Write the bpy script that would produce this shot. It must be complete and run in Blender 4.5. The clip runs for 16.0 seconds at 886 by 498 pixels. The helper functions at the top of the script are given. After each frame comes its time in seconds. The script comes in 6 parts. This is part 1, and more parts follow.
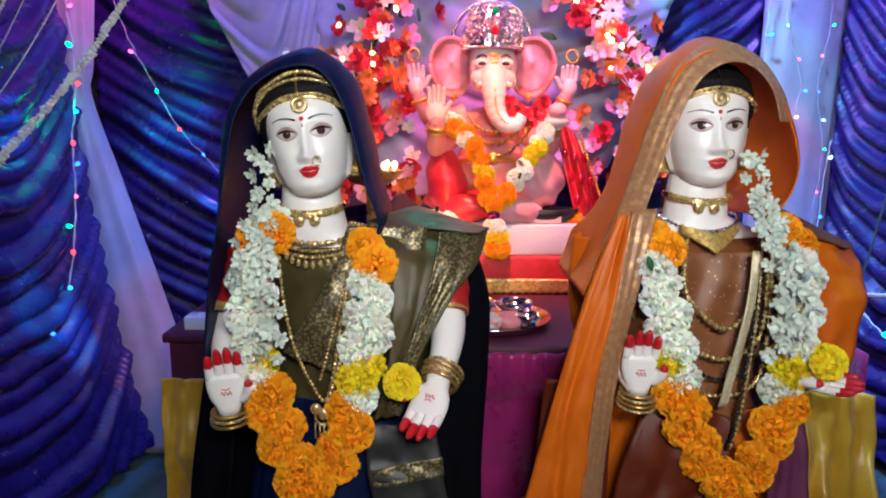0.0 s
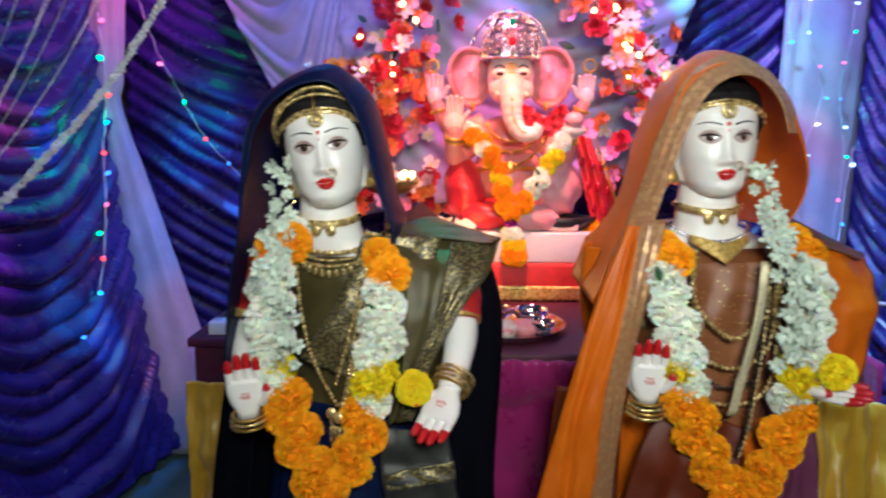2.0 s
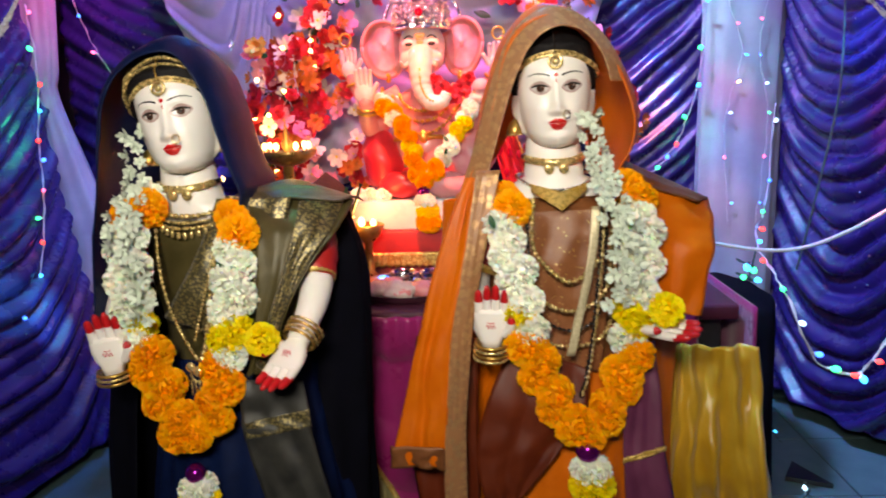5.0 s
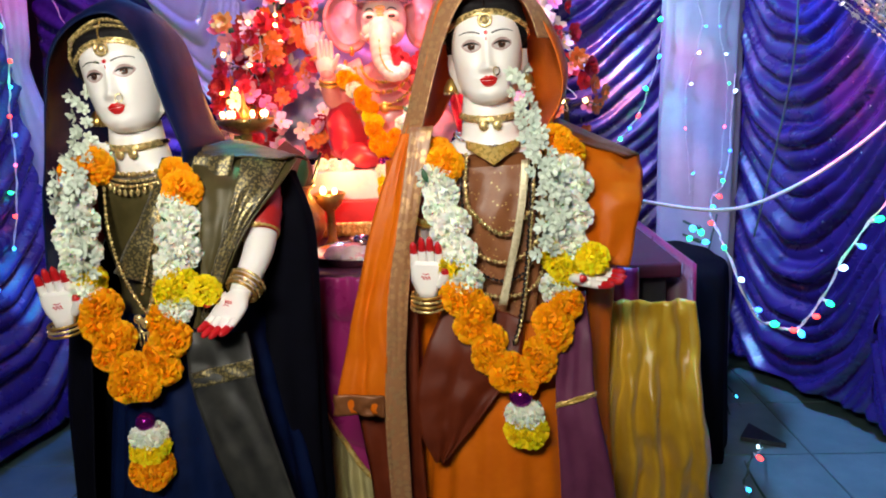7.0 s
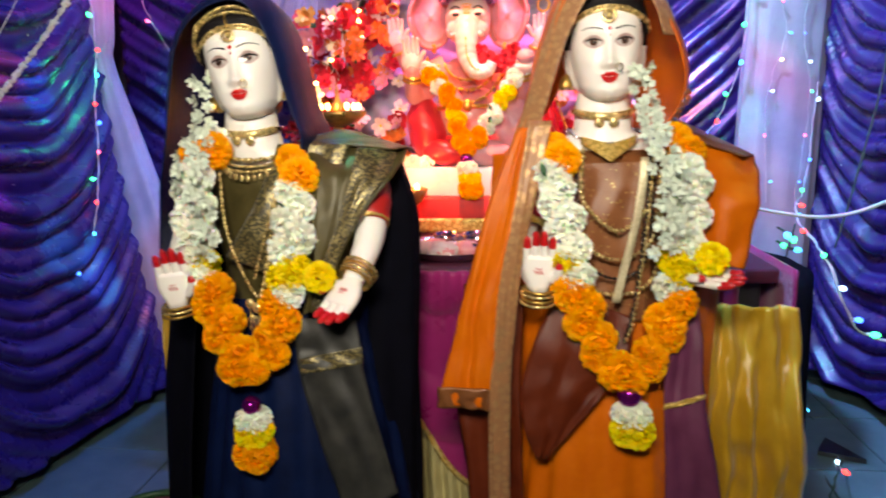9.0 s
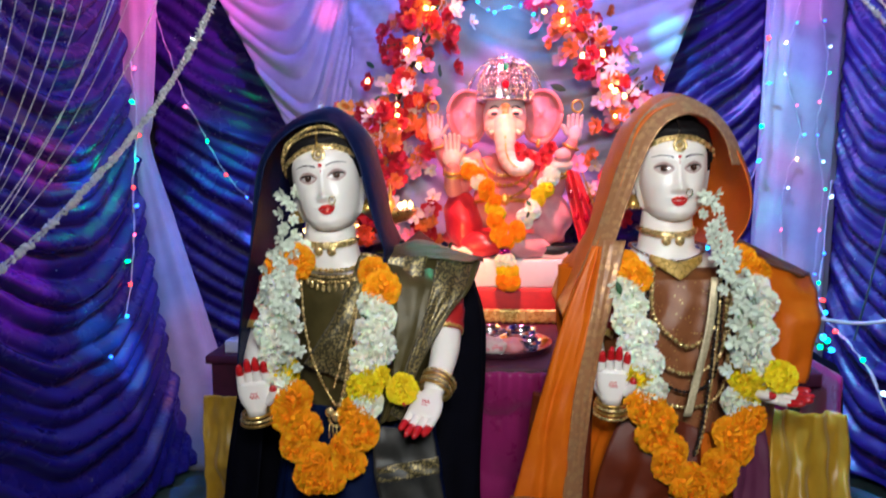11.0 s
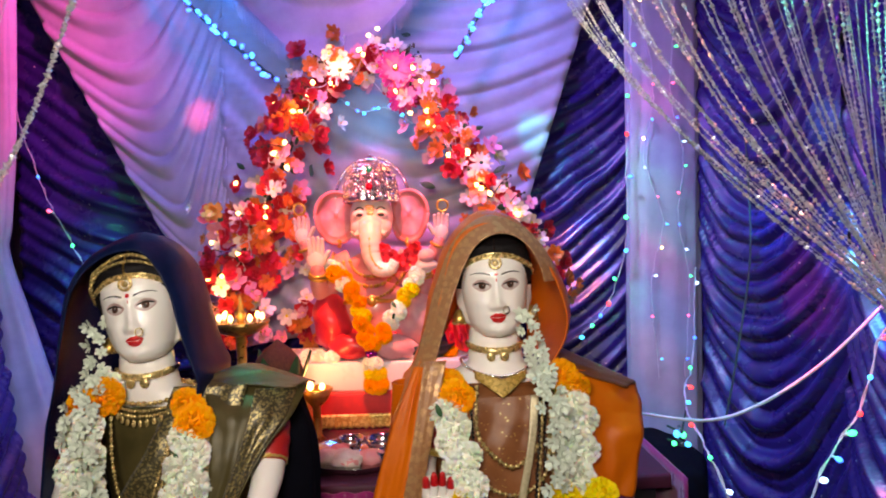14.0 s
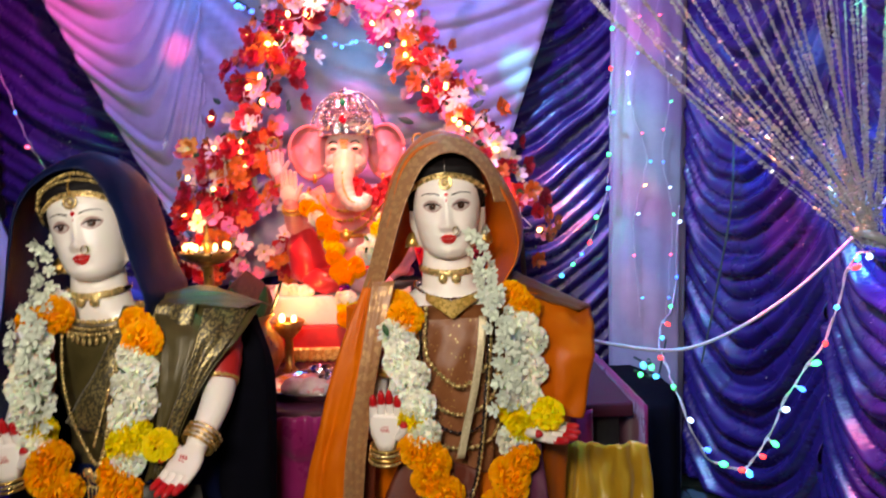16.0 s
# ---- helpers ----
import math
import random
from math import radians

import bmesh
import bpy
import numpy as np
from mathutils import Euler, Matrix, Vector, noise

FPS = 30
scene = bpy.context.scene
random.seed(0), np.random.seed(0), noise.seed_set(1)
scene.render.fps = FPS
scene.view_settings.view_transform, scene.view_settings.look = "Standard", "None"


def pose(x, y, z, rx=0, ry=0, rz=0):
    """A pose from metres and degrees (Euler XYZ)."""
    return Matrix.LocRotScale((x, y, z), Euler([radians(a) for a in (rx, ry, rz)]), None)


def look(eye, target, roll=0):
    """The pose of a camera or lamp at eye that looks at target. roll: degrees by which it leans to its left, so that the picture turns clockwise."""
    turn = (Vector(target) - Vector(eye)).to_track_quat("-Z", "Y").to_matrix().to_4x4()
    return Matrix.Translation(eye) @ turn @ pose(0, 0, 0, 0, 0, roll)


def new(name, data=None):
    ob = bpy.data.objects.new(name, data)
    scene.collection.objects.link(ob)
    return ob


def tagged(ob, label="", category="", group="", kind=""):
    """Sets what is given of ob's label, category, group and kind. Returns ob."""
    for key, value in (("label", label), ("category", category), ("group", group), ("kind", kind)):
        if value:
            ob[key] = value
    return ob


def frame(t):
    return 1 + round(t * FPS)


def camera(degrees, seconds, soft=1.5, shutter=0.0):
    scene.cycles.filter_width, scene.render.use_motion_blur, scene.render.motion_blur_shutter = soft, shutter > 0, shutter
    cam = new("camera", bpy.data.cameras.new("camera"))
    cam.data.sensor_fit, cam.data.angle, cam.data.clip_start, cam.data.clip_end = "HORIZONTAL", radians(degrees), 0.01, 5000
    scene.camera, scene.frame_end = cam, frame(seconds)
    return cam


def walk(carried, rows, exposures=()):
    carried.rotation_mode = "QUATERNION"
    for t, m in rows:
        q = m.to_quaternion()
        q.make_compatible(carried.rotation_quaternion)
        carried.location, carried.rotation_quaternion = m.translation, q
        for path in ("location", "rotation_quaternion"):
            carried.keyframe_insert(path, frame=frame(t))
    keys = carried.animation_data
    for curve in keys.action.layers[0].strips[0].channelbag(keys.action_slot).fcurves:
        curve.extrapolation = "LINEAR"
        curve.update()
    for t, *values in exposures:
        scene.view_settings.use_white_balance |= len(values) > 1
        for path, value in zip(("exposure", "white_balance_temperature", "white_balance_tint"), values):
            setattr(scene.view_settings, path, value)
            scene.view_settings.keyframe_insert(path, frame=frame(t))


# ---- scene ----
cam = camera(64.8, 16.0, soft=1.9, shutter=0.8)
METRES, EYE, TILT, LEAN, TURN = 1.2, 0.98, -10.0, -0.5, 0.0
ROWS = [
    (0.0, 0.0, 0.0, 0.0, 0.0, 0.0, -0.0),
    (0.5, 0.0067, -0.0004, 0.0049, 0.32, 0.23, -0.13),
    (1.0, 0.0105, -0.0086, 0.0047, 1.1, 0.2, 0.11),
    (1.5, -0.0053, -0.0221, 0.0035, 4.07, 0.14, -0.85),
    (2.0, 0.0166, -0.0217, 0.006, 2.12, 0.37, -0.14),
    (2.5, 0.054, -0.0163, 0.0064, 0.14, 0.6, 1.31),
    (3.0, 0.089, -0.0175, 0.0064, -0.29, 0.53, 2.23),
    (3.5, 0.1294, -0.0271, 0.0015, 0.76, 0.46, 2.58),
    (4.0, 0.1565, -0.0342, -0.0086, 2.51, -0.37, 1.92),
    (4.5, 0.1866, -0.0377, -0.024, 3.68, -0.85, 1.8),
    (5.0, 0.2327, -0.0481, -0.0363, 3.71, -0.75, 2.17),
    (7.5, 0.3152, -0.0825, -0.0956, 3.67, -1.63, 2.64),
    (8.0, 0.3063, -0.0876, -0.1013, 4.27, -1.31, 2.06),
    (8.5, 0.2756, -0.0877, -0.1034, 5.51, -0.38, 1.04),
    (9.0, 0.1996, -0.0847, -0.0986, 5.74, -1.05, 0.63),
    (11.5, 0.0647, -0.1398, -0.0063, 2.55, 4.93, -0.16),
    (12.0, 0.0919, -0.1364, 0.0025, 0.66, 6.1, 0.54),
    (12.5, 0.1189, -0.1302, 0.0122, -0.44, 7.19, 0.47),
    (13.0, 0.1568, -0.1225, 0.035, -0.81, 7.81, 1.28),
    (13.5, 0.1996, -0.1219, 0.0482, -1.23, 8.88, 1.76),
    (14.0, 0.2308, -0.1251, 0.0477, -0.94, 9.04, 2.3),
    (14.5, 0.2579, -0.1259, 0.0449, -0.98, 9.18, 2.9),
    (15.0, 0.2825, -0.12, 0.0341, -1.34, 7.98, 2.87),
    (15.5, 0.3026, -0.1119, 0.0164, -1.12, 6.78, 3.13),
    (16.0, 0.313, -0.1071, -0.0011, 0.02, 5.48, 1.99),
]
walk(cam, [(t, pose(0, 0, EYE, TILT, LEAN, TURN) @ pose(METRES * x, METRES * y, METRES * z, 90 + pitch, roll, yaw)) for t, x, y, z, yaw, pitch, roll in ROWS],
     exposures=[(0.0, -0.24, 5850, 6), (1.5, -0.24, 5850, 2), (2.8, -0.20, 6300, -14), (3.5, -0.16, 6900, 6), (5.0, -0.04, 7200, 4), (7.5, 0.16, 6600, 0), (8.2, 0.20, 6600, -12), (9.2, 0.20, 7400, 6),
                (11.3, -0.32, 5900, 4), (12.5, -0.42, 5900, 2), (13.5, -0.42, 6300, -10), (14.5, -0.40, 7900, 30), (15.2, -0.36, 7800, 18), (16.0, -0.30, 7500, 10)])


# ---- world and lights ----
world = bpy.data.worlds.new("world")
scene.world = world
world.use_nodes = True
world.node_tree.nodes["Background"].inputs[0].default_value = (0.02, 0.02, 0.03, 1)
world.node_tree.nodes["Background"].inputs[1].default_value = 0.3


def lamp(kind, name, eye, target, watts, colour, size=0.1, size_y=None, cone=40, blend=0.6):
    d = bpy.data.lights.new(name, kind)
    d.energy, d.color = watts, colour
    if kind == "AREA":
        d.shape, d.size, d.size_y = "RECTANGLE", size, size_y or size
    else:
        d.shadow_soft_size = size
    if kind == "SPOT":
        d.spot_size, d.spot_blend = radians(cone), blend
    ob = new(name, d)
    ob.matrix_world = look(eye, target)
    return ob


# the white lamp behind the camera, and the coloured party lamp under the ceiling, whose lenses throw broad washes and small patches
lamp("AREA", "white_lamp_glow", (0.16, -0.34, 1.30), (0.12, 1.0, 0.95), 8.6, (1.0, 0.95, 0.90), 0.34, 0.16).data.spread = radians(112)
PARTY = (0.12, 1.15, 2.22)
WASHES = [((0.13, 1.85, 1.02), 50, (1.0, 0.12, 0.24), 46), ((0.13, 1.78, 0.90), 62, (1.0, 0.32, 0.06), 26), ((0.85, 2.15, 1.2), 20, (0.16, 0.22, 1.0), 62), ((-0.95, 2.05, 1.62), 66, (1.0, 0.05, 0.42), 34),
          ((1.35, 1.5, 1.05), 28, (0.65, 0.06, 0.85), 80), ((1.30, 1.7, 0.75), 22, (0.03, 0.28, 1.0), 60), ((-1.12, 1.5, 0.5), 32, (0.02, 0.18, 1.0), 56), ((-0.90, 1.98, 0.45), 6, (0.02, 0.45, 0.8), 34), ((-0.55, 2.15, 1.1), 26, (0.25, 0.12, 1.0), 50), ((0.35, 2.1, 1.6), 20, (0.55, 0.20, 1.0), 66),
          ((0.12, 1.2, 0.5), 4, (0.9, 0.25, 0.7), 70), ((1.15, 1.5, 0.05), 64, (0.08, 0.5, 0.85), 52), ((1.04, 2.1, 1.0), 13, (0.04, 0.60, 1.0), 30)]
for aim_at, watts, tint, cone in WASHES:
    lamp("SPOT", "party_wash", PARTY, aim_at, 3.6 * watts, tint, 0.11, cone=cone, blend=0.9)
# the lamp's small lenses: patches of pure colour over the drapes
PURE = [(1.0, 0.06, 0.16), (0.04, 0.9, 0.55), (0.04, 0.35, 1.0), (1.0, 0.08, 0.5), (0.05, 0.7, 1.0), (1.0, 0.2, 0.08), (0.04, 0.25, 1.0)]
lens_rng = random.Random(12)
LENSES = [(Vector((-1.08, lens_rng.uniform(1.15, 1.95), lens_rng.uniform(0.2, 1.35)))) for k in range(13)] + [Vector((lens_rng.uniform(-0.85, -0.45), 2.15, lens_rng.uniform(0.75, 1.5))) for k in range(6)]
LENSES += [Vector((1.03, 2.08, 0.62 + 0.17 * k)) for k in range(6)] + [Vector((lens_rng.uniform(0.62, 0.9), 2.15, lens_rng.uniform(0.7, 1.5))) for k in range(3)]
LENSES += [Vector((1.34, lens_rng.uniform(1.05, 1.9), lens_rng.uniform(0.35, 1.35))) for k in range(12)] + [Vector((-0.92, 1.97, 0.3)), Vector((-0.96, 1.97, 0.6)), Vector((0.10, 1.80, 1.15)), Vector((0.0, 1.05, 0.84)), Vector((-0.2, 1.1, 1.08)), Vector((0.38, 1.1, 1.1)), Vector((0.2, 1.75, 0.85))]
for k, aim_at in enumerate(LENSES):
    on_white = abs(aim_at.x - 1.03) < 0.01 or aim_at.x > -1.0 and aim_at.y < 2.0 and aim_at.x < 1.0
    lamp("SPOT", "party_patch", PARTY, aim_at, 90 if on_white else 220 if aim_at.y > 2.1 else 560, PURE[k % 7], 0.012, cone=lens_rng.uniform(4.0, 8.5), blend=lens_rng.uniform(0.4, 0.9))

# ---- materials ----
def mat(name):
    m = bpy.data.materials.new(name)
    m.use_nodes = True
    nt = m.node_tree
    return m, nt, nt.nodes["Principled BSDF"]


def nd(nt, kind, **sets):
    n = nt.nodes.new(kind)
    for k, v in sets.items():
        if k in n.inputs:
            n.inputs[k].default_value = v
    return n


def coords(nt, scale=(1, 1, 1)):
    c = nt.nodes.new("ShaderNodeTexCoord")
    mp = nt.nodes.new("ShaderNodeMapping")
    mp.inputs["Scale"].default_value = scale
    nt.links.new(c.outputs["Object"], mp.inputs["Vector"])
    return mp.outputs["Vector"]


def ramp(nt, fac, stops):
    r = nt.nodes.new("ShaderNodeValToRGB")
    e = r.color_ramp.elements
    while len(e) < len(stops):
        e.new(0.5)
    for q, (p, c) in zip(e, stops):
        q.position, q.color = p, (*c, 1)
    nt.links.new(fac, r.inputs["Fac"])
    return r.outputs["Color"]


def bump(nt, bs, fac, strength, dist=0.002):
    b = nd(nt, "ShaderNodeBump", Strength=strength, Distance=dist)
    nt.links.new(fac, b.inputs["Height"])
    nt.links.new(b.outputs["Normal"], bs.inputs["Normal"])


def surface(name, a, b, rough=0.5, metal=0.0, scale=40.0, grain=0.3, stretch=(1, 1, 1), sheen=0.0, coat=0.0, fine=400.0, vary=0.0, sss=0.0, spec=0.5, deep=1.0):
    """A plain surface with two scales of change: blotches from a to b, and fine relief."""
    m, nt, bs = mat(name)
    v = coords(nt, stretch)
    n1 = nd(nt, "ShaderNodeTexNoise", Scale=scale, Detail=5.0, Roughness=0.6)
    n2 = nd(nt, "ShaderNodeTexNoise", Scale=fine, Detail=3.0)
    nt.links.new(v, n1.inputs["Vector"]), nt.links.new(v, n2.inputs["Vector"])
    col = ramp(nt, n1.outputs["Fac"], [(0.3, a), (0.7, b)])
    if vary:
        oi = nt.nodes.new("ShaderNodeObjectInfo")
        hs = nd(nt, "ShaderNodeHueSaturation")
        mr = nd(nt, "ShaderNodeMapRange")
        mr.inputs["To Min"].default_value, mr.inputs["To Max"].default_value = 1 - vary, 1 + vary
        nt.links.new(oi.outputs["Random"], mr.inputs["Value"])
        nt.links.new(mr.outputs["Result"], hs.inputs["Value"])
        nt.links.new(col, hs.inputs["Color"])
        col = hs.outputs["Color"]
    nt.links.new(col, bs.inputs["Base Color"])
    bs.inputs["Metallic"].default_value = metal
    rr = nd(nt, "ShaderNodeMapRange")
    rr.inputs["To Min"].default_value, rr.inputs["To Max"].default_value = max(rough - 0.1, 0.02), min(rough + 0.1, 1)
    nt.links.new(n1.outputs["Fac"], rr.inputs["Value"])
    nt.links.new(rr.outputs["Result"], bs.inputs["Roughness"])
    bs.inputs["Sheen Weight"].default_value = sheen
    bs.inputs["Coat Weight"].default_value = coat
    bs.inputs["Specular IOR Level"].default_value = spec
    bs.inputs["Subsurface Weight"].default_value = sss
    bs.inputs["Subsurface Radius"].default_value = (0.004 * deep, 0.002 * deep, 0.001 * deep)
    bump(nt, bs, n2.outputs["Fac"], grain, 0.001)
    return m


def brocade(name, ground, thread, scale=28.0, amount=0.5, metal=0.7):
    """Silk with a woven metal-thread pattern of small paisley-like blots in rows."""
    m, nt, bs = mat(name)
    v = coords(nt)
    vo = nd(nt, "ShaderNodeTexVoronoi", Scale=scale, Randomness=0.9)
    wv = nd(nt, "ShaderNodeTexNoise", Scale=scale * 5, Detail=5.0, Roughness=0.7)
    fine = nd(nt, "ShaderNodeTexNoise", Scale=900.0, Detail=2.0)
    for n in (vo, wv, fine):
        nt.links.new(v, n.inputs["Vector"])
    mx = nd(nt, "ShaderNodeMath")
    mx.operation = "MULTIPLY_ADD"
    nt.links.new(wv.outputs["Fac"], mx.inputs[0])
    mx.inputs[1].default_value = -0.9
    nt.links.new(vo.outputs["Distance"], mx.inputs[2])
    k = amount - 0.75
    th = nd(nt, "ShaderNodeMath")
    th.operation = "LESS_THAN"
    nt.links.new(mx.outputs[0], th.inputs[0])
    th.inputs[1].default_value = k + 0.27
    mixc = nt.nodes.new("ShaderNodeMix")
    mixc.data_type = "RGBA"
    nt.links.new(th.outputs[0], mixc.inputs["Factor"])
    mixc.inputs["A"].default_value, mixc.inputs["B"].default_value = (*ground, 1), (*thread, 1)
    nt.links.new(mixc.outputs["Result"], bs.inputs["Base Color"])
    mm = nd(nt, "ShaderNodeMath")
    mm.operation = "MULTIPLY"
    nt.links.new(th.outputs[0], mm.inputs[0])
    mm.inputs[1].default_value = metal
    nt.links.new(mm.outputs[0], bs.inputs["Metallic"])
    bs.inputs["Roughness"].default_value = 0.38
    bs.inputs["Sheen Weight"].default_value = 0.15
    bump(nt, bs, fine.outputs["Fac"], 0.35, 0.0008)
    return m


def sequins(name, a, b, thread, scale=150.0, size=0.25):
    """Plain silk scattered with small metal sequins."""
    m = surface(name, a, b, 0.36, 0.15, 22, 0.4, fine=900, spec=0.4)
    nt = m.node_tree
    bs = nt.nodes["Principled BSDF"]
    vo = nd(nt, "ShaderNodeTexVoronoi", Scale=scale, Randomness=1.0)
    nt.links.new(coords(nt), vo.inputs["Vector"])
    th = nd(nt, "ShaderNodeMath")
    th.operation = "LESS_THAN"
    th.inputs[1].default_value = size
    nt.links.new(vo.outputs["Distance"], th.inputs[0])
    mixc = nt.nodes.new("ShaderNodeMix")
    mixc.data_type = "RGBA"
    nt.links.new(th.outputs[0], mixc.inputs["Factor"])
    nt.links.new(bs.inputs["Base Color"].links[0].from_socket, mixc.inputs["A"])
    mixc.inputs["B"].default_value = (*thread, 1)
    nt.links.new(mixc.outputs["Result"], bs.inputs["Base Color"])
    nt.links.new(th.outputs[0], bs.inputs["Metallic"])
    return m


def glow(name, colour, strength):
    m, nt, bs = mat(name)
    bs.inputs["Base Color"].default_value = (*colour, 1)
    bs.inputs["Emission Color"].default_value = (*colour, 1)
    bs.inputs["Emission Strength"].default_value = strength
    return m


M = {}
M["blue"] = surface("blue_satin", (0.015, 0.008, 0.09), (0.034, 0.016, 0.165), 0.27, 0, 9, 0.25, fine=600, spec=0.8)
M["white_cloth"] = surface("white_cloth", (0.32, 0.30, 0.36), (0.44, 0.42, 0.48), 0.42, 0, 8, 0.3, sheen=0.15, fine=500)
M["magenta"] = surface("magenta_satin", (0.22, 0.008, 0.09), (0.34, 0.016, 0.15), 0.3, 0, 12, 0.25, sheen=0.25, fine=600)
M["maroon"] = surface("maroon_cloth", (0.05, 0.005, 0.02), (0.09, 0.008, 0.03), 0.6, 0, 20, 0.3)
M["gold_cloth"] = surface("gold_satin", (0.50, 0.27, 0.012), (0.66, 0.38, 0.03), 0.32, 0, 12, 0.25, sheen=0.2, fine=600)
M["cream_cloth"] = surface("cream_satin", (0.46, 0.38, 0.16), (0.58, 0.5, 0.24), 0.4, 0, 12, 0.25)
M["red_cloth"] = surface("red_velvet", (0.42, 0.008, 0.012), (0.6, 0.015, 0.02), 0.6, 0, 30, 0.4, sheen=0.3)
M["gold_lace"] = brocade("gold_lace", (0.5, 0.3, 0.06), (0.8, 0.6, 0.2), 90, 0.6)
M["marble"] = surface("white_laminate", (0.66, 0.66, 0.68), (0.78, 0.77, 0.78), 0.3, 0, 6, 0.08, coat=0.2)
M["tile"] = surface("grey_floor_tile", (0.09, 0.16, 0.17), (0.14, 0.22, 0.23), 0.32, 0, 14, 0.15, vary=0.08)
M["grout"] = surface("dark_grout", (0.03, 0.035, 0.035), (0.05, 0.05, 0.05), 0.9, 0, 60, 0.4)
M["plaster"] = surface("wall_plaster", (0.055, 0.055, 0.065), (0.09, 0.085, 0.10), 0.85, 0, 5, 0.4)
M["steel"] = surface("polished_steel", (0.62, 0.63, 0.65), (0.75, 0.75, 0.77), 0.16, 1, 50, 0.08)
M["gold"] = surface("imitation_gold", (0.70, 0.50, 0.18), (0.90, 0.70, 0.34), 0.27, 0.72, 120, 0.3)
M["brass"] = surface("old_brass", (0.48, 0.29, 0.07), (0.72, 0.46, 0.13), 0.3, 0.8, 60, 0.3)
M["silver"] = surface("silver_foil", (0.6, 0.62, 0.66), (0.85, 0.86, 0.9), 0.2, 1, 150, 0.4)
M["black_plastic"] = surface("black_plastic", (0.01, 0.01, 0.011), (0.02, 0.02, 0.022), 0.45, 0, 60, 0.2)
M["sequin"] = surface("silver_sequin", (0.7, 0.7, 0.75), (0.9, 0.9, 0.92), 0.2, 0.3, 200, 0.1)
M["wire_white"] = surface("white_pvc_wire", (0.6, 0.58, 0.62), (0.72, 0.7, 0.72), 0.45, 0, 40, 0.1)
M["wire_dark"] = surface("dark_pvc_wire", (0.03, 0.06, 0.05), (0.05, 0.09, 0.07), 0.45, 0, 40, 0.1)


# ---- mesh helpers ----
def grid(bm, nu, nv, f, close_u=False, close_v=False):
    """A sheet of points f(u, v), u and v from 0 to 1."""
    vs = [[bm.verts.new(f(i / nu, j / nv)) for i in range(nu + (not close_u))] for j in range(nv + (not close_v))]
    fs = []
    for j in range(nv):
        for i in range(nu):
            a, b = vs[j], vs[(j + 1) % len(vs)]
            k = (i + 1) % len(a)
            fs.append(bm.faces.new((a[i], a[k], b[k], b[i])))
    return vs, fs


def loft(bm, rings, caps=True):
    vs = [[bm.verts.new(p) for p in r] for r in rings]
    n = len(vs[0])
    for a, b in zip(vs, vs[1:]):
        for i in range(n):
            bm.faces.new((a[i], a[(i + 1) % n], b[(i + 1) % n], b[i]))
    if caps:
        bm.faces.new(vs[0][::-1]), bm.faces.new(vs[-1])
    return vs


def ellipse(c, rx, ry, n=24, z=None, power=1.0, turn=0.0):
    out = []
    for i in range(n):
        a = 2 * math.pi * i / n
        x, y = math.cos(a), math.sin(a)
        x, y = math.copysign(abs(x) ** power, x) * rx, math.copysign(abs(y) ** power, y) * ry
        out.append(Vector((c[0] + x * math.cos(turn) - y * math.sin(turn), c[1] + x * math.sin(turn) + y * math.cos(turn), c[2])))
    return out


def smooth_path(pts, n):
    """n + 1 points on a smooth curve through pts."""
    p = [Vector(q) for q in pts]
    out = []
    for k in range(n + 1):
        s = k / n * (len(p) - 1)
        i = min(int(s), len(p) - 2)
        t = s - i
        a, b, c, d = p[max(i - 1, 0)], p[i], p[i + 1], p[min(i + 2, len(p) - 1)]
        out.append(0.5 * (2 * b + (c - a) * t + (2 * a - 5 * b + 4 * c - d) * t * t + (3 * b - a - 3 * c + d) * t ** 3))
    return out


def tube(bm, pts, r, n=8, caps=True):
    """A round bar along pts; r a number or one for each point."""
    pts = [Vector(p) for p in pts]
    rings = []
    up = Vector((0.13, 0.21, 0.97))
    for i, p in enumerate(pts):
        d = (pts[min(i + 1, len(pts) - 1)] - pts[max(i - 1, 0)]).normalized()
        side = d.cross(up)
        if side.length < 0.05:
            side = d.cross(Vector((1, 0, 0)))
        side.normalize()
        up = side.cross(d).normalized()
        q = r[i] if isinstance(r, (list, tuple)) else r
        rings.append([p + q * (math.cos(2 * math.pi * k / n) * side + math.sin(2 * math.pi * k / n) * up) for k in range(n)])
    return loft(bm, rings, caps)


def ball(bm, c, r, nu=12, nv=8, squash=(1, 1, 1)):
    m = Matrix.Translation(c) @ Matrix.Diagonal((squash[0] * r, squash[1] * r, squash[2] * r, 1))
    return bmesh.ops.create_uvsphere(bm, u_segments=nu, v_segments=nv, radius=1.0, matrix=m)["verts"]


def box(bm, x0, x1, y0, y1, z0, z1, bevel=0.0):
    m = Matrix.Translation(((x0 + x1) / 2, (y0 + y1) / 2, (z0 + z1) / 2)) @ Matrix.Diagonal((x1 - x0, y1 - y0, z1 - z0, 1))
    vs = bmesh.ops.create_cube(bm, size=1, matrix=m)["verts"]
    if bevel:
        es = list({e for v in vs for e in v.link_edges})
        bmesh.ops.bevel(bm, geom=es, offset=bevel, segments=2, affect="EDGES", profile=0.6)


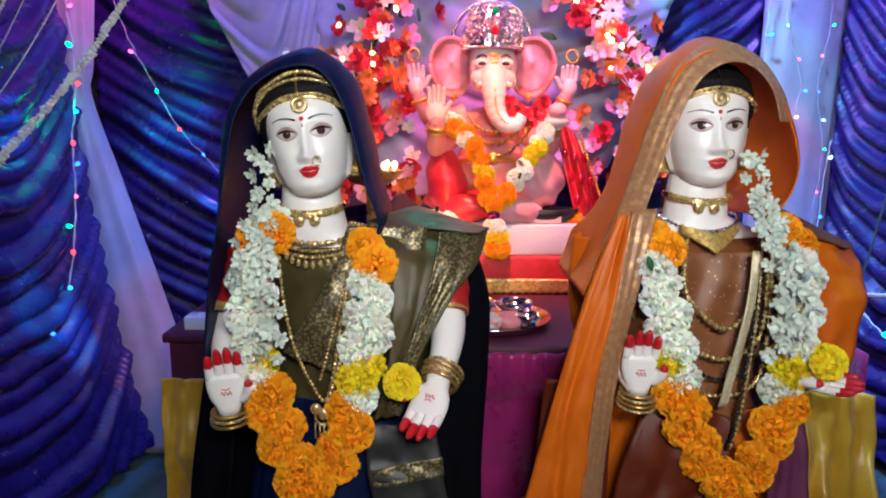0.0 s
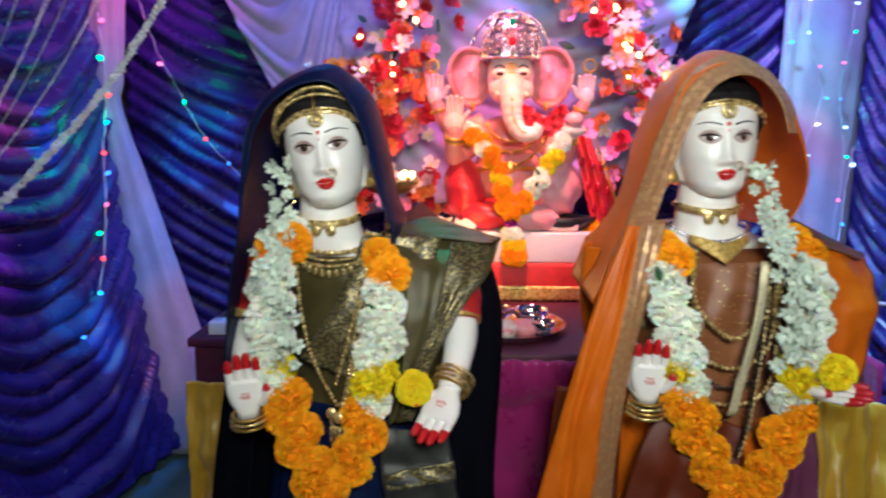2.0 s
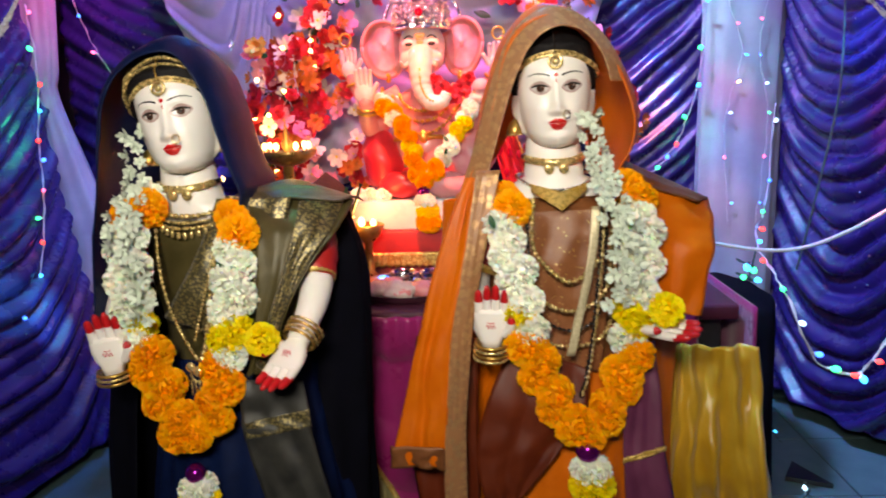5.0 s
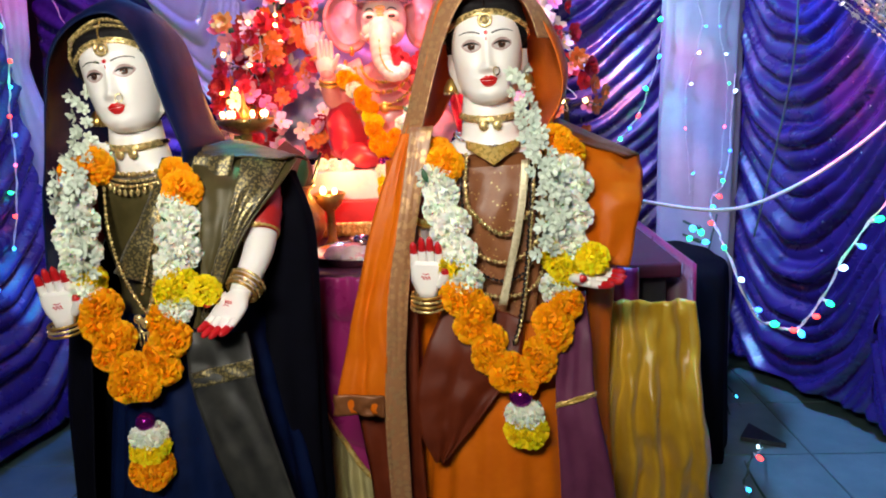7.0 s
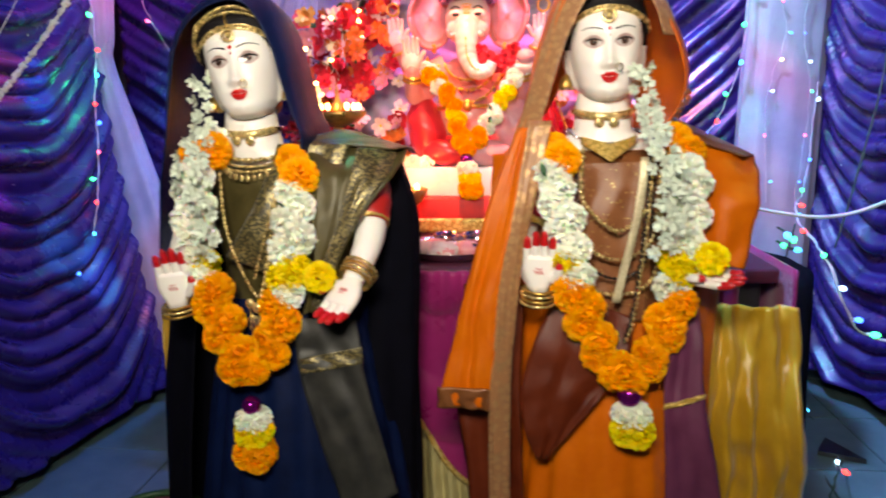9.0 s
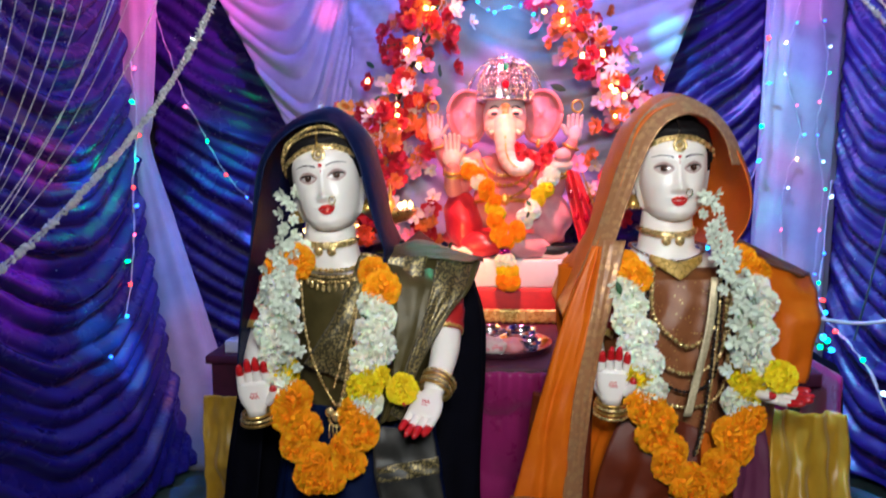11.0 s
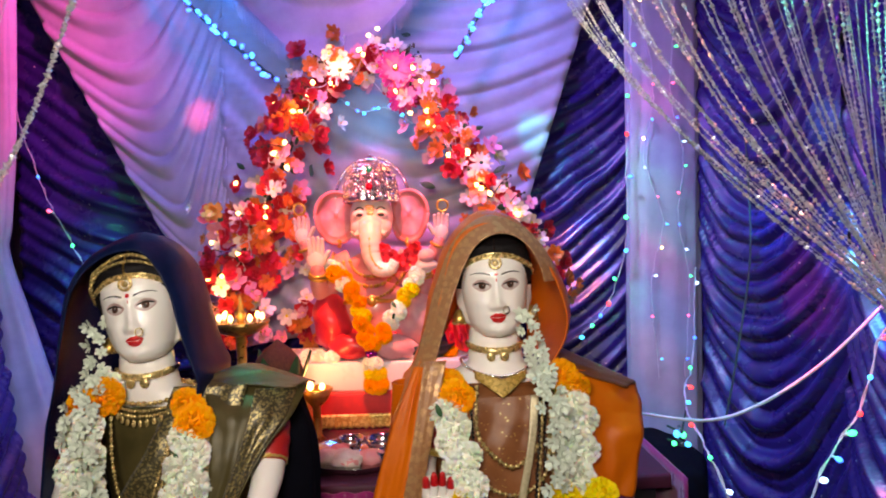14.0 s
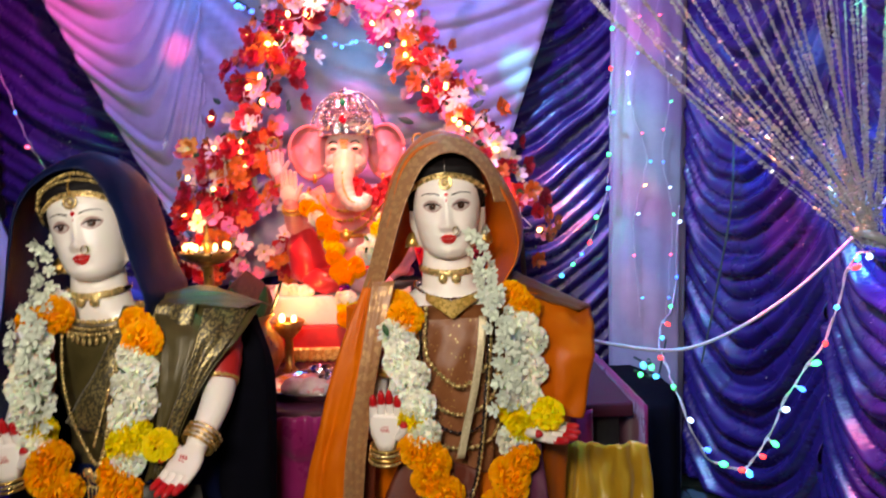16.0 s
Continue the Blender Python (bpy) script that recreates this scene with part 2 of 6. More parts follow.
def mesh(name, bm, material, smooth=True):
    me = bpy.data.meshes.new(name)
    bmesh.ops.recalc_face_normals(bm, faces=bm.faces) if len(bm.faces) < 60000 else None
    bm.to_mesh(me)
    bm.free()
    for m in material if isinstance(material, (list, tuple)) else (material,):
        me.materials.append(M[m] if isinstance(m, str) else m)
    if smooth:
        me.polygons.foreach_set("use_smooth", [True] * len(me.polygons))
    return me


def part(name, bm, material, parent=None, label="", smooth=True, thick=0.0):
    ob = new(name, mesh(name, bm, material, smooth))
    ob.parent = parent
    if label:
        ob["label"] = label
    if thick:
        s = ob.modifiers.new("thickness", "SOLIDIFY")
        s.thickness, s.offset = thick, 0
    return ob


def thing(name, label, category, group="", at=(0, 0, 0), turn=0.0, kind=""):
    ob = new(name)
    ob.empty_display_size = 0.05
    ob.matrix_world = pose(*at, 0, 0, turn)
    return tagged(ob, label, category, group, kind)


def single(name, bm, material, label, category, group="", kind="", smooth=True, thick=0.0):
    return tagged(part(name, bm, material, None, "", smooth, thick), label, category, group, kind)


# ---- the tent: walls, floor, ceiling ----
WX0, WX1, WY0, WY1, WZ = -1.22, 1.42, -1.5, 2.34, 2.35
for name, b in (("wall_back", (WX0 - 0.1, WX1 + 0.1, WY1, WY1 + 0.1, 0, WZ)), ("wall_front", (WX0 - 0.1, WX1 + 0.1, WY0 - 0.1, WY0, 0, WZ)),
                ("wall_left", (WX0 - 0.1, WX0, WY0, WY1, 0, WZ)), ("wall_right", (WX1, WX1 + 0.1, WY0, WY1, 0, WZ)),
                ("ceiling", (WX0 - 0.1, WX1 + 0.1, WY0 - 0.1, WY1 + 0.1, WZ, WZ + 0.08)), ("floor", (WX0 - 0.1, WX1 + 0.1, WY0 - 0.1, WY1 + 0.1, -0.1, -0.004))):
    bm = bmesh.new()
    box(bm, *b)
    single(name, bm, "grout" if name == "floor" else "plaster", {"floor": "dark joints between grey floor tiles", "ceiling": "plain grey ceiling over the shrine"}.get(name, "plain plastered wall behind the drapes"), name.split("_")[0], kind="structure", smooth=False)
floor = bpy.data.objects["floor"]


def swag(x, sag):
    return sag * (1 - (2 * x - 1) ** 2)


def fold_depth(s, seed):
    """Depth of the gathered folds at the running length s: soft round crests with sharp valleys."""
    k = math.floor(s)
    t = s - k
    h = 0.6 + 0.4 * math.sin(k * 12.9898 + seed * 4.1) * math.cos(k * 3.7)
    t = t ** 0.7 if k % 2 else t ** 1.25
    return h * (math.sin(math.pi * t) ** 0.8)


def curtain(name, a, b, z0, z1, sag, period, depth, material, label, nu=48, rows=150, seed=1, flare=0.0, skew=0.0, lean=None, into=None):
    """A ruched curtain from the plan point a to b; its cross folds hang in curves of the given sag."""
    a, b = Vector((*a, 0)), Vector((*b, 0))
    along = b - a
    nrm = Vector((-along.y, along.x, 0)).normalized()
    if into is not None and nrm.dot(Vector((*into, 0)) - a) < 0:
        nrm = -nrm
    bm = bmesh.new()

    def f(u, v):
        z = z0 + (z1 - z0) * v
        wob = 0.045 * noise.noise(Vector((u * 2.3, z * 2.1, seed))) + 0.014 * noise.noise(Vector((u * 7.1, z * 6.3, seed + 5)))
        s = (z + swag(u, sag) + skew * u + wob) / period
        amp = depth * (0.45 + 0.55 * math.sin(math.pi * min(max(u, 0.02), 0.98)) ** 0.5)
        d = amp * fold_depth(s, seed) + 0.02 * noise.noise(Vector((u * 3, z * 1.7, seed + 9)))
        d += flare * (1 - v) ** 3
        p = a + along * u + nrm * d
        if lean:
            p += lean(u, v)
        return Vector((p.x, p.y, z))

    grid(bm, nu, rows, f)
    ob = single(name, bm, material, label, "curtain", thick=0.003)
    spots = random.Random(seed)
    sq = bmesh.new()
    for k in range(round(70 * along.length)):
        p = f(spots.uniform(0.03, 0.97), spots.uniform(0.05, 0.85)) + nrm * 0.004
        ball(sq, p, spots.uniform(0.0012, 0.0024), 5, 4)
    tagged(part("sequin", sq, "sequin", ob), kind="stuff")
    return ob


CEN = (0.1, 0.8)
curtain("blue_curtain", (-1.06, 2.2), (0.12, 2.22), 0.03, 2.3, 0.26, 0.057, 0.044, "blue", "royal blue satin curtain ruched in swags behind the altar", 72, 280, 1, into=CEN)
curtain("blue_curtain", (0.12, 2.22), (0.96, 2.2), 0.03, 2.3, 0.24, 0.057, 0.044, "blue", "royal blue satin curtain ruched in swags beside the white column", 60, 280, 2, into=CEN)
curtain("blue_curtain", (1.16, 2.16), (1.36, 1.62), 0.06, 2.3, 0.30, 0.060, 0.05, "blue", "royal blue satin side curtain with hanging cross folds", 60, 280, 3, into=CEN)
curtain("blue_curtain", (1.36, 1.62), (1.37, 1.06), 0.06, 2.3, 0.26, 0.060, 0.05, "blue", "royal blue satin side curtain gathered at a seam", 80, 280, 4, into=CEN)
curtain("blue_curtain", (1.37, 1.06), (1.36, 0.3), 0.06, 2.3, 0.24, 0.060, 0.05, "blue", "royal blue satin side curtain gathered at a seam", 80, 280, 14, into=CEN)
curtain("blue_curtain", (-1.05, 2.02), (-1.16, 1.15), 0.05, 2.3, 0.30, 0.062, 0.052, "blue", "royal blue satin side curtain swept down beside a white drape", 70, 280, 5, flare=0.20, into=CEN)
curtain("blue_curtain", (-1.16, 1.15), (-1.16, 0.2), 0.05, 2.3, 0.26, 0.062, 0.052, "blue", "royal blue satin side curtain in deep swags", 60, 280, 6, flare=0.14, into=CEN)


def white_panel(name, corners, peak, label, seed):
    """A white drape over the blue; corners: top left, top right, bottom right, bottom left, as (x, z). Its folds rise to the side peak."""
    bm = bmesh.new()
    tl, tr, br, bl = [Vector((x, 0, z)) for x, z in corners]

    def f(u, v):
        p = (bl.lerp(br, u)).lerp(tl.lerp(tr, u), v)
        w = u if peak else 1 - u
        s = (p.z + 0.72 * (1 - w) * w - 0.30 * w ** 2.2 + 0.02 * noise.noise(Vector((u * 2, v * 4, seed)))) / 0.078
        return Vector((p.x, 2.135 - 0.024 * fold_depth(s, seed) + 0.012 * noise.noise(Vector((u * 3, v * 3, seed + 3))), p.z))

    grid(bm, 50, 170, f)
    return single(name, bm, "white_cloth", label, "drape", thick=0.003)


white_panel("white_drape", ((-0.98, 1.88), (-0.36, 1.95), (-0.36, 0.72), (-0.40, 0.78)), True, "white cloth drape slanting across the blue curtain", 21)
white_panel("white_drape", ((-0.372, 1.95), (0.86, 1.92), (0.50, 0.86), (-0.372, 0.72)), False, "white gathered drape behind the flower arch", 22)


# top of the drapes above the sight line, closing the back
bm = bmesh.new()
grid(bm, 60, 12, lambda u, v: Vector((-1.1 + 2.1 * u, 2.12 - 0.02 * math.sin(u * 70) * (1 - 0.5 * v), 1.86 + 0.45 * v)))
single("white_drape", bm, "white_cloth", "pleated white cloth band along the top", "drape", thick=0.003)


def column(name, spine, label, seed):
    """A hanging column of white cloth with upright pleats; spine: (z, x, y, half width, half depth)."""
    bm = bmesh.new()
    sp = smooth_path([Vector((x, y, z)) for z, x, y, w, d in spine], 60)
    wd = smooth_path([Vector((w, d, 0)) for z, x, y, w, d in spine], 60)
    rings = []
    for k, (c, q) in enumerate(zip(sp, wd)):
        r = []
        for i in range(56):
            a = 2 * math.pi * i / 56
            pl = 1 + 0.05 * math.sin(a * 9 + seed + 0.5 * math.sin(k * 0.1)) + 0.03 * noise.noise(Vector((math.cos(a) * 2, math.sin(a) * 2, k * 0.08 + seed)))
            r.append(Vector((c.x + q.x * pl * math.cos(a), c.y + q.y * pl * math.sin(a), c.z)))
        rings.append(r)
    loft(bm, rings)
    return single(name, bm, "white_cloth", label, "drape")


column("white_column", [(0.02, 1.03, 2.10, 0.115, 0.04), (0.8, 1.035, 2.10, 0.118, 0.035), (1.5, 1.045, 2.10, 0.115, 0.035), (2.3, 1.05, 2.10, 0.12, 0.04)], "straight white cloth column dotted with fairy lights", 1)
column("white_column", [(0.02, -0.86, 1.99, 0.15, 0.06), (0.4, -0.91, 1.99, 0.12, 0.05), (0.8, -0.98, 1.99, 0.075, 0.04), (1.05, -1.015, 1.99, 0.035, 0.03), (1.15, -1.02, 1.99, 0.05, 0.035), (1.5, -1.025, 2.0, 0.075, 0.04), (2.3, -1.03, 2.0, 0.10, 0.05)], "white cloth column tied in the middle", 2)

# ---- altar table with its cloths ----
TX0, TX1, TY0, TY1, TZ = -0.39, 0.76, 1.26, 2.02, 0.572
table = thing("altar_table", "altar table wrapped in maroon and magenta cloth", "table")
bm = bmesh.new()
box(bm, TX0, TX1, TY0, TY1, TZ - 0.03, TZ, 0.006)
part("tabletop", bm, "maroon", table, "dark maroon cloth-covered top")
for x in (TX0 + 0.04, TX1 - 0.04):
    for y in (TY0 + 0.08, TY1 - 0.04):
        bm = bmesh.new()
        box(bm, x - 0.025, x + 0.025, y - 0.025, y + 0.025, 0, TZ - 0.03, 0.004)
        part("leg", bm, "black_plastic", table)


def hung(name, x0, x1, y, z0, z1, material, label, pleats, depth, seed, hem=None, thick=0.002, bulge=0.0, taper=0.0):
    bm = bmesh.new()

    def f(u, v):
        x = x0 + (x1 - x0) * u + taper * (1 - v) * (2 * u - 1) + 0.012 * noise.noise(Vector((v * 4, u, seed)))
        low = z0 + (hem(u) if hem else 0)
        z = low + (z1 - low) * v
        d = depth * (0.3 + 0.7 * (1 - v)) * math.sin(u * pleats * 2 * math.pi + 0.8 * noise.noise(Vector((u * 5, v * 2, seed))))
        d += 0.03 * noise.noise(Vector((u * 5, v * 3.5, seed + 2))) + 0.012 * noise.noise(Vector((u * 13, v * 9, seed + 6))) - bulge * math.sin(math.pi * v) ** 1.5
        return Vector((x, y + d, z))

    grid(bm, max(40, int(pleats * 10)), 56, f)
    return single(name, bm, material, label, "cloth", thick=thick)


hung("under_skirt", TX0 + 0.06, TX1 - 0.18, 1.225, 0.02, 0.54, "cream_cloth", "pale gold pleated cloth under the magenta swag", 26, 0.012, 31)
bm = bmesh.new()


def magenta_swag(u, v):
    x = TX0 + 0.02 + (TX1 - TX0 - 0.12) * u
    k = (u * 2.2 + 0.28) % 1.0
    low = 0.52 - 0.40 * math.sin(math.pi * k) ** 0.8
    z = low + (0.582 - low) * v
    s = (z + 0.5 * (math.sin(math.pi * k) ** 0.8) * (1 - v) * 0.6 + 0.015 * noise.noise(Vector((u * 9, v * 3, 7)))) / 0.05
    return Vector((x, 1.205 - 0.016 * fold_depth(s, 3) - 0.006 * math.sin(u * 160) * v ** 3, z))


grid(bm, 220, 50, magenta_swag)
single("table_swag", bm, "magenta", "shiny magenta satin swag along the table front", "cloth", thick=0.003)
bm = bmesh.new()
tube(bm, [magenta_swag(k / 220, 0.0) + Vector((0, -0.004, -0.003)) for k in range(221)], 0.0065, 6)
single("swag_trim", bm, "gold_lace", "gold braid along the hem of the magenta swag", "trim")
hung("side_cloth", 0.585, 0.755, 1.165, 0.03, 0.525, "gold_cloth", "golden yellow satin cloth hanging at the table corner", 5, 0.016, 33, bulge=0.035, taper=0.045)
stand = thing("side_stand", "low stand draped in dark maroon cloth beside the table", "stand")
bm = bmesh.new()
box(bm, -0.612, -0.415, 1.47, 1.90, 0.505, 0.527, 0.006)
part("top", bm, "maroon", stand)
bm = bmesh.new()
box(bm, -0.602, -0.42, 1.485, 1.89, 0.0, 0.504, 0.004)
part("body", bm, "maroon", stand)
hung("side_cloth", -0.60, -0.415, 1.435, 0.02, 0.44, "gold_cloth", "golden yellow satin cloth beside the dark sari", 3, 0.010, 34, bulge=0.012, taper=0.006)
bm = bmesh.new()
grid(bm, 40, 24, lambda u, v: Vector((TX1 + 0.012 + 0.012 * math.sin(u * 40) * (1 - v), TY0 - 0.05 + 0.75 * u, 0.12 + 0.46 * v)))
single("side_cloth", bm, "magenta", "dark magenta satin cloth on the table's side", "cloth", thick=0.003)
bm = bmesh.new()
grid(bm, 40, 24, lambda u, v: Vector((TX0 - 0.012 - 0.012 * math.sin(u * 40) * (1 - v), TY0 - 0.05 + 0.75 * u, 0.05 + 0.53 * v)))
single("side_cloth", bm, "maroon", "dark maroon cloth on the table's side", "cloth", thick=0.003)

# the red-draped step and the white board on it
step = thing("altar_step", "low step draped in red velvet with a gold lace hem", "step", at=(0.13, 1.83, TZ))
bm = bmesh.new()
box(bm, -0.36, 0.36, -0.15, 0.15, 0.0, 0.095, 0.008)
part("body", bm, "red_cloth", step)
bm = bmesh.new()
grid(bm, 120, 5, lambda u, v: Vector((-0.364 + 0.728 * u, -0.155 - 0.003 * math.sin(u * 300), 0.004 + 0.036 * v + 0.003 * math.sin(u * 240) * (1 - v))))
part("hem", bm, "gold_lace", step, "gold lace hem", thick=0.002)
bm = bmesh.new()
box(bm, -0.16, 0.46, 1.69, 1.97, TZ + 0.0955, TZ + 0.172, 0.006)
single("idol_board", bm, "marble", "glossy white board under the idol", "board")

# ---- materials of the statues, their clothes and flowers ----
M["skin"] = surface("painted_plaster_skin", (0.93, 0.86, 0.81), (0.95, 0.90, 0.86), 0.38, 0, 14, 0.05, coat=0.12, sss=0.05)
M["hair"] = surface("black_hair_paint", (0.006, 0.005, 0.006), (0.014, 0.011, 0.012), 0.5, 0, 40, 0.5, stretch=(6, 6, 1), spec=0.12)
M["lips"] = surface("red_lip_paint", (0.55, 0.012, 0.015), (0.66, 0.02, 0.02), 0.25, 0, 60, 0.05, coat=0.4)
M["eye_white"] = surface("eye_white_paint", (0.60, 0.52, 0.50), (0.68, 0.60, 0.58), 0.2, 0, 60, 0.03, coat=0.5)
M["iris"] = surface("brown_iris_paint", (0.06, 0.022, 0.012), (0.12, 0.045, 0.025), 0.15, 0, 300, 0.03, coat=0.6)
M["lid"] = surface("rosy_lid_paint", (0.44, 0.28, 0.26), (0.58, 0.42, 0.39), 0.4, 0, 80, 0.05)
M["brow"] = surface("black_brow_paint", (0.01, 0.01, 0.01), (0.02, 0.016, 0.016), 0.4, 0, 80, 0.05)
M["nail"] = surface("red_fingertip_paint", (0.5, 0.008, 0.014), (0.62, 0.014, 0.02), 0.3, 0, 60, 0.05, coat=0.3)
M["navy"] = surface("navy_silk", (0.002, 0.006, 0.032), (0.004, 0.012, 0.060), 0.45, 0, 25, 0.4, fine=900, spec=0.18)
M["black_silk"] = surface("black_blue_velvet", (0.0015, 0.0015, 0.004), (0.003, 0.003, 0.008), 0.8, 0, 25, 0.4, fine=900, spec=0.08)
M["olive"] = surface("olive_brown_silk", (0.055, 0.043, 0.014), (0.095, 0.074, 0.026), 0.36, 0.1, 30, 0.4, fine=900, spec=0.35)
M["olive_zari"] = brocade("olive_silk_with_gold_thread", (0.05, 0.039, 0.014), (0.30, 0.235, 0.10), 210, 0.50)
M["sash"] = surface("charcoal_silk", (0.022, 0.022, 0.022), (0.05, 0.048, 0.042), 0.38, 0.2, 30, 0.4, fine=900)
M["orange"] = surface("orange_silk", (0.60, 0.11, 0.003), (0.72, 0.16, 0.005), 0.4, 0, 18, 0.35, fine=900, spec=0.3)
M["copper"] = surface("copper_brown_silk", (0.17, 0.055, 0.018), (0.25, 0.09, 0.03), 0.36, 0.2, 24, 0.4, fine=900, spec=0.4)
M["copper_zari"] = sequins("copper_silk_with_sequins", (0.19, 0.062, 0.022), (0.30, 0.115, 0.045), (0.62, 0.42, 0.16), 120, 0.17)
M["copper_band"] = brocade("copper_woven_border", (0.36, 0.16, 0.065), (0.52, 0.29, 0.13), 90, 0.47, 0.5)
M["rust"] = surface("dark_rust_silk", (0.09, 0.012, 0.003), (0.14, 0.022, 0.006), 0.42, 0, 24, 0.35, fine=900, spec=0.3)
M["plum"] = surface("plum_silk", (0.11, 0.022, 0.06), (0.16, 0.036, 0.09), 0.4, 0, 24, 0.35, fine=900)
M["red_silk"] = surface("red_silk", (0.36, 0.01, 0.012), (0.5, 0.02, 0.02), 0.4, 0, 30, 0.35, fine=900)
M["zari"] = brocade("gold_zari_border", (0.5, 0.3, 0.05), (0.85, 0.6, 0.2), 120, 0.6)
M["marigold"] = surface("orange_marigold_petal", (0.98, 0.33, 0.003), (1.0, 0.44, 0.006), 0.7, 0, 90, 0.3, vary=0.08, sss=0.6, deep=2.5, spec=0.2)
M["yellow"] = surface("yellow_marigold_petal", (0.84, 0.62, 0.008), (0.9, 0.72, 0.015), 0.7, 0, 90, 0.3, vary=0.08, sss=0.5, deep=2.5, spec=0.2)
M["white_petal"] = surface("white_chrysanthemum_petal", (0.88, 0.90, 0.74), (0.94, 0.95, 0.86), 0.7, 0, 60, 0.3, vary=0.08, sss=0.4, deep=2.5, spec=0.2)
M["tuberose"] = surface("greenish_white_bud", (0.64, 0.72, 0.60), (0.8, 0.84, 0.74), 0.5, 0, 60, 0.2, vary=0.12)
M["purple_foil"] = surface("purple_glass_ball", (0.22, 0.008, 0.2), (0.32, 0.015, 0.3), 0.15, 0.8, 40, 0.05)
M["leaf"] = surface("dark_green_leaf", (0.015, 0.06, 0.02), (0.03, 0.1, 0.035), 0.5, 0, 60, 0.3, vary=0.2)
M["dark_bead"] = surface("black_bead", (0.01, 0.008, 0.008), (0.03, 0.02, 0.02), 0.2, 0, 80, 0.05, coat=0.5)
M["cream_ribbon"] = surface("cream_sequin_ribbon", (0.5, 0.42, 0.25), (0.7, 0.6, 0.4), 0.4, 0.3, 200, 0.5)

from mathutils.bvhtree import BVHTree


def interp(table, z):
    if z <= table[0][0]:
        return table[0][1]
    for (a, p), (b, q) in zip(table, table[1:]):
        if z <= b:
            t = (z - a) / (b - a)
            t = t * t * (3 - 2 * t) * 0.5 + t * 0.5
            return p + (q - p) * t
    return table[-1][1]


HEAD_W = [(-0.086, 0.012), (-0.082, 0.0245), (-0.074, 0.0330), (-0.060, 0.0400), (-0.042, 0.0445), (-0.02, 0.0478), (0.0, 0.050), (0.03, 0.0505), (0.055, 0.046), (0.074, 0.032), (0.084, 0.016), (0.088, 0.004)]
HEAD_F = [(-0.086, 0.036), (-0.080, 0.050), (-0.068, 0.057), (-0.045, 0.060), (0.0, 0.060), (0.03, 0.061), (0.055, 0.053), (0.074, 0.036), (0.084, 0.018), (0.088, 0.004)]
HEAD_B = [(-0.086, -0.02), (-0.078, 0.0), (-0.060, 0.03), (-0.03, 0.056), (0.0, 0.068), (0.04, 0.068), (0.066, 0.05), (0.082, 0.022), (0.088, 0.004)]
# relief of the face: x, z, height, spread in x, spread in z
FACE = [(0, -0.031, 0.0130, 0.0072, 0.0085), (0, -0.016, 0.0070, 0.0062, 0.013), (0, 0.004, 0.0035, 0.005, 0.012),
        (0.0085, -0.033, 0.0055, 0.0042, 0.0048), (-0.0085, -0.033, 0.0055, 0.0042, 0.0048),
        (0.0235, 0.001, -0.0045, 0.0095, 0.0075), (-0.0235, 0.001, -0.0045, 0.0095, 0.0075),
        (0.0225, 0.0, 0.0042, 0.0075, 0.0048), (-0.0225, 0.0, 0.0042, 0.0075, 0.0048),
        (0, -0.0465, 0.0050, 0.011, 0.0034), (0, -0.0535, 0.0052, 0.009, 0.0036), (0, -0.0415, -0.0012, 0.004, 0.004), (0, -0.061, -0.002, 0.010, 0.004),
        (0, -0.073, 0.0055, 0.012, 0.009), (0.028, -0.028, 0.0035, 0.013, 0.013), (-0.028, -0.028, 0.0035, 0.013, 0.013), (0.02, 0.014, 0.002, 0.014, 0.005), (-0.02, 0.014, 0.002, 0.014, 0.005)]


def head_point(a, z):
    """a: angle from the face's middle; the face looks along -y."""
    w, f, b = interp(HEAD_W, z), interp(HEAD_F, z), interp(HEAD_B, z)
    x = math.sin(a)
    x = math.copysign(abs(x) ** 0.9, x) * w * 1.11
    c = math.cos(a)
    y = -f * abs(c) ** 0.85 if c > 0 else b * abs(c) ** 0.9
    if c > 0:
        y -= sum(h * math.exp(-((x - x0) / sx) ** 2 - ((z - z0) / sz) ** 2) for x0, z0, h, sx, sz in FACE) * min(1, c * 2)
    return Vector((x, y, z))


def hairline(a):
    return 0.044 - 0.050 * min(abs(a) / 1.35, 1) ** 3 - (0.07 if abs(a) > 1.5 else 0)


def patch(bm, tree, outline, slot, lift, rings=3):
    """A painted patch that follows the face: outline is a list of (x, z)."""
    cx, cz = sum(p[0] for p in outline) / len(outline), sum(p[1] for p in outline) / len(outline)

    def on(x, z):
        hit = tree.ray_cast(Vector((x, -0.3, z)), Vector((0, 1, 0)))[0]
        return Vector((x, (hit.y if hit else -0.05) - lift, z))

    mid = bm.verts.new(on(cx, cz))
    prev = None
    for k in range(1, rings + 1):
        t = k / rings
        ring = [bm.verts.new(on(cx + (x - cx) * t, cz + (z - cz) * t)) for x, z in outline]
        n = len(ring)
        for i in range(n):
            f = bm.faces.new((mid, ring[i], ring[(i + 1) % n]) if prev is None else (prev[i], ring[i], ring[(i + 1) % n], prev[(i + 1) % n]))
            f.material_index = slot
        prev = ring


def oval(x, z, rx, rz, n=18):
    return [(x + rx * math.cos(2 * math.pi * i / n), z + rz * math.sin(2 * math.pi * i / n)) for i in range(n)]


def almond(x, z, rx, rz, tilt=0.0, n=20):
    out = []
    for i in range(n):
        a = 2 * math.pi * i / n
        c, s = math.cos(a), math.sin(a)
        out.append((x + rx * c, z + rz * s * (1 - 0.35 * c * c) + tilt * c))
    return out


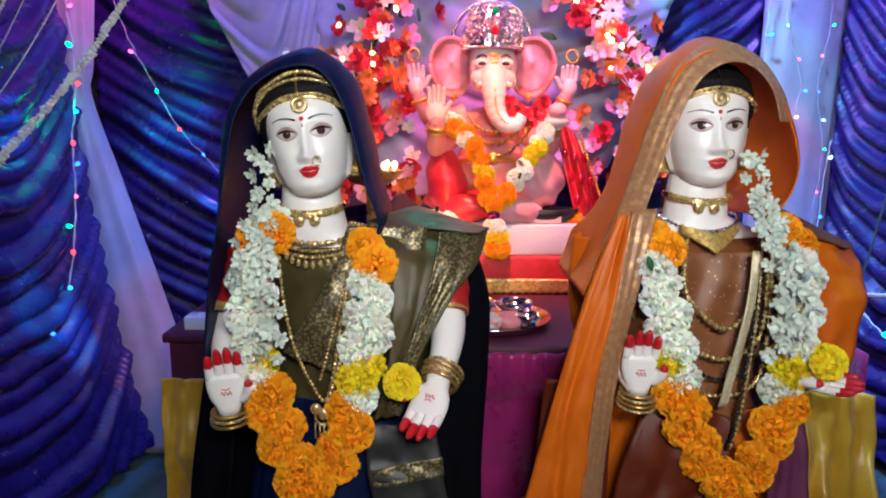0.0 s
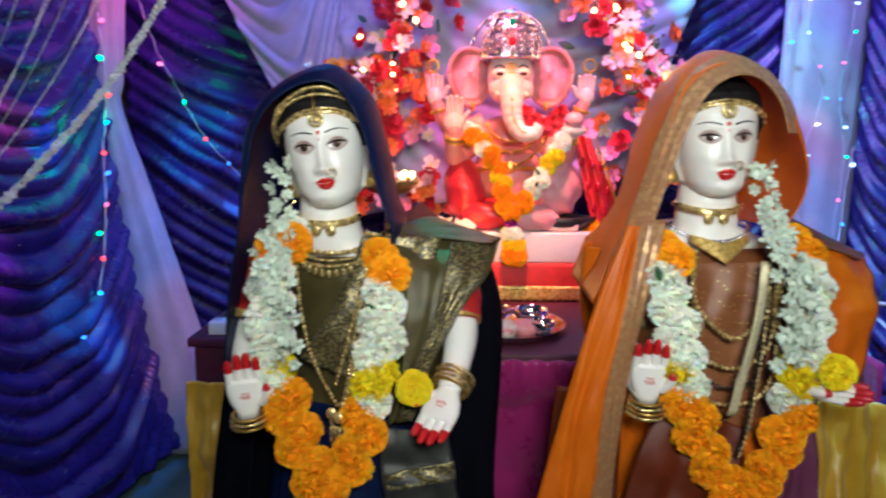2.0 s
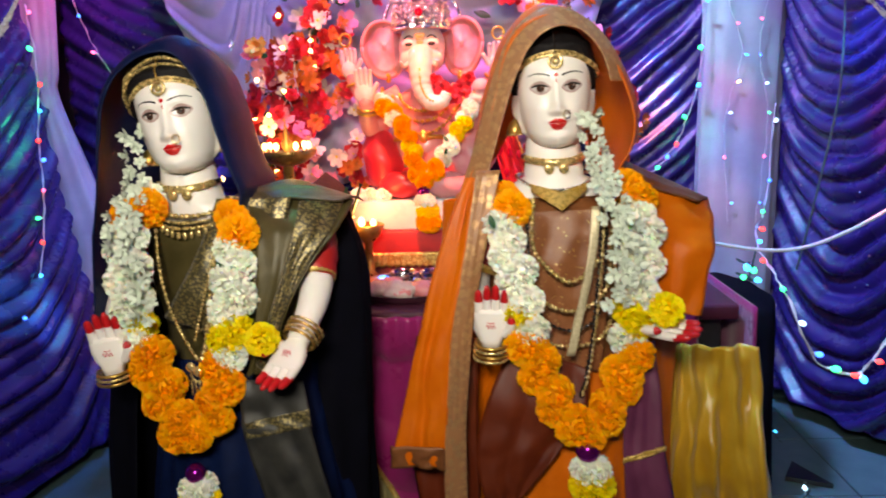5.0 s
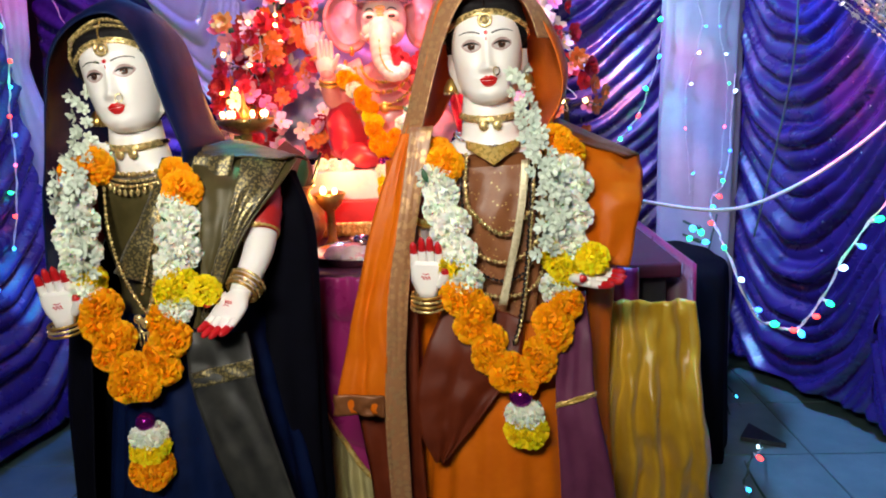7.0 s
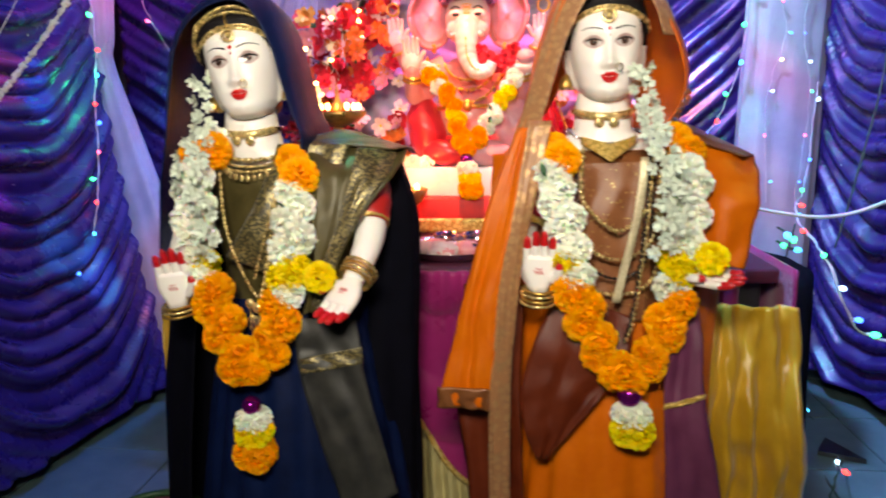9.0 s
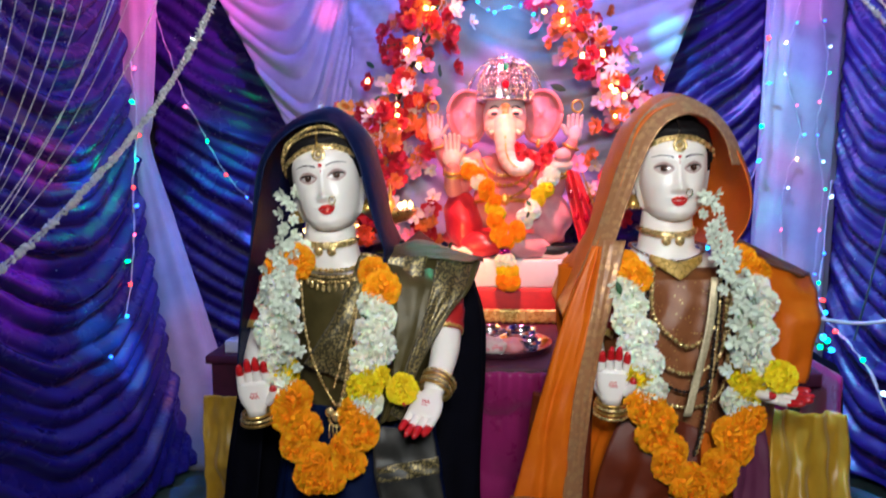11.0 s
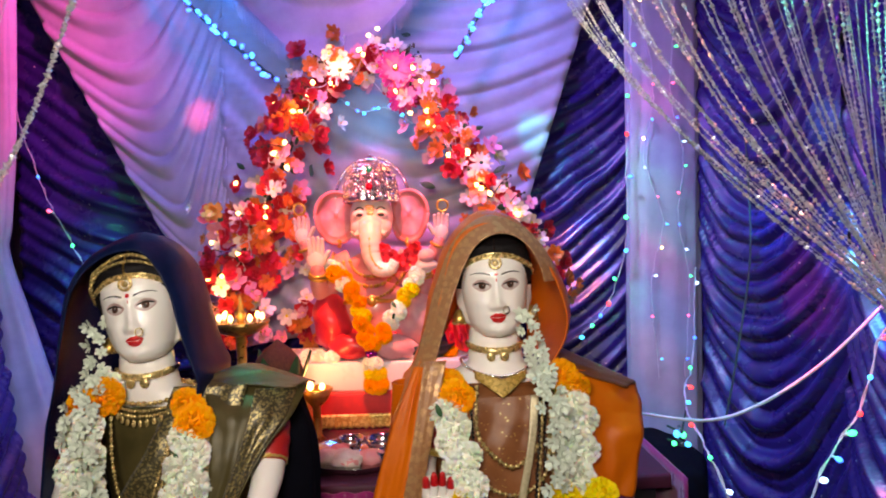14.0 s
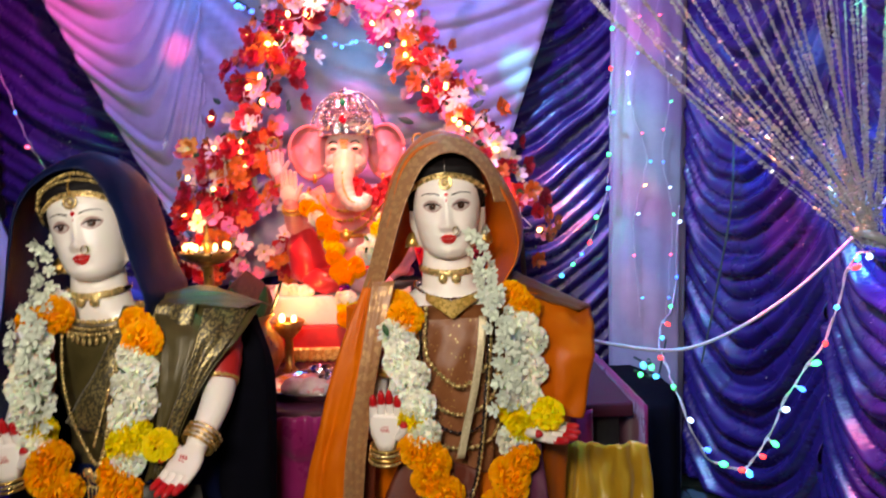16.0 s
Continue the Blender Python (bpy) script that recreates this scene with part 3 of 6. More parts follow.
def strip(pts, half):
    up = [(x, z + h) for (x, z), h in zip(pts, half)]
    dn = [(x, z - h) for (x, z), h in zip(pts, half)]
    return up + dn[::-1]


SKIN, HAIR, LIPS, WHITE, IRIS, LID, BROW, NAIL, CLOTH = range(9)


def build_head(bm, at, turn, nod=0.0, size=1.0, lean=0.0):
    hb = bmesh.new()
    na, nz = 128, 110
    zs = [-0.086 + 0.174 * j / nz for j in range(nz + 1)]
    rows = [[hb.verts.new(head_point(2 * math.pi * i / na - math.pi, z)) for i in range(na)] for z in zs]
    for j in range(nz):
        for i in range(na):
            f = hb.faces.new((rows[j][i], rows[j][(i + 1) % na], rows[j + 1][(i + 1) % na], rows[j + 1][i]))
            a = 2 * math.pi * (i + 0.5) / na - math.pi
            if zs[j] > hairline(a):
                f.material_index = HAIR
    for j, z in enumerate(zs):
        for i in range(na):
            a = 2 * math.pi * i / na - math.pi
            k = min(max((z - hairline(a) - 0.003) / 0.012, 0), 1)
            v = rows[j][i]
            v.co += Vector((v.co.x * 0.13, v.co.y * 0.10, 0.006 * max(z, 0) / 0.088)) * k
    hb.faces.new(rows[0][::-1])
    hb.faces.new(rows[-1]).material_index = HAIR
    hb.normal_update()
    tree = BVHTree.FromBMesh(hb)
    for s in (-1, 1):
        patch(hb, tree, almond(s * 0.0225, 0.0012, 0.0152, 0.0096, s * 0.0012), LID, 0.0003)
        patch(hb, tree, almond(s * 0.0225, -0.0004, 0.0112, 0.0050, s * 0.0010), WHITE, 0.0007)
        patch(hb, tree, oval(s * 0.0225, 0.0002, 0.0056, 0.0050), IRIS, 0.0011)
        patch(hb, tree, oval(s * 0.0225, 0.0004, 0.0026, 0.0026, 12), BROW, 0.0014)
        # glint on the pupil, put in as a dot of white paint
        patch(hb, tree, oval(s * 0.0225 + 0.0014, 0.0022, 0.0008, 0.0008, 8), WHITE, 0.0018, 1)
        lash = [(s * (0.0105 + 0.0245 * k / 8), 0.0002 + 0.0050 * math.sin(math.pi * (0.08 + 0.84 * k / 8)) + 0.0012 * k / 8) for k in range(9)]
        patch(hb, tree, strip(lash, [0.0007 + 0.0005 * k / 8 for k in range(9)]), BROW, 0.0013, 1)
        brow = [(s * (0.0085 + 0.0315 * k / 8), 0.0142 + 0.0062 * math.sin(math.pi * (0.08 + 0.72 * k / 8))) for k in range(9)]
        for q in range(8):
            patch(hb, tree, [brow[q], brow[q + 1], (brow[q + 1][0], brow[q + 1][1] + 0.0027 - 0.0017 * (q + 1) / 8), (brow[q][0], brow[q][1] + 0.0027 - 0.0017 * q / 8)], BROW, 0.0007, 1)
        ball(hb, Vector((s * 0.0560, 0.010, -0.02)), 0.019, 12, 10, (0.38, 0.62, 1.15))
    upper = [(-0.01408, -0.0482), (-0.0088, -0.0455), (-0.00352, -0.0428), (0, -0.0442), (0.00352, -0.0428), (0.0088, -0.0455), (0.01408, -0.0482), (0.00704, -0.0498), (0, -0.0502), (-0.00704, -0.0498)]
    lower = [(-0.01338, -0.0486), (-0.00704, -0.0502), (0, -0.0506), (0.00704, -0.0502), (0.01338, -0.0486), (0.00924, -0.0556), (0.00484, -0.0588), (0, -0.0596), (-0.00484, -0.0588), (-0.00924, -0.0556)]
    patch(hb, tree, upper, LIPS, 0.0008), patch(hb, tree, lower, LIPS, 0.0008)
    patch(hb, tree, oval(0, 0.0185, 0.0030, 0.0030, 12), NAIL, 0.0008)
    patch(hb, tree, oval(0, 0.0095, 0.0009, 0.0030, 10), NAIL, 0.0008, 1)
    m = Matrix.Translation(at) @ pose(0, 0, 0, nod, lean, turn) @ Matrix.Scale(size, 4)
    hb.transform(m)
    tmp = bpy.data.meshes.new("tmp")
    hb.to_mesh(tmp)
    hb.free()
    bm.from_mesh(tmp)
    bpy.data.meshes.remove(tmp)
    return m


def tinted(bm, f0, slot):
    bm.faces.ensure_lookup_table()
    for f in bm.faces[f0:]:
        f.material_index = slot


def build_hand(bm, m, side, spread=1.0):
    """A plaster hand: palm in the xz plane facing -y, fingers up, wrist at the origin."""
    f0 = len(bm.faces)
    hb = bmesh.new()
    rings = []
    for z, w, d in ((-0.012, 0.015, 0.013), (0.0, 0.017, 0.013), (0.012, 0.0235, 0.012), (0.026, 0.0265, 0.0105), (0.040, 0.0265, 0.009), (0.046, 0.0245, 0.008)):
        rings.append(ellipse((0, 0.002, z), w, d, 20, power=0.8))
    loft(hb, rings)
    n0 = len(hb.faces)
    marks = []
    for k, (x, l) in enumerate(((-0.0195, 0.036), (-0.0065, 0.044), (0.0065, 0.045), (0.0195, 0.037))):
        base = Vector((x, 0.002, 0.042))
        tip = Vector((x * 0.98 * spread, -0.006, 0.042 + l))
        midp = base.lerp(tip, 0.5) + Vector((0, 0.002, 0))
        pts = smooth_path([base, midp, tip], 8)
        s0 = len(hb.faces)
        tube(hb, pts, [0.0067, 0.0068, 0.0066, 0.0065, 0.0064, 0.0062, 0.0058, 0.0046, 0.002], 8)
        hb.faces.ensure_lookup_table()
        for f in hb.faces[s0:]:
            if f.calc_center_median().z > base.z + l * 0.42:
                f.material_index = NAIL
    pts = smooth_path([Vector((side * 0.018, 0.0, 0.008)), Vector((side * 0.029, -0.008, 0.022)), Vector((side * 0.030, -0.013, 0.040))], 8)
    s0 = len(hb.faces)
    tube(hb, pts, [0.009, 0.0085, 0.008, 0.0076, 0.0074, 0.007, 0.0066, 0.005, 0.002], 8)
    hb.faces.ensure_lookup_table()
    for f in hb.faces[s0:]:
        if f.calc_center_median().z > 0.031:
            f.material_index = NAIL
    s0 = len(hb.faces)
    curl = [(-0.007 + 0.014 * k / 16, -0.0098, 0.022 + 0.0032 * math.sin(k * 1.1)) for k in range(17)]
    tube(hb, curl, 0.0007, 5)
    tube(hb, [(-0.005 + 0.010 * k / 6, -0.0098, 0.029 - 0.0016 * math.sin(math.pi * k / 6)) for k in range(7)], 0.0007, 5)
    tinted(hb, s0, NAIL)
    hb.transform(m)
    tmp = bpy.data.meshes.new("tmp")
    hb.to_mesh(tmp)
    hb.free()
    bm.from_mesh(tmp)
    bpy.data.meshes.remove(tmp)


def aim(at, fingers, palm):
    """A pose for a hand: wrist at, fingers along one way, the palm facing another."""
    z = Vector(fingers).normalized()
    y = -Vector(palm)
    y = (y - y.dot(z) * z).normalized()
    x = y.cross(z)
    return Matrix.Translation(at) @ Matrix((x, y, z)).transposed().to_4x4()


STATUE_MATS = ["skin", "hair", "lips", "eye_white", "iris", "lid", "brow", "nail"]


def statue(name, label, head, turn, nod, size, lean, body, palm, tray, elbows):
    """A draped plaster figure: head, neck, shoulders and arms, on a plain core that stands on the floor. One mesh."""
    bm = bmesh.new()
    hm = build_head(bm, head, turn, nod, size, lean)
    bx, by = body
    hx, hy, hz = head
    rings = [ellipse((hx, hy + 0.012, hz - 0.066 * size), 0.041, 0.038, 28), ellipse((hx, hy + 0.014, hz - 0.10), 0.0445, 0.040, 28), ellipse((hx * 0.9 + bx * 0.1, hy + 0.016, hz - 0.135), 0.048, 0.043, 28),
             ellipse((hx * 0.7 + bx * 0.3, by - 0.01, hz - 0.150), 0.075, 0.052, 28), ellipse((bx, by, hz - 0.175), 0.135, 0.062, 28), ellipse((bx, by, hz - 0.24), 0.14, 0.068, 28), ellipse((bx, by, hz - 0.36), 0.105, 0.06, 28), ellipse((bx, by, 0.30), 0.10, 0.07, 28), ellipse((bx, by, 0.0), 0.14, 0.09, 28)]
    loft(bm, rings)
    for (m, side), el, sh in ((palm, elbows[0], (bx - 0.135, by + 0.005, hz - 0.19)), (tray, elbows[1], (bx + 0.135, by + 0.005, hz - 0.19))):
        build_hand(bm, m, side)
        w = m.translation
        tube(bm, smooth_path([sh, Vector(el), w - (m.to_3x3() @ Vector((0, 0, 1))) * 0.004], 18), [0.036 - 0.020 * k / 18 for k in range(19)], 14)
    ob = single(name, bm, STATUE_MATS, label, "statue", "pair of draped figures")
    return ob, hm


L_HEAD, R_HEAD = Vector((-0.193, 1.016, 0.966)), Vector((0.388, 1.054, 0.984))
L_BODY, R_BODY = (-0.150, 1.055), (0.405, 1.085)
statue_l, LM = statue("draped_statue", "white-faced plaster figure draped in navy and olive silk", L_HEAD, 5, -3, 1.03, -8, L_BODY,
                      (aim((-0.292, 0.912, 0.598), (-0.06, -0.10, 1), (0.22, -1, 0.0)), 1), (aim((-0.006, 0.908, 0.628), (-0.25, -0.55, -0.42), (-0.1, -0.55, 0.85)), 1),
                      ((-0.315, 1.0, 0.66), (0.010, 0.985, 0.695)))
statue_r, RM = statue("draped_statue", "white-faced plaster figure draped in orange and copper silk", R_HEAD, -1, 0, 1.03, -2, R_BODY,
                      (aim((0.282, 0.948, 0.618), (0.02, -0.12, 1), (-0.1, -1, 0.0)), 1), (aim((0.508, 0.955, 0.638), (0.8, -0.55, -0.10), (0.0, -0.35, 0.9)), 1),
                      ((0.255, 1.03, 0.68), (0.535, 1.03, 0.69)))


# ---- clothes ----
def arch_hood(name, outline, mid, depths, material, parent, label, n=64, wob=0.004, seed=3):
    """A hood: arches over the head, one behind another. outline: (x, z) from one shoulder over the top to the other; depths: (y, scale)."""
    bm = bmesh.new()
    arch = smooth_path([Vector((x, 0, z)) for x, z in outline], n)
    mx, mz = mid
    dep = smooth_path([Vector((y, s, 0)) for y, s in depths], 22)

    def f(u, v):
        p = arch[round(u * n)]
        d = dep[round(v * 22)]
        k = 1 - (1 - d.y) * min(1, max(0.0, (p.z - mz + 0.16) / 0.16))
        q = wob * noise.noise(Vector((u * 7, v * 3, seed))) + wob * 0.12 * math.sin(u * 34 + v * 5) + wob * 0.8 * noise.noise(Vector((u * 16, v * 5, seed + 7)))
        return Vector((mx + (p.x - mx) * k * (1 + q * 3), d.x + q, mz + (p.z - mz) * (k if p.z > mz else 1) + q))

    grid(bm, n, 22, f)
    return part(name, bm, material, parent, label, thick=0.0025)


def sheet(name, left, right, material, parent, label="", n=36, folds=3.0, depth=0.006, seed=1, m=18, thick=0.0022, rumple=0.006):
    """Cloth between two edges, each a list of (x, y, z) from top to bottom, with soft folds along it."""
    a, b = smooth_path(left, n), smooth_path(right, n)
    bm = bmesh.new()

    def f(u, v):
        p, q = a[round(v * n)], b[round(v * n)]
        c = p.lerp(q, u)
        side = (q - p)
        nrm = Vector((side.y, -side.x, 0))
        nrm = nrm.normalized() if nrm.length > 1e-6 else Vector((0, -1, 0))
        w = math.sin(u * folds * 4.4 + 3.5 * noise.noise(Vector((u * 2, v * 2.5, seed)))) * depth * (0.35 + 0.65 * v)
        return c + nrm * (w + rumple * noise.noise(Vector((u * 4, v * 6, seed + 4))))

    grid(bm, m * max(1, round(folds / 3)), n, f)
    return part(name, bm, material, parent, label, thick=thick)


def shell(name, table, centre, material, parent, label="", start=0.0, end=360.0, n=72, pleats=0, depth=0.0, seed=1, thick=0.002, rows=60):
    """A garment round a body: table of (z, dx, half width, half depth); start to end: degrees of the ring, 270 being the front."""
    bm = bmesh.new()
    full = end - start >= 360
    tb = smooth_path([Vector((rx, ry, z)) for z, dx, rx, ry in table], rows)
    dx = smooth_path([Vector((q, 0, 0)) for z, q, rx, ry in table], rows)

    def f(u, v):
        k = round(v * rows)
        a = radians(start + (end - start) * u)
        t = tb[k]
        w = 1 + depth * (0.25 + 0.75 * v) * math.sin(a * pleats + 0.9 * noise.noise(Vector((math.cos(a) * 2, math.sin(a) * 2, v * 3 + seed)))) + 0.02 * noise.noise(Vector((math.cos(a) * 3, math.sin(a) * 3, v * 6 + seed)))
        return Vector((centre[0] + dx[k].x + t.x * w * math.cos(a), centre[1] + t.y * w * math.sin(a), t.z))

    grid(bm, n, rows, f, close_u=full)
    return part(name, bm, material, parent, label, thick=thick)


# navy and olive sari
sari = thing("navy_sari", "navy silk sari with olive and gold brocade on a figure", "sari")
LC = (-0.14, 1.06)
shell("bodice", [(0.806, -0.01, 0.115, 0.064), (0.797, -0.01, 0.142, 0.078), (0.77, 0.0, 0.152, 0.088), (0.70, 0.0, 0.138, 0.092), (0.62, 0.0, 0.125, 0.085), (0.54, 0.0, 0.135, 0.09)], LC, "olive", sari, "olive silk bodice", pleats=14, depth=0.012, seed=2)
shell("skirt", [(0.58, 0.0, 0.13, 0.090), (0.48, 0.0, 0.15, 0.105), (0.3, 0.0, 0.18, 0.13), (0.1, 0.0, 0.21, 0.15), (0.012, 0.0, 0.22, 0.155)], LC, "navy", sari, "navy pleated skirt", n=150, pleats=22, depth=0.035, seed=4)
shell("cloak", [(0.80, 0.0, 0.19, 0.06), (0.70, 0.002, 0.212, 0.075), (0.5, -0.022, 0.232, 0.085), (0.25, -0.036, 0.242, 0.11), (0.012, -0.036, 0.248, 0.13)], (LC[0], LC[1] + 0.02), "black_silk", sari, "black-blue cloth hanging behind the arms", start=-48, end=228, n=110, pleats=16, depth=0.02, seed=6)
arch_hood("hood", [(-0.342, 0.62), (-0.330, 0.74), (-0.320, 0.83), (-0.316, 0.93), (-0.300, 1.005), (-0.258, 1.058), (-0.186, 1.086), (-0.132, 1.050), (-0.108, 0.985), (-0.092, 0.90), (-0.080, 0.85), (-0.098, 0.80)], (-0.198, 0.95),
          [(0.958, 0.80), (0.972, 0.90), (1.0, 0.985), (1.04, 1.0), (1.10, 0.93), (1.15, 0.72), (1.165, 0.35)], "navy", sari, "navy silk hood over the head")
sheet("chest_drape", [(-0.135, 0.985, 0.838), (-0.155, 0.968, 0.78), (-0.185, 0.955, 0.72), (-0.225, 0.955, 0.66)], [(-0.02, 0.995, 0.838), (-0.04, 0.965, 0.76), (-0.075, 0.945, 0.69), (-0.12, 0.945, 0.62)], "olive_zari", sari, "olive brocade folded across the chest", folds=4, depth=0.003, seed=8)
sheet("shoulder_drape", [(-0.095, 1.00, 0.845), (-0.075, 0.965, 0.79), (-0.07, 0.945, 0.72), (-0.075, 0.935, 0.64), (-0.095, 0.93, 0.57)], [(0.068, 1.045, 0.824), (0.050, 0.985, 0.785), (0.010, 0.955, 0.735), (-0.030, 0.935, 0.66), (-0.055, 0.93, 0.58)], "olive", sari, "olive silk drape over the shoulder", folds=3, depth=0.004, seed=9)
sheet("border", [(-0.003, 0.978, 0.832), (-0.012, 0.952, 0.78), (-0.028, 0.94, 0.725), (-0.052, 0.928, 0.66), (-0.075, 0.924, 0.59)], [(0.056, 1.02, 0.823), (0.040, 0.972, 0.783), (0.004, 0.946, 0.733), (-0.034, 0.927, 0.658), (-0.058, 0.922, 0.578)], "olive_zari", sari, "gold thread border of the drape", folds=1, depth=0.002, seed=10)
sheet("shoulder_fold", [(-0.11, 1.0, 0.842), (-0.05, 1.05, 0.858), (-0.02, 1.10, 0.85)], [(0.055, 1.0, 0.827), (0.070, 1.05, 0.828), (0.072, 1.10, 0.815)], "olive", sari, folds=2, depth=0.003, seed=11)
sheet("sash", [(-0.103, 0.925, 0.565), (-0.103, 0.915, 0.515), (-0.094, 0.905, 0.465), (-0.060, 0.895, 0.35), (-0.027, 0.89, 0.237)], [(-0.008, 0.93, 0.562), (0.002, 0.92, 0.515), (0.006, 0.91, 0.483), (0.030, 0.90, 0.385), (0.058, 0.89, 0.285)], "sash", sari, "charcoal sash end with a woven border", folds=1, depth=0.003, seed=12)
sheet("sash_border", [(-0.098, 0.912, 0.502), (-0.094, 0.905, 0.478)], [(0.003, 0.915, 0.522), (0.006, 0.908, 0.497)], "olive_zari", sari, folds=1, depth=0.001, seed=13, n=6)


def sleeve(name, a, b, r0, r1, material, border, parent):
    bm = bmesh.new()
    pts = smooth_path([a, (Vector(a) + Vector(b)) / 2 + Vector((0.004, 0, 0.004)), b], 14)
    tube(bm, pts, [r0 + (r1 - r0) * k / 14 + 0.0012 * math.sin(k * 1.7) for k in range(15)], 24, False)
    s = part(name, bm, material, parent, "", thick=0.002)
    bm = bmesh.new()
    d = (Vector(b) - Vector(a)).normalized()
    tube(bm, [Vector(b) - d * 0.016, Vector(b) - d * 0.008, Vector(b) + d * 0.003], [r1 + 0.002, r1 + 0.003, r1 + 0.0015], 24, False)
    part("sleeve_border", bm, border, s, "gold lace sleeve border", thick=0.0015)


sleeve("sleeve", (-0.006, 1.04, 0.770), (0.008, 0.992, 0.708), 0.040, 0.030, "red_silk", "zari", sari)
sleeve("sleeve", (-0.285, 1.05, 0.78), (-0.306, 1.005, 0.70), 0.042, 0.031, "red_silk", "zari", sari)

# orange and copper sari
sari2 = thing("orange_sari", "orange silk sari with a copper brocade border on a figure", "sari")
RC = (0.405, 1.085)
shell("bodice", [(0.818, 0.0, 0.105, 0.062), (0.808, 0.0, 0.135, 0.075), (0.78, 0.0, 0.15, 0.088), (0.70, 0.0, 0.135, 0.094), (0.62, 0.0, 0.125, 0.09), (0.50, 0.0, 0.135, 0.095)], RC, "copper", sari2, "copper brown silk bodice", pleats=12, depth=0.012, seed=22)
shell("skirt", [(0.56, 0.0, 0.13, 0.095), (0.46, 0.0, 0.145, 0.11), (0.3, 0.0, 0.165, 0.13), (0.1, 0.0, 0.19, 0.15), (0.012, 0.0, 0.20, 0.155)], RC, "orange", sari2, "orange pleated skirt", n=150, pleats=20, depth=0.04, seed=24)
shell("cloak", [(0.81, 0.0, 0.205, 0.06), (0.72, 0.0, 0.205, 0.08), (0.6, 0.0, 0.188, 0.09), (0.4, 0.0, 0.175, 0.10), (0.2, 0.0, 0.185, 0.12), (0.012, 0.0, 0.195, 0.13)], (RC[0] + 0.008, RC[1] + 0.02), "orange", sari2, "orange cloth hanging behind the arm", start=-46, end=228, n=110, pleats=14, depth=0.02, seed=26)
arch_hood("hood", [(0.205, 0.74), (0.228, 0.80), (0.252, 0.86), (0.268, 0.92), (0.284, 0.986), (0.315, 1.069), (0.371, 1.106), (0.438, 1.083), (0.488, 1.014), (0.512, 0.945), (0.502, 0.892), (0.47, 0.85)], (0.392, 0.965),
          [(0.985, 0.86), (1.0, 0.94), (1.03, 0.995), (1.07, 1.0), (1.13, 0.93), (1.18, 0.72), (1.195, 0.35)], "orange", sari2, "orange silk hood over the head", seed=5)
rim = [(0.262, 0.80), (0.285, 0.87), (0.306, 0.94), (0.326, 1.0), (0.352, 1.048), (0.386, 1.068), (0.42, 1.062), (0.448, 1.032), (0.462, 0.99)]
rim_out = [(0.226, 0.80), (0.252, 0.865), (0.272, 0.93), (0.290, 0.99), (0.322, 1.062), (0.374, 1.098), (0.432, 1.078), (0.470, 1.035), (0.488, 0.99)]
sheet("hood_border", [(x, 0.992, z) for x, z in rim_out], [(x, 0.972, z) for x, z in rim], "copper_band", sari2, "copper and gold border round the hood", folds=1, depth=0.0004, seed=28, n=48, rumple=0.001)
sheet("scarf", [(0.250, 0.985, 0.858), (0.208, 0.968, 0.751), (0.168, 0.955, 0.612), (0.140, 0.95, 0.50), (0.119, 0.945, 0.417)], [(0.268, 0.972, 0.858), (0.248, 0.955, 0.751), (0.222, 0.945, 0.612), (0.212, 0.94, 0.50), (0.204, 0.935, 0.417)], "orange", sari2, "orange scarf end hanging past the arm", folds=2.2, depth=0.005, seed=29)
sheet("scarf_border", [(0.266, 0.97, 0.868), (0.246, 0.953, 0.751), (0.220, 0.943, 0.612), (0.210, 0.938, 0.50), (0.203, 0.936, 0.40), (0.203, 0.945, 0.22), (0.21, 0.95, 0.05)], [(0.302, 0.975, 0.868), (0.284, 0.958, 0.789), (0.258, 0.955, 0.66), (0.246, 0.952, 0.56), (0.238, 0.95, 0.45), (0.236, 0.955, 0.22), (0.24, 0.96, 0.05)], "copper_band", sari2, "copper brocade border of the scarf", folds=1, depth=0.0008, seed=30, rumple=0.002)
sheet("scarf_hem", [(0.1205, 0.9405, 0.448), (0.119, 0.9395, 0.413)], [(0.2045, 0.931, 0.448), (0.204, 0.930, 0.413)], "copper", sari2, folds=3, depth=0.005, seed=29, n=6)
sheet("scarf_lining", [(0.160, 1.02, 0.60), (0.145, 1.0, 0.42), (0.165, 0.99, 0.25), (0.17, 0.985, 0.05)], [(0.26, 1.0, 0.60), (0.255, 0.985, 0.42), (0.26, 0.975, 0.25), (0.27, 0.97, 0.05)], "rust", sari2, "dark rust inner cloth", folds=3, depth=0.006, seed=31)
sheet("shoulder_drape", [(0.475, 0.995, 0.855), (0.482, 0.975, 0.80), (0.49, 0.965, 0.74), (0.50, 0.97, 0.655)], [(0.630, 1.06, 0.804), (0.628, 1.02, 0.77), (0.616, 0.99, 0.72), (0.600, 0.985, 0.635)], "orange", sari2, "orange silk folded over the shoulder", folds=2, depth=0.004, seed=32)
sheet("shoulder_fold", [(0.47, 1.0, 0.852), (0.50, 1.06, 0.868), (0.51, 1.12, 0.855)], [(0.600, 1.02, 0.806), (0.630, 1.06, 0.806), (0.625, 1.12, 0.80)], "copper", sari2, folds=2, depth=0.003, seed=33)
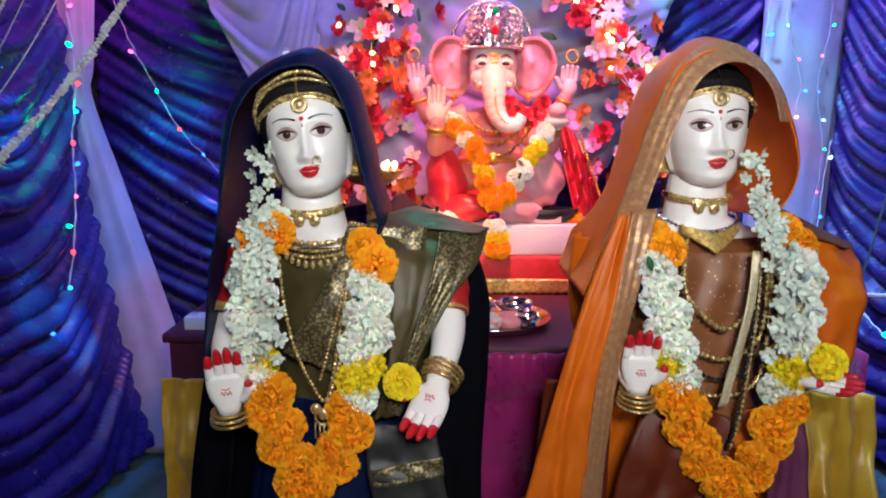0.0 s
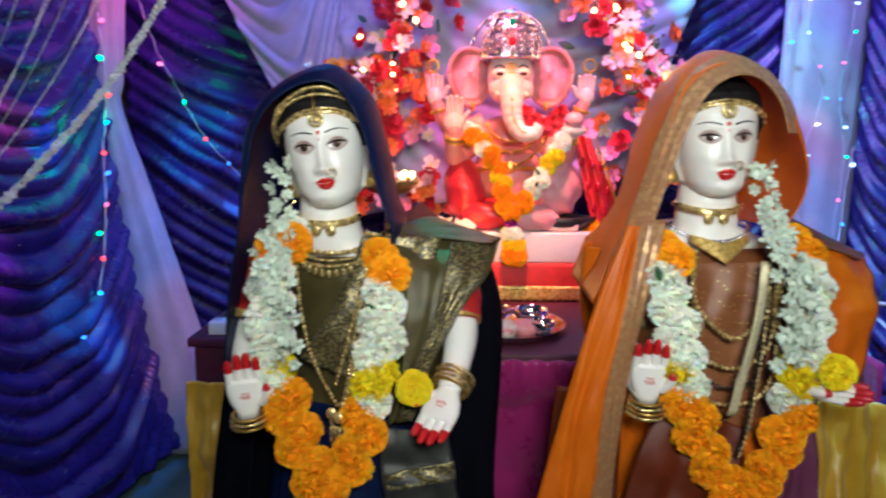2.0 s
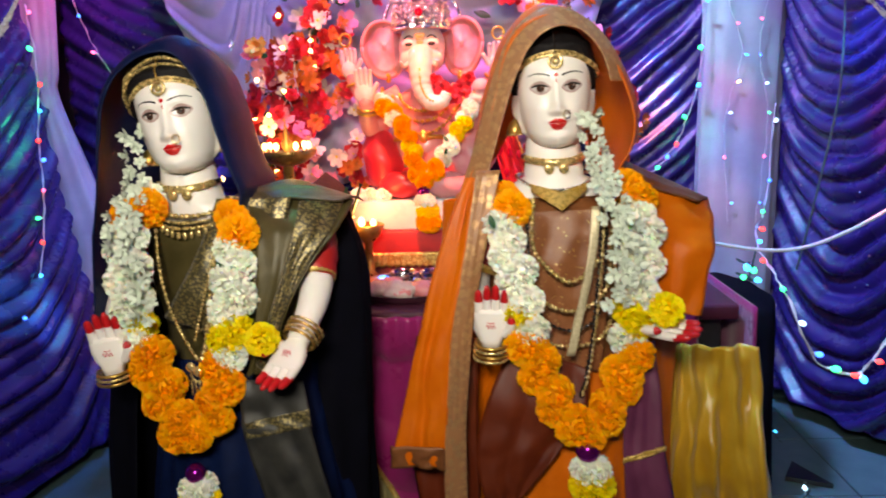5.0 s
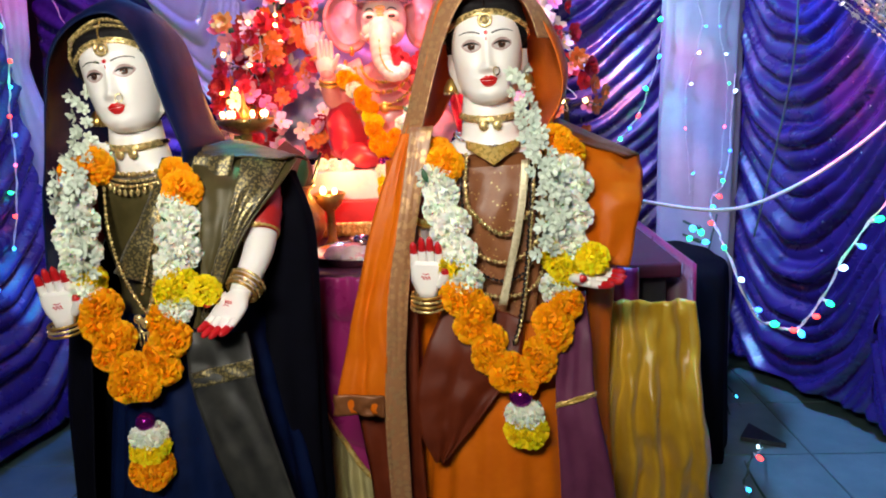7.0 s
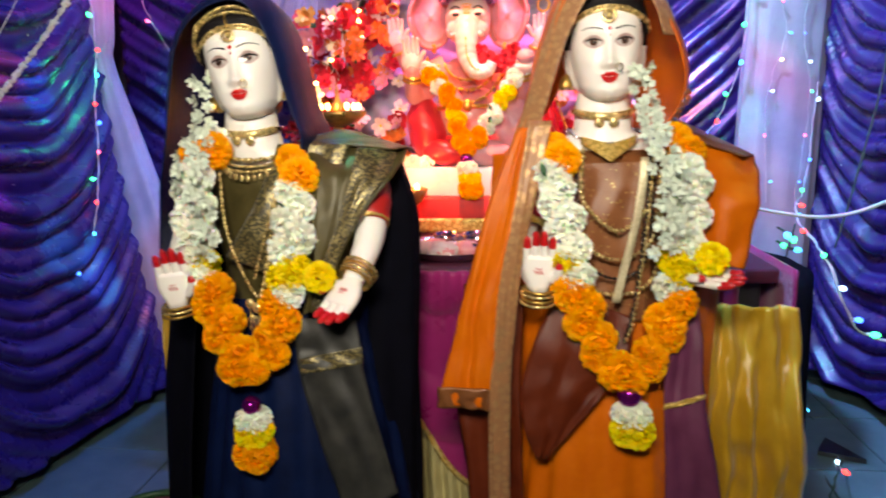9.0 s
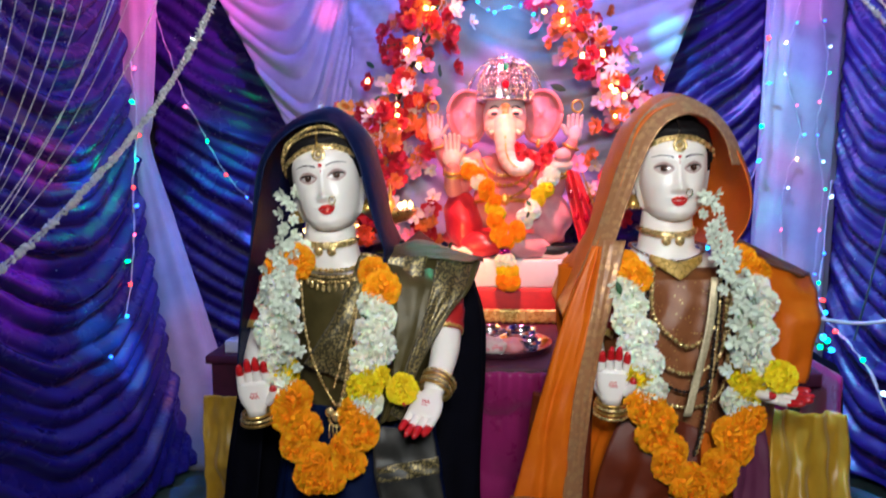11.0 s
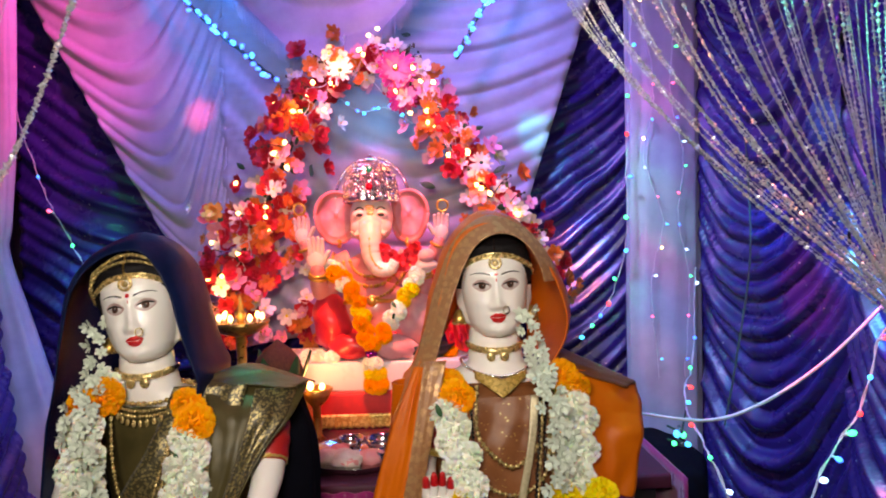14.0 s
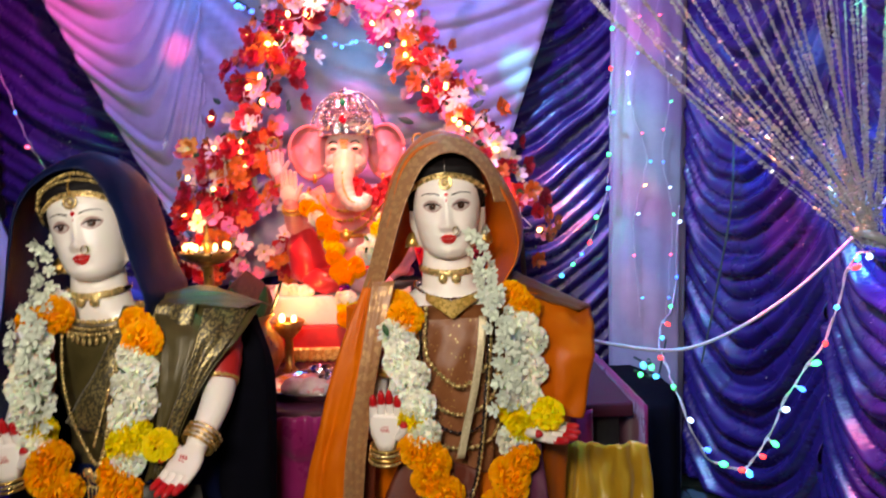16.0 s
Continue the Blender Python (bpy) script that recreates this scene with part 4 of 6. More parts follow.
sheet("chest_drape", [(0.330, 1.0, 0.800), (0.328, 0.988, 0.75), (0.330, 0.985, 0.65), (0.34, 0.98, 0.55)], [(0.49, 1.0, 0.805), (0.475, 0.985, 0.75), (0.462, 0.98, 0.65), (0.45, 0.978, 0.55)], "copper_zari", sari2, "copper silk with gold sequins over the chest", folds=4, depth=0.003, seed=34)
sheet("waist_drape", [(0.315, 0.975, 0.60), (0.275, 0.955, 0.52), (0.254, 0.945, 0.437), (0.262, 0.94, 0.37), (0.279, 0.94, 0.325)], [(0.43, 0.965, 0.56), (0.425, 0.95, 0.50), (0.40, 0.945, 0.46), (0.365, 0.94, 0.415), (0.300, 0.938, 0.33)], "rust", sari2, "dark rust silk gathered at the waist", folds=3, depth=0.004, seed=35)
sheet("sash", [(0.47, 0.965, 0.60), (0.478, 0.945, 0.52), (0.478, 0.935, 0.42), (0.482, 0.925, 0.30), (0.486, 0.92, 0.10)], [(0.53, 0.975, 0.60), (0.536, 0.955, 0.52), (0.540, 0.94, 0.437), (0.565, 0.93, 0.30), (0.59, 0.925, 0.10)], "plum", sari2, "plum silk sash with a gold line", folds=2, depth=0.003, seed=36)
sheet("sash_border", [(0.476, 0.931, 0.428), (0.476, 0.930, 0.420)], [(0.541, 0.936, 0.446), (0.542, 0.935, 0.438)], "zari", sari2, folds=1, depth=0.001, seed=37, n=4)
sleeve("sleeve", (0.285, 1.075, 0.795), (0.262, 1.035, 0.70), 0.042, 0.032, "red_silk", "zari", sari2)
sleeve("sleeve", (0.525, 1.07, 0.79), (0.536, 1.03, 0.715), 0.042, 0.032, "red_silk", "zari", sari2)

# ---- flowers ----
def bloom(name, layers, material, jitter=0.12, eye=None, seed=1, inner=0.12):
    """The mesh of one flower, its middle at the origin, looking along +z. layers: (petals, length, width, lift in degrees, height, cup)."""
    rnd = random.Random(seed)
    bm = bmesh.new()
    for n, length, width, lift, height, cup in layers:
        for k in range(n):
            a = 2 * math.pi * (k + rnd.uniform(-0.25, 0.25)) / n + length * 90
            l, li = length * rnd.uniform(1 - jitter, 1 + jitter), radians(lift + rnd.uniform(-9, 9))
            out = Vector((math.cos(a), math.sin(a), 0))
            side = Vector((-math.sin(a), math.cos(a), 0))
            rows = []
            for t, w in ((inner, 0.5 + 0.5 * inner), (0.5 + 0.5 * inner, 1.0), (1.0, 0.6)):
                p = out * (l * t * math.cos(li)) + Vector((0, 0, height + l * t * math.sin(li) + cup * l * (t - 0.5) ** 2))
                rows.append([bm.verts.new(p - side * width * w / 2 + Vector((0, 0, 0.1 * width))), bm.verts.new(p + side * width * w / 2)])
            for q, r in zip(rows, rows[1:]):
                bm.faces.new((q[0], q[1], r[1], r[0]))
    mats = [material]
    if eye:
        f0 = len(bm.faces)
        ball(bm, Vector((0, 0, eye[1])), eye[0], 8, 5, (1, 1, 0.6))
        tinted(bm, f0, 1)
        mats.append(eye[2])
    return mesh(name, bm, mats, smooth=True)


def pompom(name, r, n, petal, width, stand, material, seed, eye=None, flat=0.8):
    """A full round flower head: a soft core set all over with small cupped petals that stand out from it."""
    rnd = random.Random(seed)
    bm = bmesh.new()
    for v in ball(bm, Vector((0, 0, 0)), r * 0.92, 14, 10, (1, 1, flat)):
        v.co *= 1 + 0.10 * noise.noise(v.co * 160 + Vector((seed, 0, 0)))
    for k in range(n):
        z = 1 - 1.45 * (k + 0.5) / n
        a = k * 2.399963 + rnd.uniform(-0.2, 0.2)
        q = math.sqrt(max(1 - z * z, 0))
        up = Vector((q * math.cos(a), q * math.sin(a), z))
        side = up.cross(Vector((0.1, 0.05, 1))).normalized()
        side = (side + 0.5 * rnd.uniform(-1, 1) * side.cross(up)).normalized()
        out = (side.cross(up) * rnd.uniform(-0.1, 0.35) - Vector((0, 0, 0.25)) * q + up * stand).normalized()
        base = Vector((up.x, up.y, up.z * flat)) * r * 0.78
        l, w = petal * rnd.uniform(0.8, 1.2), width * rnd.uniform(0.85, 1.15)
        cup = up.cross(side) * w * 0.18
        rows = [[bm.verts.new(base + out * l * t - side * w * h / 2 + cup), bm.verts.new(base + out * l * t - cup), bm.verts.new(base + out * l * t + side * w * h / 2 + cup)] for t, h in ((0.0, 0.6), (0.65, 1.0), (1.0, 0.62))]
        for p, o in zip(rows, rows[1:]):
            bm.faces.new((p[0], p[1], o[1], o[0])), bm.faces.new((p[1], p[2], o[2], o[1]))
    mats = [material]
    if eye:
        f0 = len(bm.faces)
        ball(bm, Vector((0, 0, r * flat * 0.92)), eye[0], 8, 5, (1, 1, 0.5))
        tinted(bm, f0, 1)
        mats.append(eye[1])
    return mesh(name, bm, mats)


BLOOMS = {
    "orange": [pompom("marigold", 0.0262, 150, 0.0090, 0.0135, 0.85, "marigold", k) for k in (1, 2, 3)],
    "yellow": [pompom("yellow_marigold", 0.0240, 130, 0.0095, 0.0110, 0.78, "yellow", k) for k in (4, 5)],
    "white": [pompom("chrysanthemum", 0.0240, 130, 0.0105, 0.0105, 0.74, "white_petal", k, flat=0.7) for k in (6, 7, 8)],
    "bud": [bloom("tuberose", [(6, 0.013, 0.0075, 10, 0, 0.5), (5, 0.011, 0.007, 50, 0.002, 0.2)], "tuberose", seed=k) for k in (9, 10)],
}
rng = random.Random(7)


def place_bloom(parent, kind, at, face, size=1.0, name="flower"):
    ob = new(name, rng.choice(BLOOMS[kind]))
    q = Vector(face).normalized().to_track_quat("Z", "Y")
    ob.parent = parent
    ob.matrix_basis = Matrix.LocRotScale(at, q @ Euler((0, 0, rng.uniform(0, 6.28))).to_quaternion(), (size,) * 3)
    return ob


def garland(label, strands, buds=(), pendant=(), category="garland", size=1.0, step=0.017, name="flower_garland"):
    """strands: (path, plan), plan a list of (share of the length, kind)."""
    g = thing(name, label, category, "flower garlands")
    for path, plan in strands:
        pts = smooth_path(path, 200)
        run, last = 0.0, 0.0
        total = sum((b - a).length for a, b in zip(pts, pts[1:]))
        bm = bmesh.new()
        tube(bm, pts[::10], 0.003, 6)
        part("thread", bm, "tuberose", g)
        nextat, flip = 0.0, 1
        for a, b in zip(pts, pts[1:]):
            if run >= nextat:
                share = run / total
                kind = next((k for s, k in plan if share <= s), plan[-1][1])
                t = (b - a).normalized()
                flip = -flip
                dirn = Vector((0.35 * flip + rng.uniform(-0.2, 0.2), -0.85, 0.0)) + t * rng.uniform(0.3, 0.6)
                off = Vector((0.007 * flip * size + rng.uniform(-0.003, 0.003), rng.uniform(-0.006, 0.004), 0))
                place_bloom(g, kind, a + off, dirn, size * rng.uniform(0.95, 1.15) * (1.0 if kind == "orange" else 0.95))
                if kind == "white" and rng.random() < 0.14:
                    lf = new("leaf", LEAF)
                    lf.parent = g
                    lf.matrix_basis = Matrix.LocRotScale(a + Vector((rng.uniform(-0.016, 0.016), -0.021, 0)), Euler((rng.uniform(-0.5, 0.5), rng.uniform(0, 6.2), rng.uniform(-0.4, 0.4))).to_quaternion(), (0.5,) * 3)
                nextat += step * size * (1.6 if kind == "orange" else 1.35)
            run += (b - a).length
    for path in buds:
        pts = smooth_path(path, 300)
        total = sum((b - a).length for a, b in zip(pts, pts[1:]))
        n = int(total / 0.0092)
        for k in range(n):
            p = pts[int(k / n * 300)]
            a = k * 2.4
            o = Vector((math.cos(a) * 0.011, -abs(math.sin(a)) * 0.011 - 0.002, 0))
            place_bloom(g, "bud", p + o, o.normalized() + Vector((0, -0.5, rng.uniform(-0.5, 0.3))), rng.uniform(0.8, 1.1), "bud")
    for kind, at, size_p in pendant:
        if kind == "ball":
            bm = bmesh.new()
            ball(bm, Vector(at), size_p, 20, 14)
            part("ball", bm, "purple_foil", g, "shiny purple ball")
        else:
            for k in range(4):
                a = k * 1.57 + 0.5
                place_bloom(g, kind, Vector(at) + Vector((math.cos(a) * 0.012, math.sin(a) * 0.010, rng.uniform(-0.004, 0.004))), Vector((math.cos(a), math.sin(a) - 0.6, rng.uniform(-0.3, 0.3))), size_p)
    return g


bm = bmesh.new()
grid(bm, 2, 4, lambda u, v: Vector(((u - 0.5) * 0.020 * math.sin(math.pi * (0.08 + 0.9 * v)), 0.004 * math.cos(u * math.pi) ** 2 + 0.006 * v * v, v * 0.045)))
LEAF = mesh("leaf", bm, "leaf")

PLAN = [(0.10, "orange"), (0.46, "white"), (0.545, "yellow"), (0.60, "white"), (1.0, "orange")]
garland("long garland of white chrysanthemums and orange marigolds on navy figure", [
    ([(-0.232, 0.985, 0.842), (-0.254, 0.945, 0.812), (-0.262, 0.935, 0.765), (-0.262, 0.93, 0.705), (-0.252, 0.928, 0.648), (-0.236, 0.925, 0.596), (-0.220, 0.918, 0.533), (-0.186, 0.91, 0.472)], [(0.04, "white"), (0.13, "orange"), (0.50, "white"), (0.56, "yellow"), (0.61, "white"), (1, "orange")]),
    ([(-0.098, 0.968, 0.812), (-0.100, 0.940, 0.765), (-0.103, 0.930, 0.703), (-0.110, 0.925, 0.635), (-0.120, 0.922, 0.600), (-0.128, 0.918, 0.565), (-0.145, 0.914, 0.521), (-0.176, 0.91, 0.472)], PLAN)],
    buds=[[(-0.252, 0.985, 0.945), (-0.250, 0.975, 0.885), (-0.246, 0.950, 0.845), (-0.238, 0.915, 0.80), (-0.228, 0.905, 0.74), (-0.224, 0.902, 0.665)], [(-0.262, 0.96, 0.85), (-0.262, 0.915, 0.81), (-0.250, 0.905, 0.76)]],
    pendant=[("ball", (-0.180, 0.905, 0.424), 0.0155), ("white", (-0.180, 0.908, 0.398), 0.75), ("yellow", (-0.180, 0.908, 0.376), 0.85), ("orange", (-0.180, 0.908, 0.335), 0.95)])
garland("long garland of white chrysanthemums and orange marigolds on orange figure", [
    ([(0.312, 1.0, 0.822), (0.305, 0.968, 0.800), (0.308, 0.958, 0.76), (0.318, 0.952, 0.715), (0.330, 0.948, 0.662), (0.343, 0.945, 0.602), (0.358, 0.94, 0.557), (0.382, 0.935, 0.502), (0.412, 0.93, 0.468)], PLAN),
    ([(0.492, 0.995, 0.836), (0.502, 0.968, 0.800), (0.507, 0.955, 0.74), (0.502, 0.95, 0.69), (0.490, 0.946, 0.645), (0.488, 0.942, 0.605), (0.478, 0.938, 0.553), (0.453, 0.932, 0.500), (0.425, 0.93, 0.466)], PLAN)],
    buds=[[(0.432, 0.985, 0.945), (0.437, 0.978, 0.901), (0.448, 0.962, 0.859), (0.456, 0.945, 0.81), (0.470, 0.932, 0.759), (0.470, 0.926, 0.707), (0.462, 0.924, 0.668)], [(0.440, 0.98, 0.89), (0.462, 0.945, 0.83), (0.482, 0.930, 0.77), (0.486, 0.926, 0.70)]],
    pendant=[("ball", (0.422, 0.925, 0.446), 0.019), ("white", (0.428, 0.93, 0.412), 0.85), ("yellow", (0.430, 0.93, 0.388), 1.0)])
for at, face in (((-0.052, 0.893, 0.640), (0.05, -0.8, 0.6)), ((0.534, 0.922, 0.664), (0.1, -0.75, 0.65))):
    f = thing("yellow_flower", "bright yellow marigold lying on the open palm", "flower", "flowers in the palms")
    place_bloom(f, "yellow", Vector(at), face, 0.92, "bloom")


# ---- jewellery ----
def ring(bm, c, axis, big, small, n=40, k=8, squash=1.0):
    q = Vector(axis).normalized().to_track_quat("Z", "Y").to_matrix()
    grid(bm, n, k, lambda u, v: Vector(c) + q @ Vector(((big + small * math.cos(v * 6.28319)) * math.cos(u * 6.28319), (big * squash + small * math.cos(v * 6.28319)) * math.sin(u * 6.28319), small * math.sin(v * 6.28319))), True, True)


def beads(bm, pts, r, step, n=6):
    run, nxt = 0.0, 0.0
    pts = [Vector(p) for p in pts]
    for a, b in zip(pts, pts[1:]):
        run += (b - a).length
        if run >= nxt:
            ball(bm, b, r * rng.uniform(0.9, 1.1), n, max(4, n - 2))
            nxt += step


def on_head(m, a, z, out=0.0):
    p = head_point(a, z)
    k = min(max((z - hairline(a) - 0.003) / 0.012, 0), 1)
    p += Vector((p.x * 0.13, p.y * 0.10, 0.006 * max(z, 0) / 0.088)) * k
    p += Vector((p.x, p.y, 0)).normalized() * out
    return m @ p


def head_jewels(m, owner, double, side):
    h = thing("head_ornament", "gold forehead band with a round pendant on " + owner, "jewellery")
    bm = bmesh.new()
    band = [on_head(m, -1.45 + 2.9 * k / 48, 0.046 - 0.034 * ((k - 24) / 24) ** 2, 0.002) for k in range(49)]
    tube(bm, band, 0.0026, 8)
    tube(bm, [p + Vector((0, 0, 0.0052)) for p in band], 0.0016, 6)
    part("band", bm, "gold", h)
    bm = bmesh.new()
    beads(bm, [p + Vector((0, -0.002, 0.0026)) for p in band], 0.0016, 0.0036)
    part("beading", bm, "gold", h)
    bm = bmesh.new()
    c = on_head(m, 0.0, 0.036, 0.004)
    fw = m.to_3x3() @ Vector((0, -1, 0.1))
    ring(bm, c, fw, 0.0090, 0.0024, 24, 8)
    ball(bm, c, 0.0052, 12, 8, (1, 0.6, 1))
    pend = part("pendant", bm, "gold", h)
    bm = bmesh.new()
    beads(bm, [on_head(m, 0.0, 0.046 + 0.036 * k / 12, 0.004) for k in range(13)], 0.0018, 0.003)
    part("parting_chain", bm, "dark_bead" if not double else "brass", h)
    if double:
        for z0, r in ((0.076, 0.0034), (0.066, 0.0026)):
            bm = bmesh.new()
            arc = [on_head(m, -1.6 + 3.2 * k / 48, z0 - 0.055 * ((k - 24) / 24) ** 2, 0.004) for k in range(49)]
            tube(bm, arc, r, 8)
            beads(bm, [p + Vector((0, -r, 0)) for p in arc], r * 0.8, 0.006)
            part("hair_band", bm, "gold", h)
    e = thing("nose_ring", "small gold nose ring with pearls on " + owner, "jewellery")
    bm = bmesh.new()
    c = m @ Vector((side * 0.0090, -0.0720, -0.038))
    rr = 0.0052 if double else 0.0048
    ring(bm, c + Vector((side * 0.003, 0, 0)), m.to_3x3() @ Vector((0.3 * side, -1, 0)), rr, 0.0008, 20, 6, 1.25)
    part("hoop", bm, "gold", e)
    bm = bmesh.new()
    for k in range(5):
        ball(bm, c + m.to_3x3() @ Vector((side * (0.003 + rr * math.cos(k * 0.6 - 1.6)), -0.001, rr * 1.2 * math.sin(k * 0.6 - 1.6))), 0.0014, 8, 6)
    part("pearl", bm, "gold" if double else "dark_bead", e)
    for s in (-1, 1):
        er = thing("earring", "bell-shaped gold earring on " + owner, "jewellery", "earrings")
        bm = bmesh.new()
        c = m @ Vector((s * 0.060, 0.004, -0.046))
        loft(bm, [ellipse(c + Vector((0, 0, z)), r, r, 16) for z, r in ((0.006, 0.002), (0.003, 0.006), (-0.006, 0.011), (-0.014, 0.0125), (-0.016, 0.0118))])
        part("bell", bm, "brass", er)
        bm = bmesh.new()
        beads(bm, [c + Vector((0.0115 * math.cos(k * 0.45), 0.0115 * math.sin(k * 0.45), -0.018)) for k in range(15)], 0.002, 0.004)
        part("beading", bm, "gold", er)


head_jewels(LM, "navy figure", True, 1)
head_jewels(RM, "orange figure", False, 1)


def neck_ring(c, rx, ry, drop, n=60, front=1.0):
    """A closed loop round the neck, lower in front."""
    out = []
    for k in range(n + 1):
        a = 2 * math.pi * k / n
        y = -math.cos(a)
        out.append(Vector((c[0] + rx * math.sin(a), c[1] + ry * y * (front if y < 0 else 1), c[2] - drop * max(-y, 0) ** 1.5)))
    return out


def choker(head, owner):
    t = thing("choker", "gold choker with two drop pendants round the neck of " + owner, "jewellery")
    c = head + Vector((0.0, 0.014, -0.103))
    loop = neck_ring(c, 0.0470, 0.0435, 0.008)
    bm = bmesh.new()
    tube(bm, loop, 0.0042, 8)
    part("band", bm, "dark_bead", t, "black velvet cord")
    bm = bmesh.new()
    front = [p + Vector((0, -0.002, 0)) for p in loop[:13]][::-1] + [p + Vector((0, -0.002, 0)) for p in loop[:-14:-1]]
    tube(bm, front, 0.0056, 8)
    beads(bm, [p + Vector((0, -0.003, 0.003)) for p in front], 0.003, 0.007)
    beads(bm, [p + Vector((0, -0.003, -0.003)) for p in front], 0.003, 0.007)
    part("front", bm, "gold", t)
    for dx in (-0.010, 0.012):
        bm = bmesh.new()
        p = Vector((c.x + dx, c.y - 0.047, c.z - 0.017))
        ball(bm, p, 0.0078, 12, 8, (1, 0.4, 1.1))
        ball(bm, p + Vector((0, 0, 0.0068)), 0.0022, 8, 6)
        part("drop", bm, "gold", t)


choker(L_HEAD, "navy figure")
choker(R_HEAD, "orange figure")


def necklace(label, pts, r, step, material, extra=None, name="necklace", n=160, closed=False):
    t = thing(name, label, "jewellery", "necklaces")
    bm = bmesh.new()
    p = smooth_path(pts, n)
    tube(bm, p, r * 0.35, 5)
    beads(bm, p, r, step)
    part("strand", bm, material, t)
    if extra:
        extra(t)
    return t


lc = L_HEAD + Vector((0.012, 0.012, -0.136))
necklace("broad gold bead collar lying on the navy figure's chest", neck_ring(lc, 0.066, 0.052, 0.016), 0.0042, 0.0085, "gold")
necklace("second row of gold beads on the navy figure", neck_ring(lc + Vector((0, 0, -0.012)), 0.070, 0.062, 0.022), 0.003, 0.0062, "gold")


def fringe_piece(t):
    bm = bmesh.new()
    for k in range(17):
        a = -1.2 + 2.4 * k / 16
        p = lc + Vector((0.07 * math.sin(a), -0.066 * math.cos(a), -0.042 * math.cos(a) ** 1.5 - 0.002))
        ball(bm, p, 0.0042, 8, 6, (0.8, 0.5, 1.5))
    part("fringe", bm, "gold", t)


necklace("gold collar with a fringe of drops", neck_ring(lc + Vector((0, 0, -0.006)), 0.070, 0.058, 0.020), 0.0024, 0.005, "gold", fringe_piece)


def locket(at):
    def make(t):
        bm = bmesh.new()
        for dx, dz in ((-0.011, 0), (0.011, 0), (0, -0.008)):
            ball(bm, Vector(at) + Vector((dx, -0.003, dz)), 0.008, 12, 8, (1, 0.5, 1))
        ring(bm, Vector(at) + Vector((0, -0.002, -0.012)), (0, -1, 0), 0.012, 0.002, 20, 6)
        for k in range(5):
            tube(bm, [Vector(at) + Vector((-0.012 + 0.006 * k, -0.003, -0.02)), Vector(at) + Vector((-0.012 + 0.006 * k, -0.004, -0.044))], 0.0014, 5)
        part("locket", bm, "gold", t, "gold locket with tassels")
    return make


necklace("long black and gold bead chain with a locket", [(-0.235, 0.985, 0.815), (-0.222, 0.952, 0.74), (-0.205, 0.940, 0.67), (-0.175, 0.930, 0.612), (-0.160, 0.926, 0.600), (-0.150, 0.930, 0.64), (-0.138, 0.942, 0.72), (-0.125, 0.962, 0.80)], 0.0032, 0.0066, "gold", locket((-0.162, 0.918, 0.592)))
necklace("long gold chain beside the garland", [(-0.118, 0.965, 0.81), (-0.128, 0.94, 0.72), (-0.142, 0.928, 0.65), (-0.158, 0.922, 0.60)], 0.0050, 0.009, "gold")
necklace("thin gold bead chain on the olive silk", [(-0.135, 0.955, 0.76), (-0.15, 0.94, 0.70), (-0.168, 0.928, 0.63)], 0.0028, 0.0062, "gold")

rc = R_HEAD + Vector((0.004, 0.022, -0.134))
necklace("silver and gold stone collar on orange figure", neck_ring(rc, 0.062, 0.056, 0.020), 0.0036, 0.007, "silver")
bm = bmesh.new()
grid(bm, 24, 8, lambda u, v: Vector((rc.x + (u - 0.5) * 0.085, rc.y - 0.080 - 0.018 * v * (1 - 2 * abs(u - 0.5)) + 0.05 * abs(u - 0.5) ** 1.5, rc.z - 0.008 - 0.012 * v - (0.5 - abs(u - 0.5)) * 0.052 * (0.45 + 0.55 * v))))
single("gold_collar", bm, "zari", "V-shaped gold thread collar on orange figure", "jewellery", "necklaces", thick=0.003)
for k, (w, low, r, m_) in enumerate(((0.045, 0.70, 0.0042, "gold"), (0.062, 0.655, 0.0038, "gold"), (0.052, 0.625, 0.0032, "dark_bead"), (0.070, 0.60, 0.0036, "gold"))):
    necklace("long bead chain over the copper silk", [(0.395 - w, 0.985, 0.822), (0.392 - w, 0.972, 0.76), (0.396 - w * 0.8, 0.960, low + 0.03), (0.402, 0.954, low), (0.410 + w * 0.7, 0.960, low + 0.03), (0.415 + w * 0.8, 0.972, 0.76), (0.42 + w * 0.8, 0.985, 0.825)], r, r * 2.2, m_)
necklace("long black and gold bead chain ending at the garland", [(0.452, 0.98, 0.83), (0.446, 0.962, 0.74), (0.436, 0.952, 0.64), (0.424, 0.945, 0.56), (0.412, 0.938, 0.525)], 0.0042, 0.0085, "dark_bead")
necklace("gold beads between black beads of long chain", [(0.455, 0.978, 0.832), (0.449, 0.960, 0.742), (0.439, 0.950, 0.642), (0.427, 0.943, 0.562), (0.415, 0.936, 0.527)], 0.0028, 0.0085, "gold")
t = thing("ribbon", "cream sequin ribbon hanging over the copper silk", "ribbon")
sheet("band", [(0.434, 0.958, 0.812), (0.425, 0.945, 0.74), (0.408, 0.938, 0.66), (0.392, 0.934, 0.592)], [(0.446, 0.958, 0.812), (0.437, 0.945, 0.74), (0.420, 0.938, 0.66), (0.404, 0.934, 0.592)], "cream_ribbon", t, folds=1, depth=0.0005, n=16, m=4)


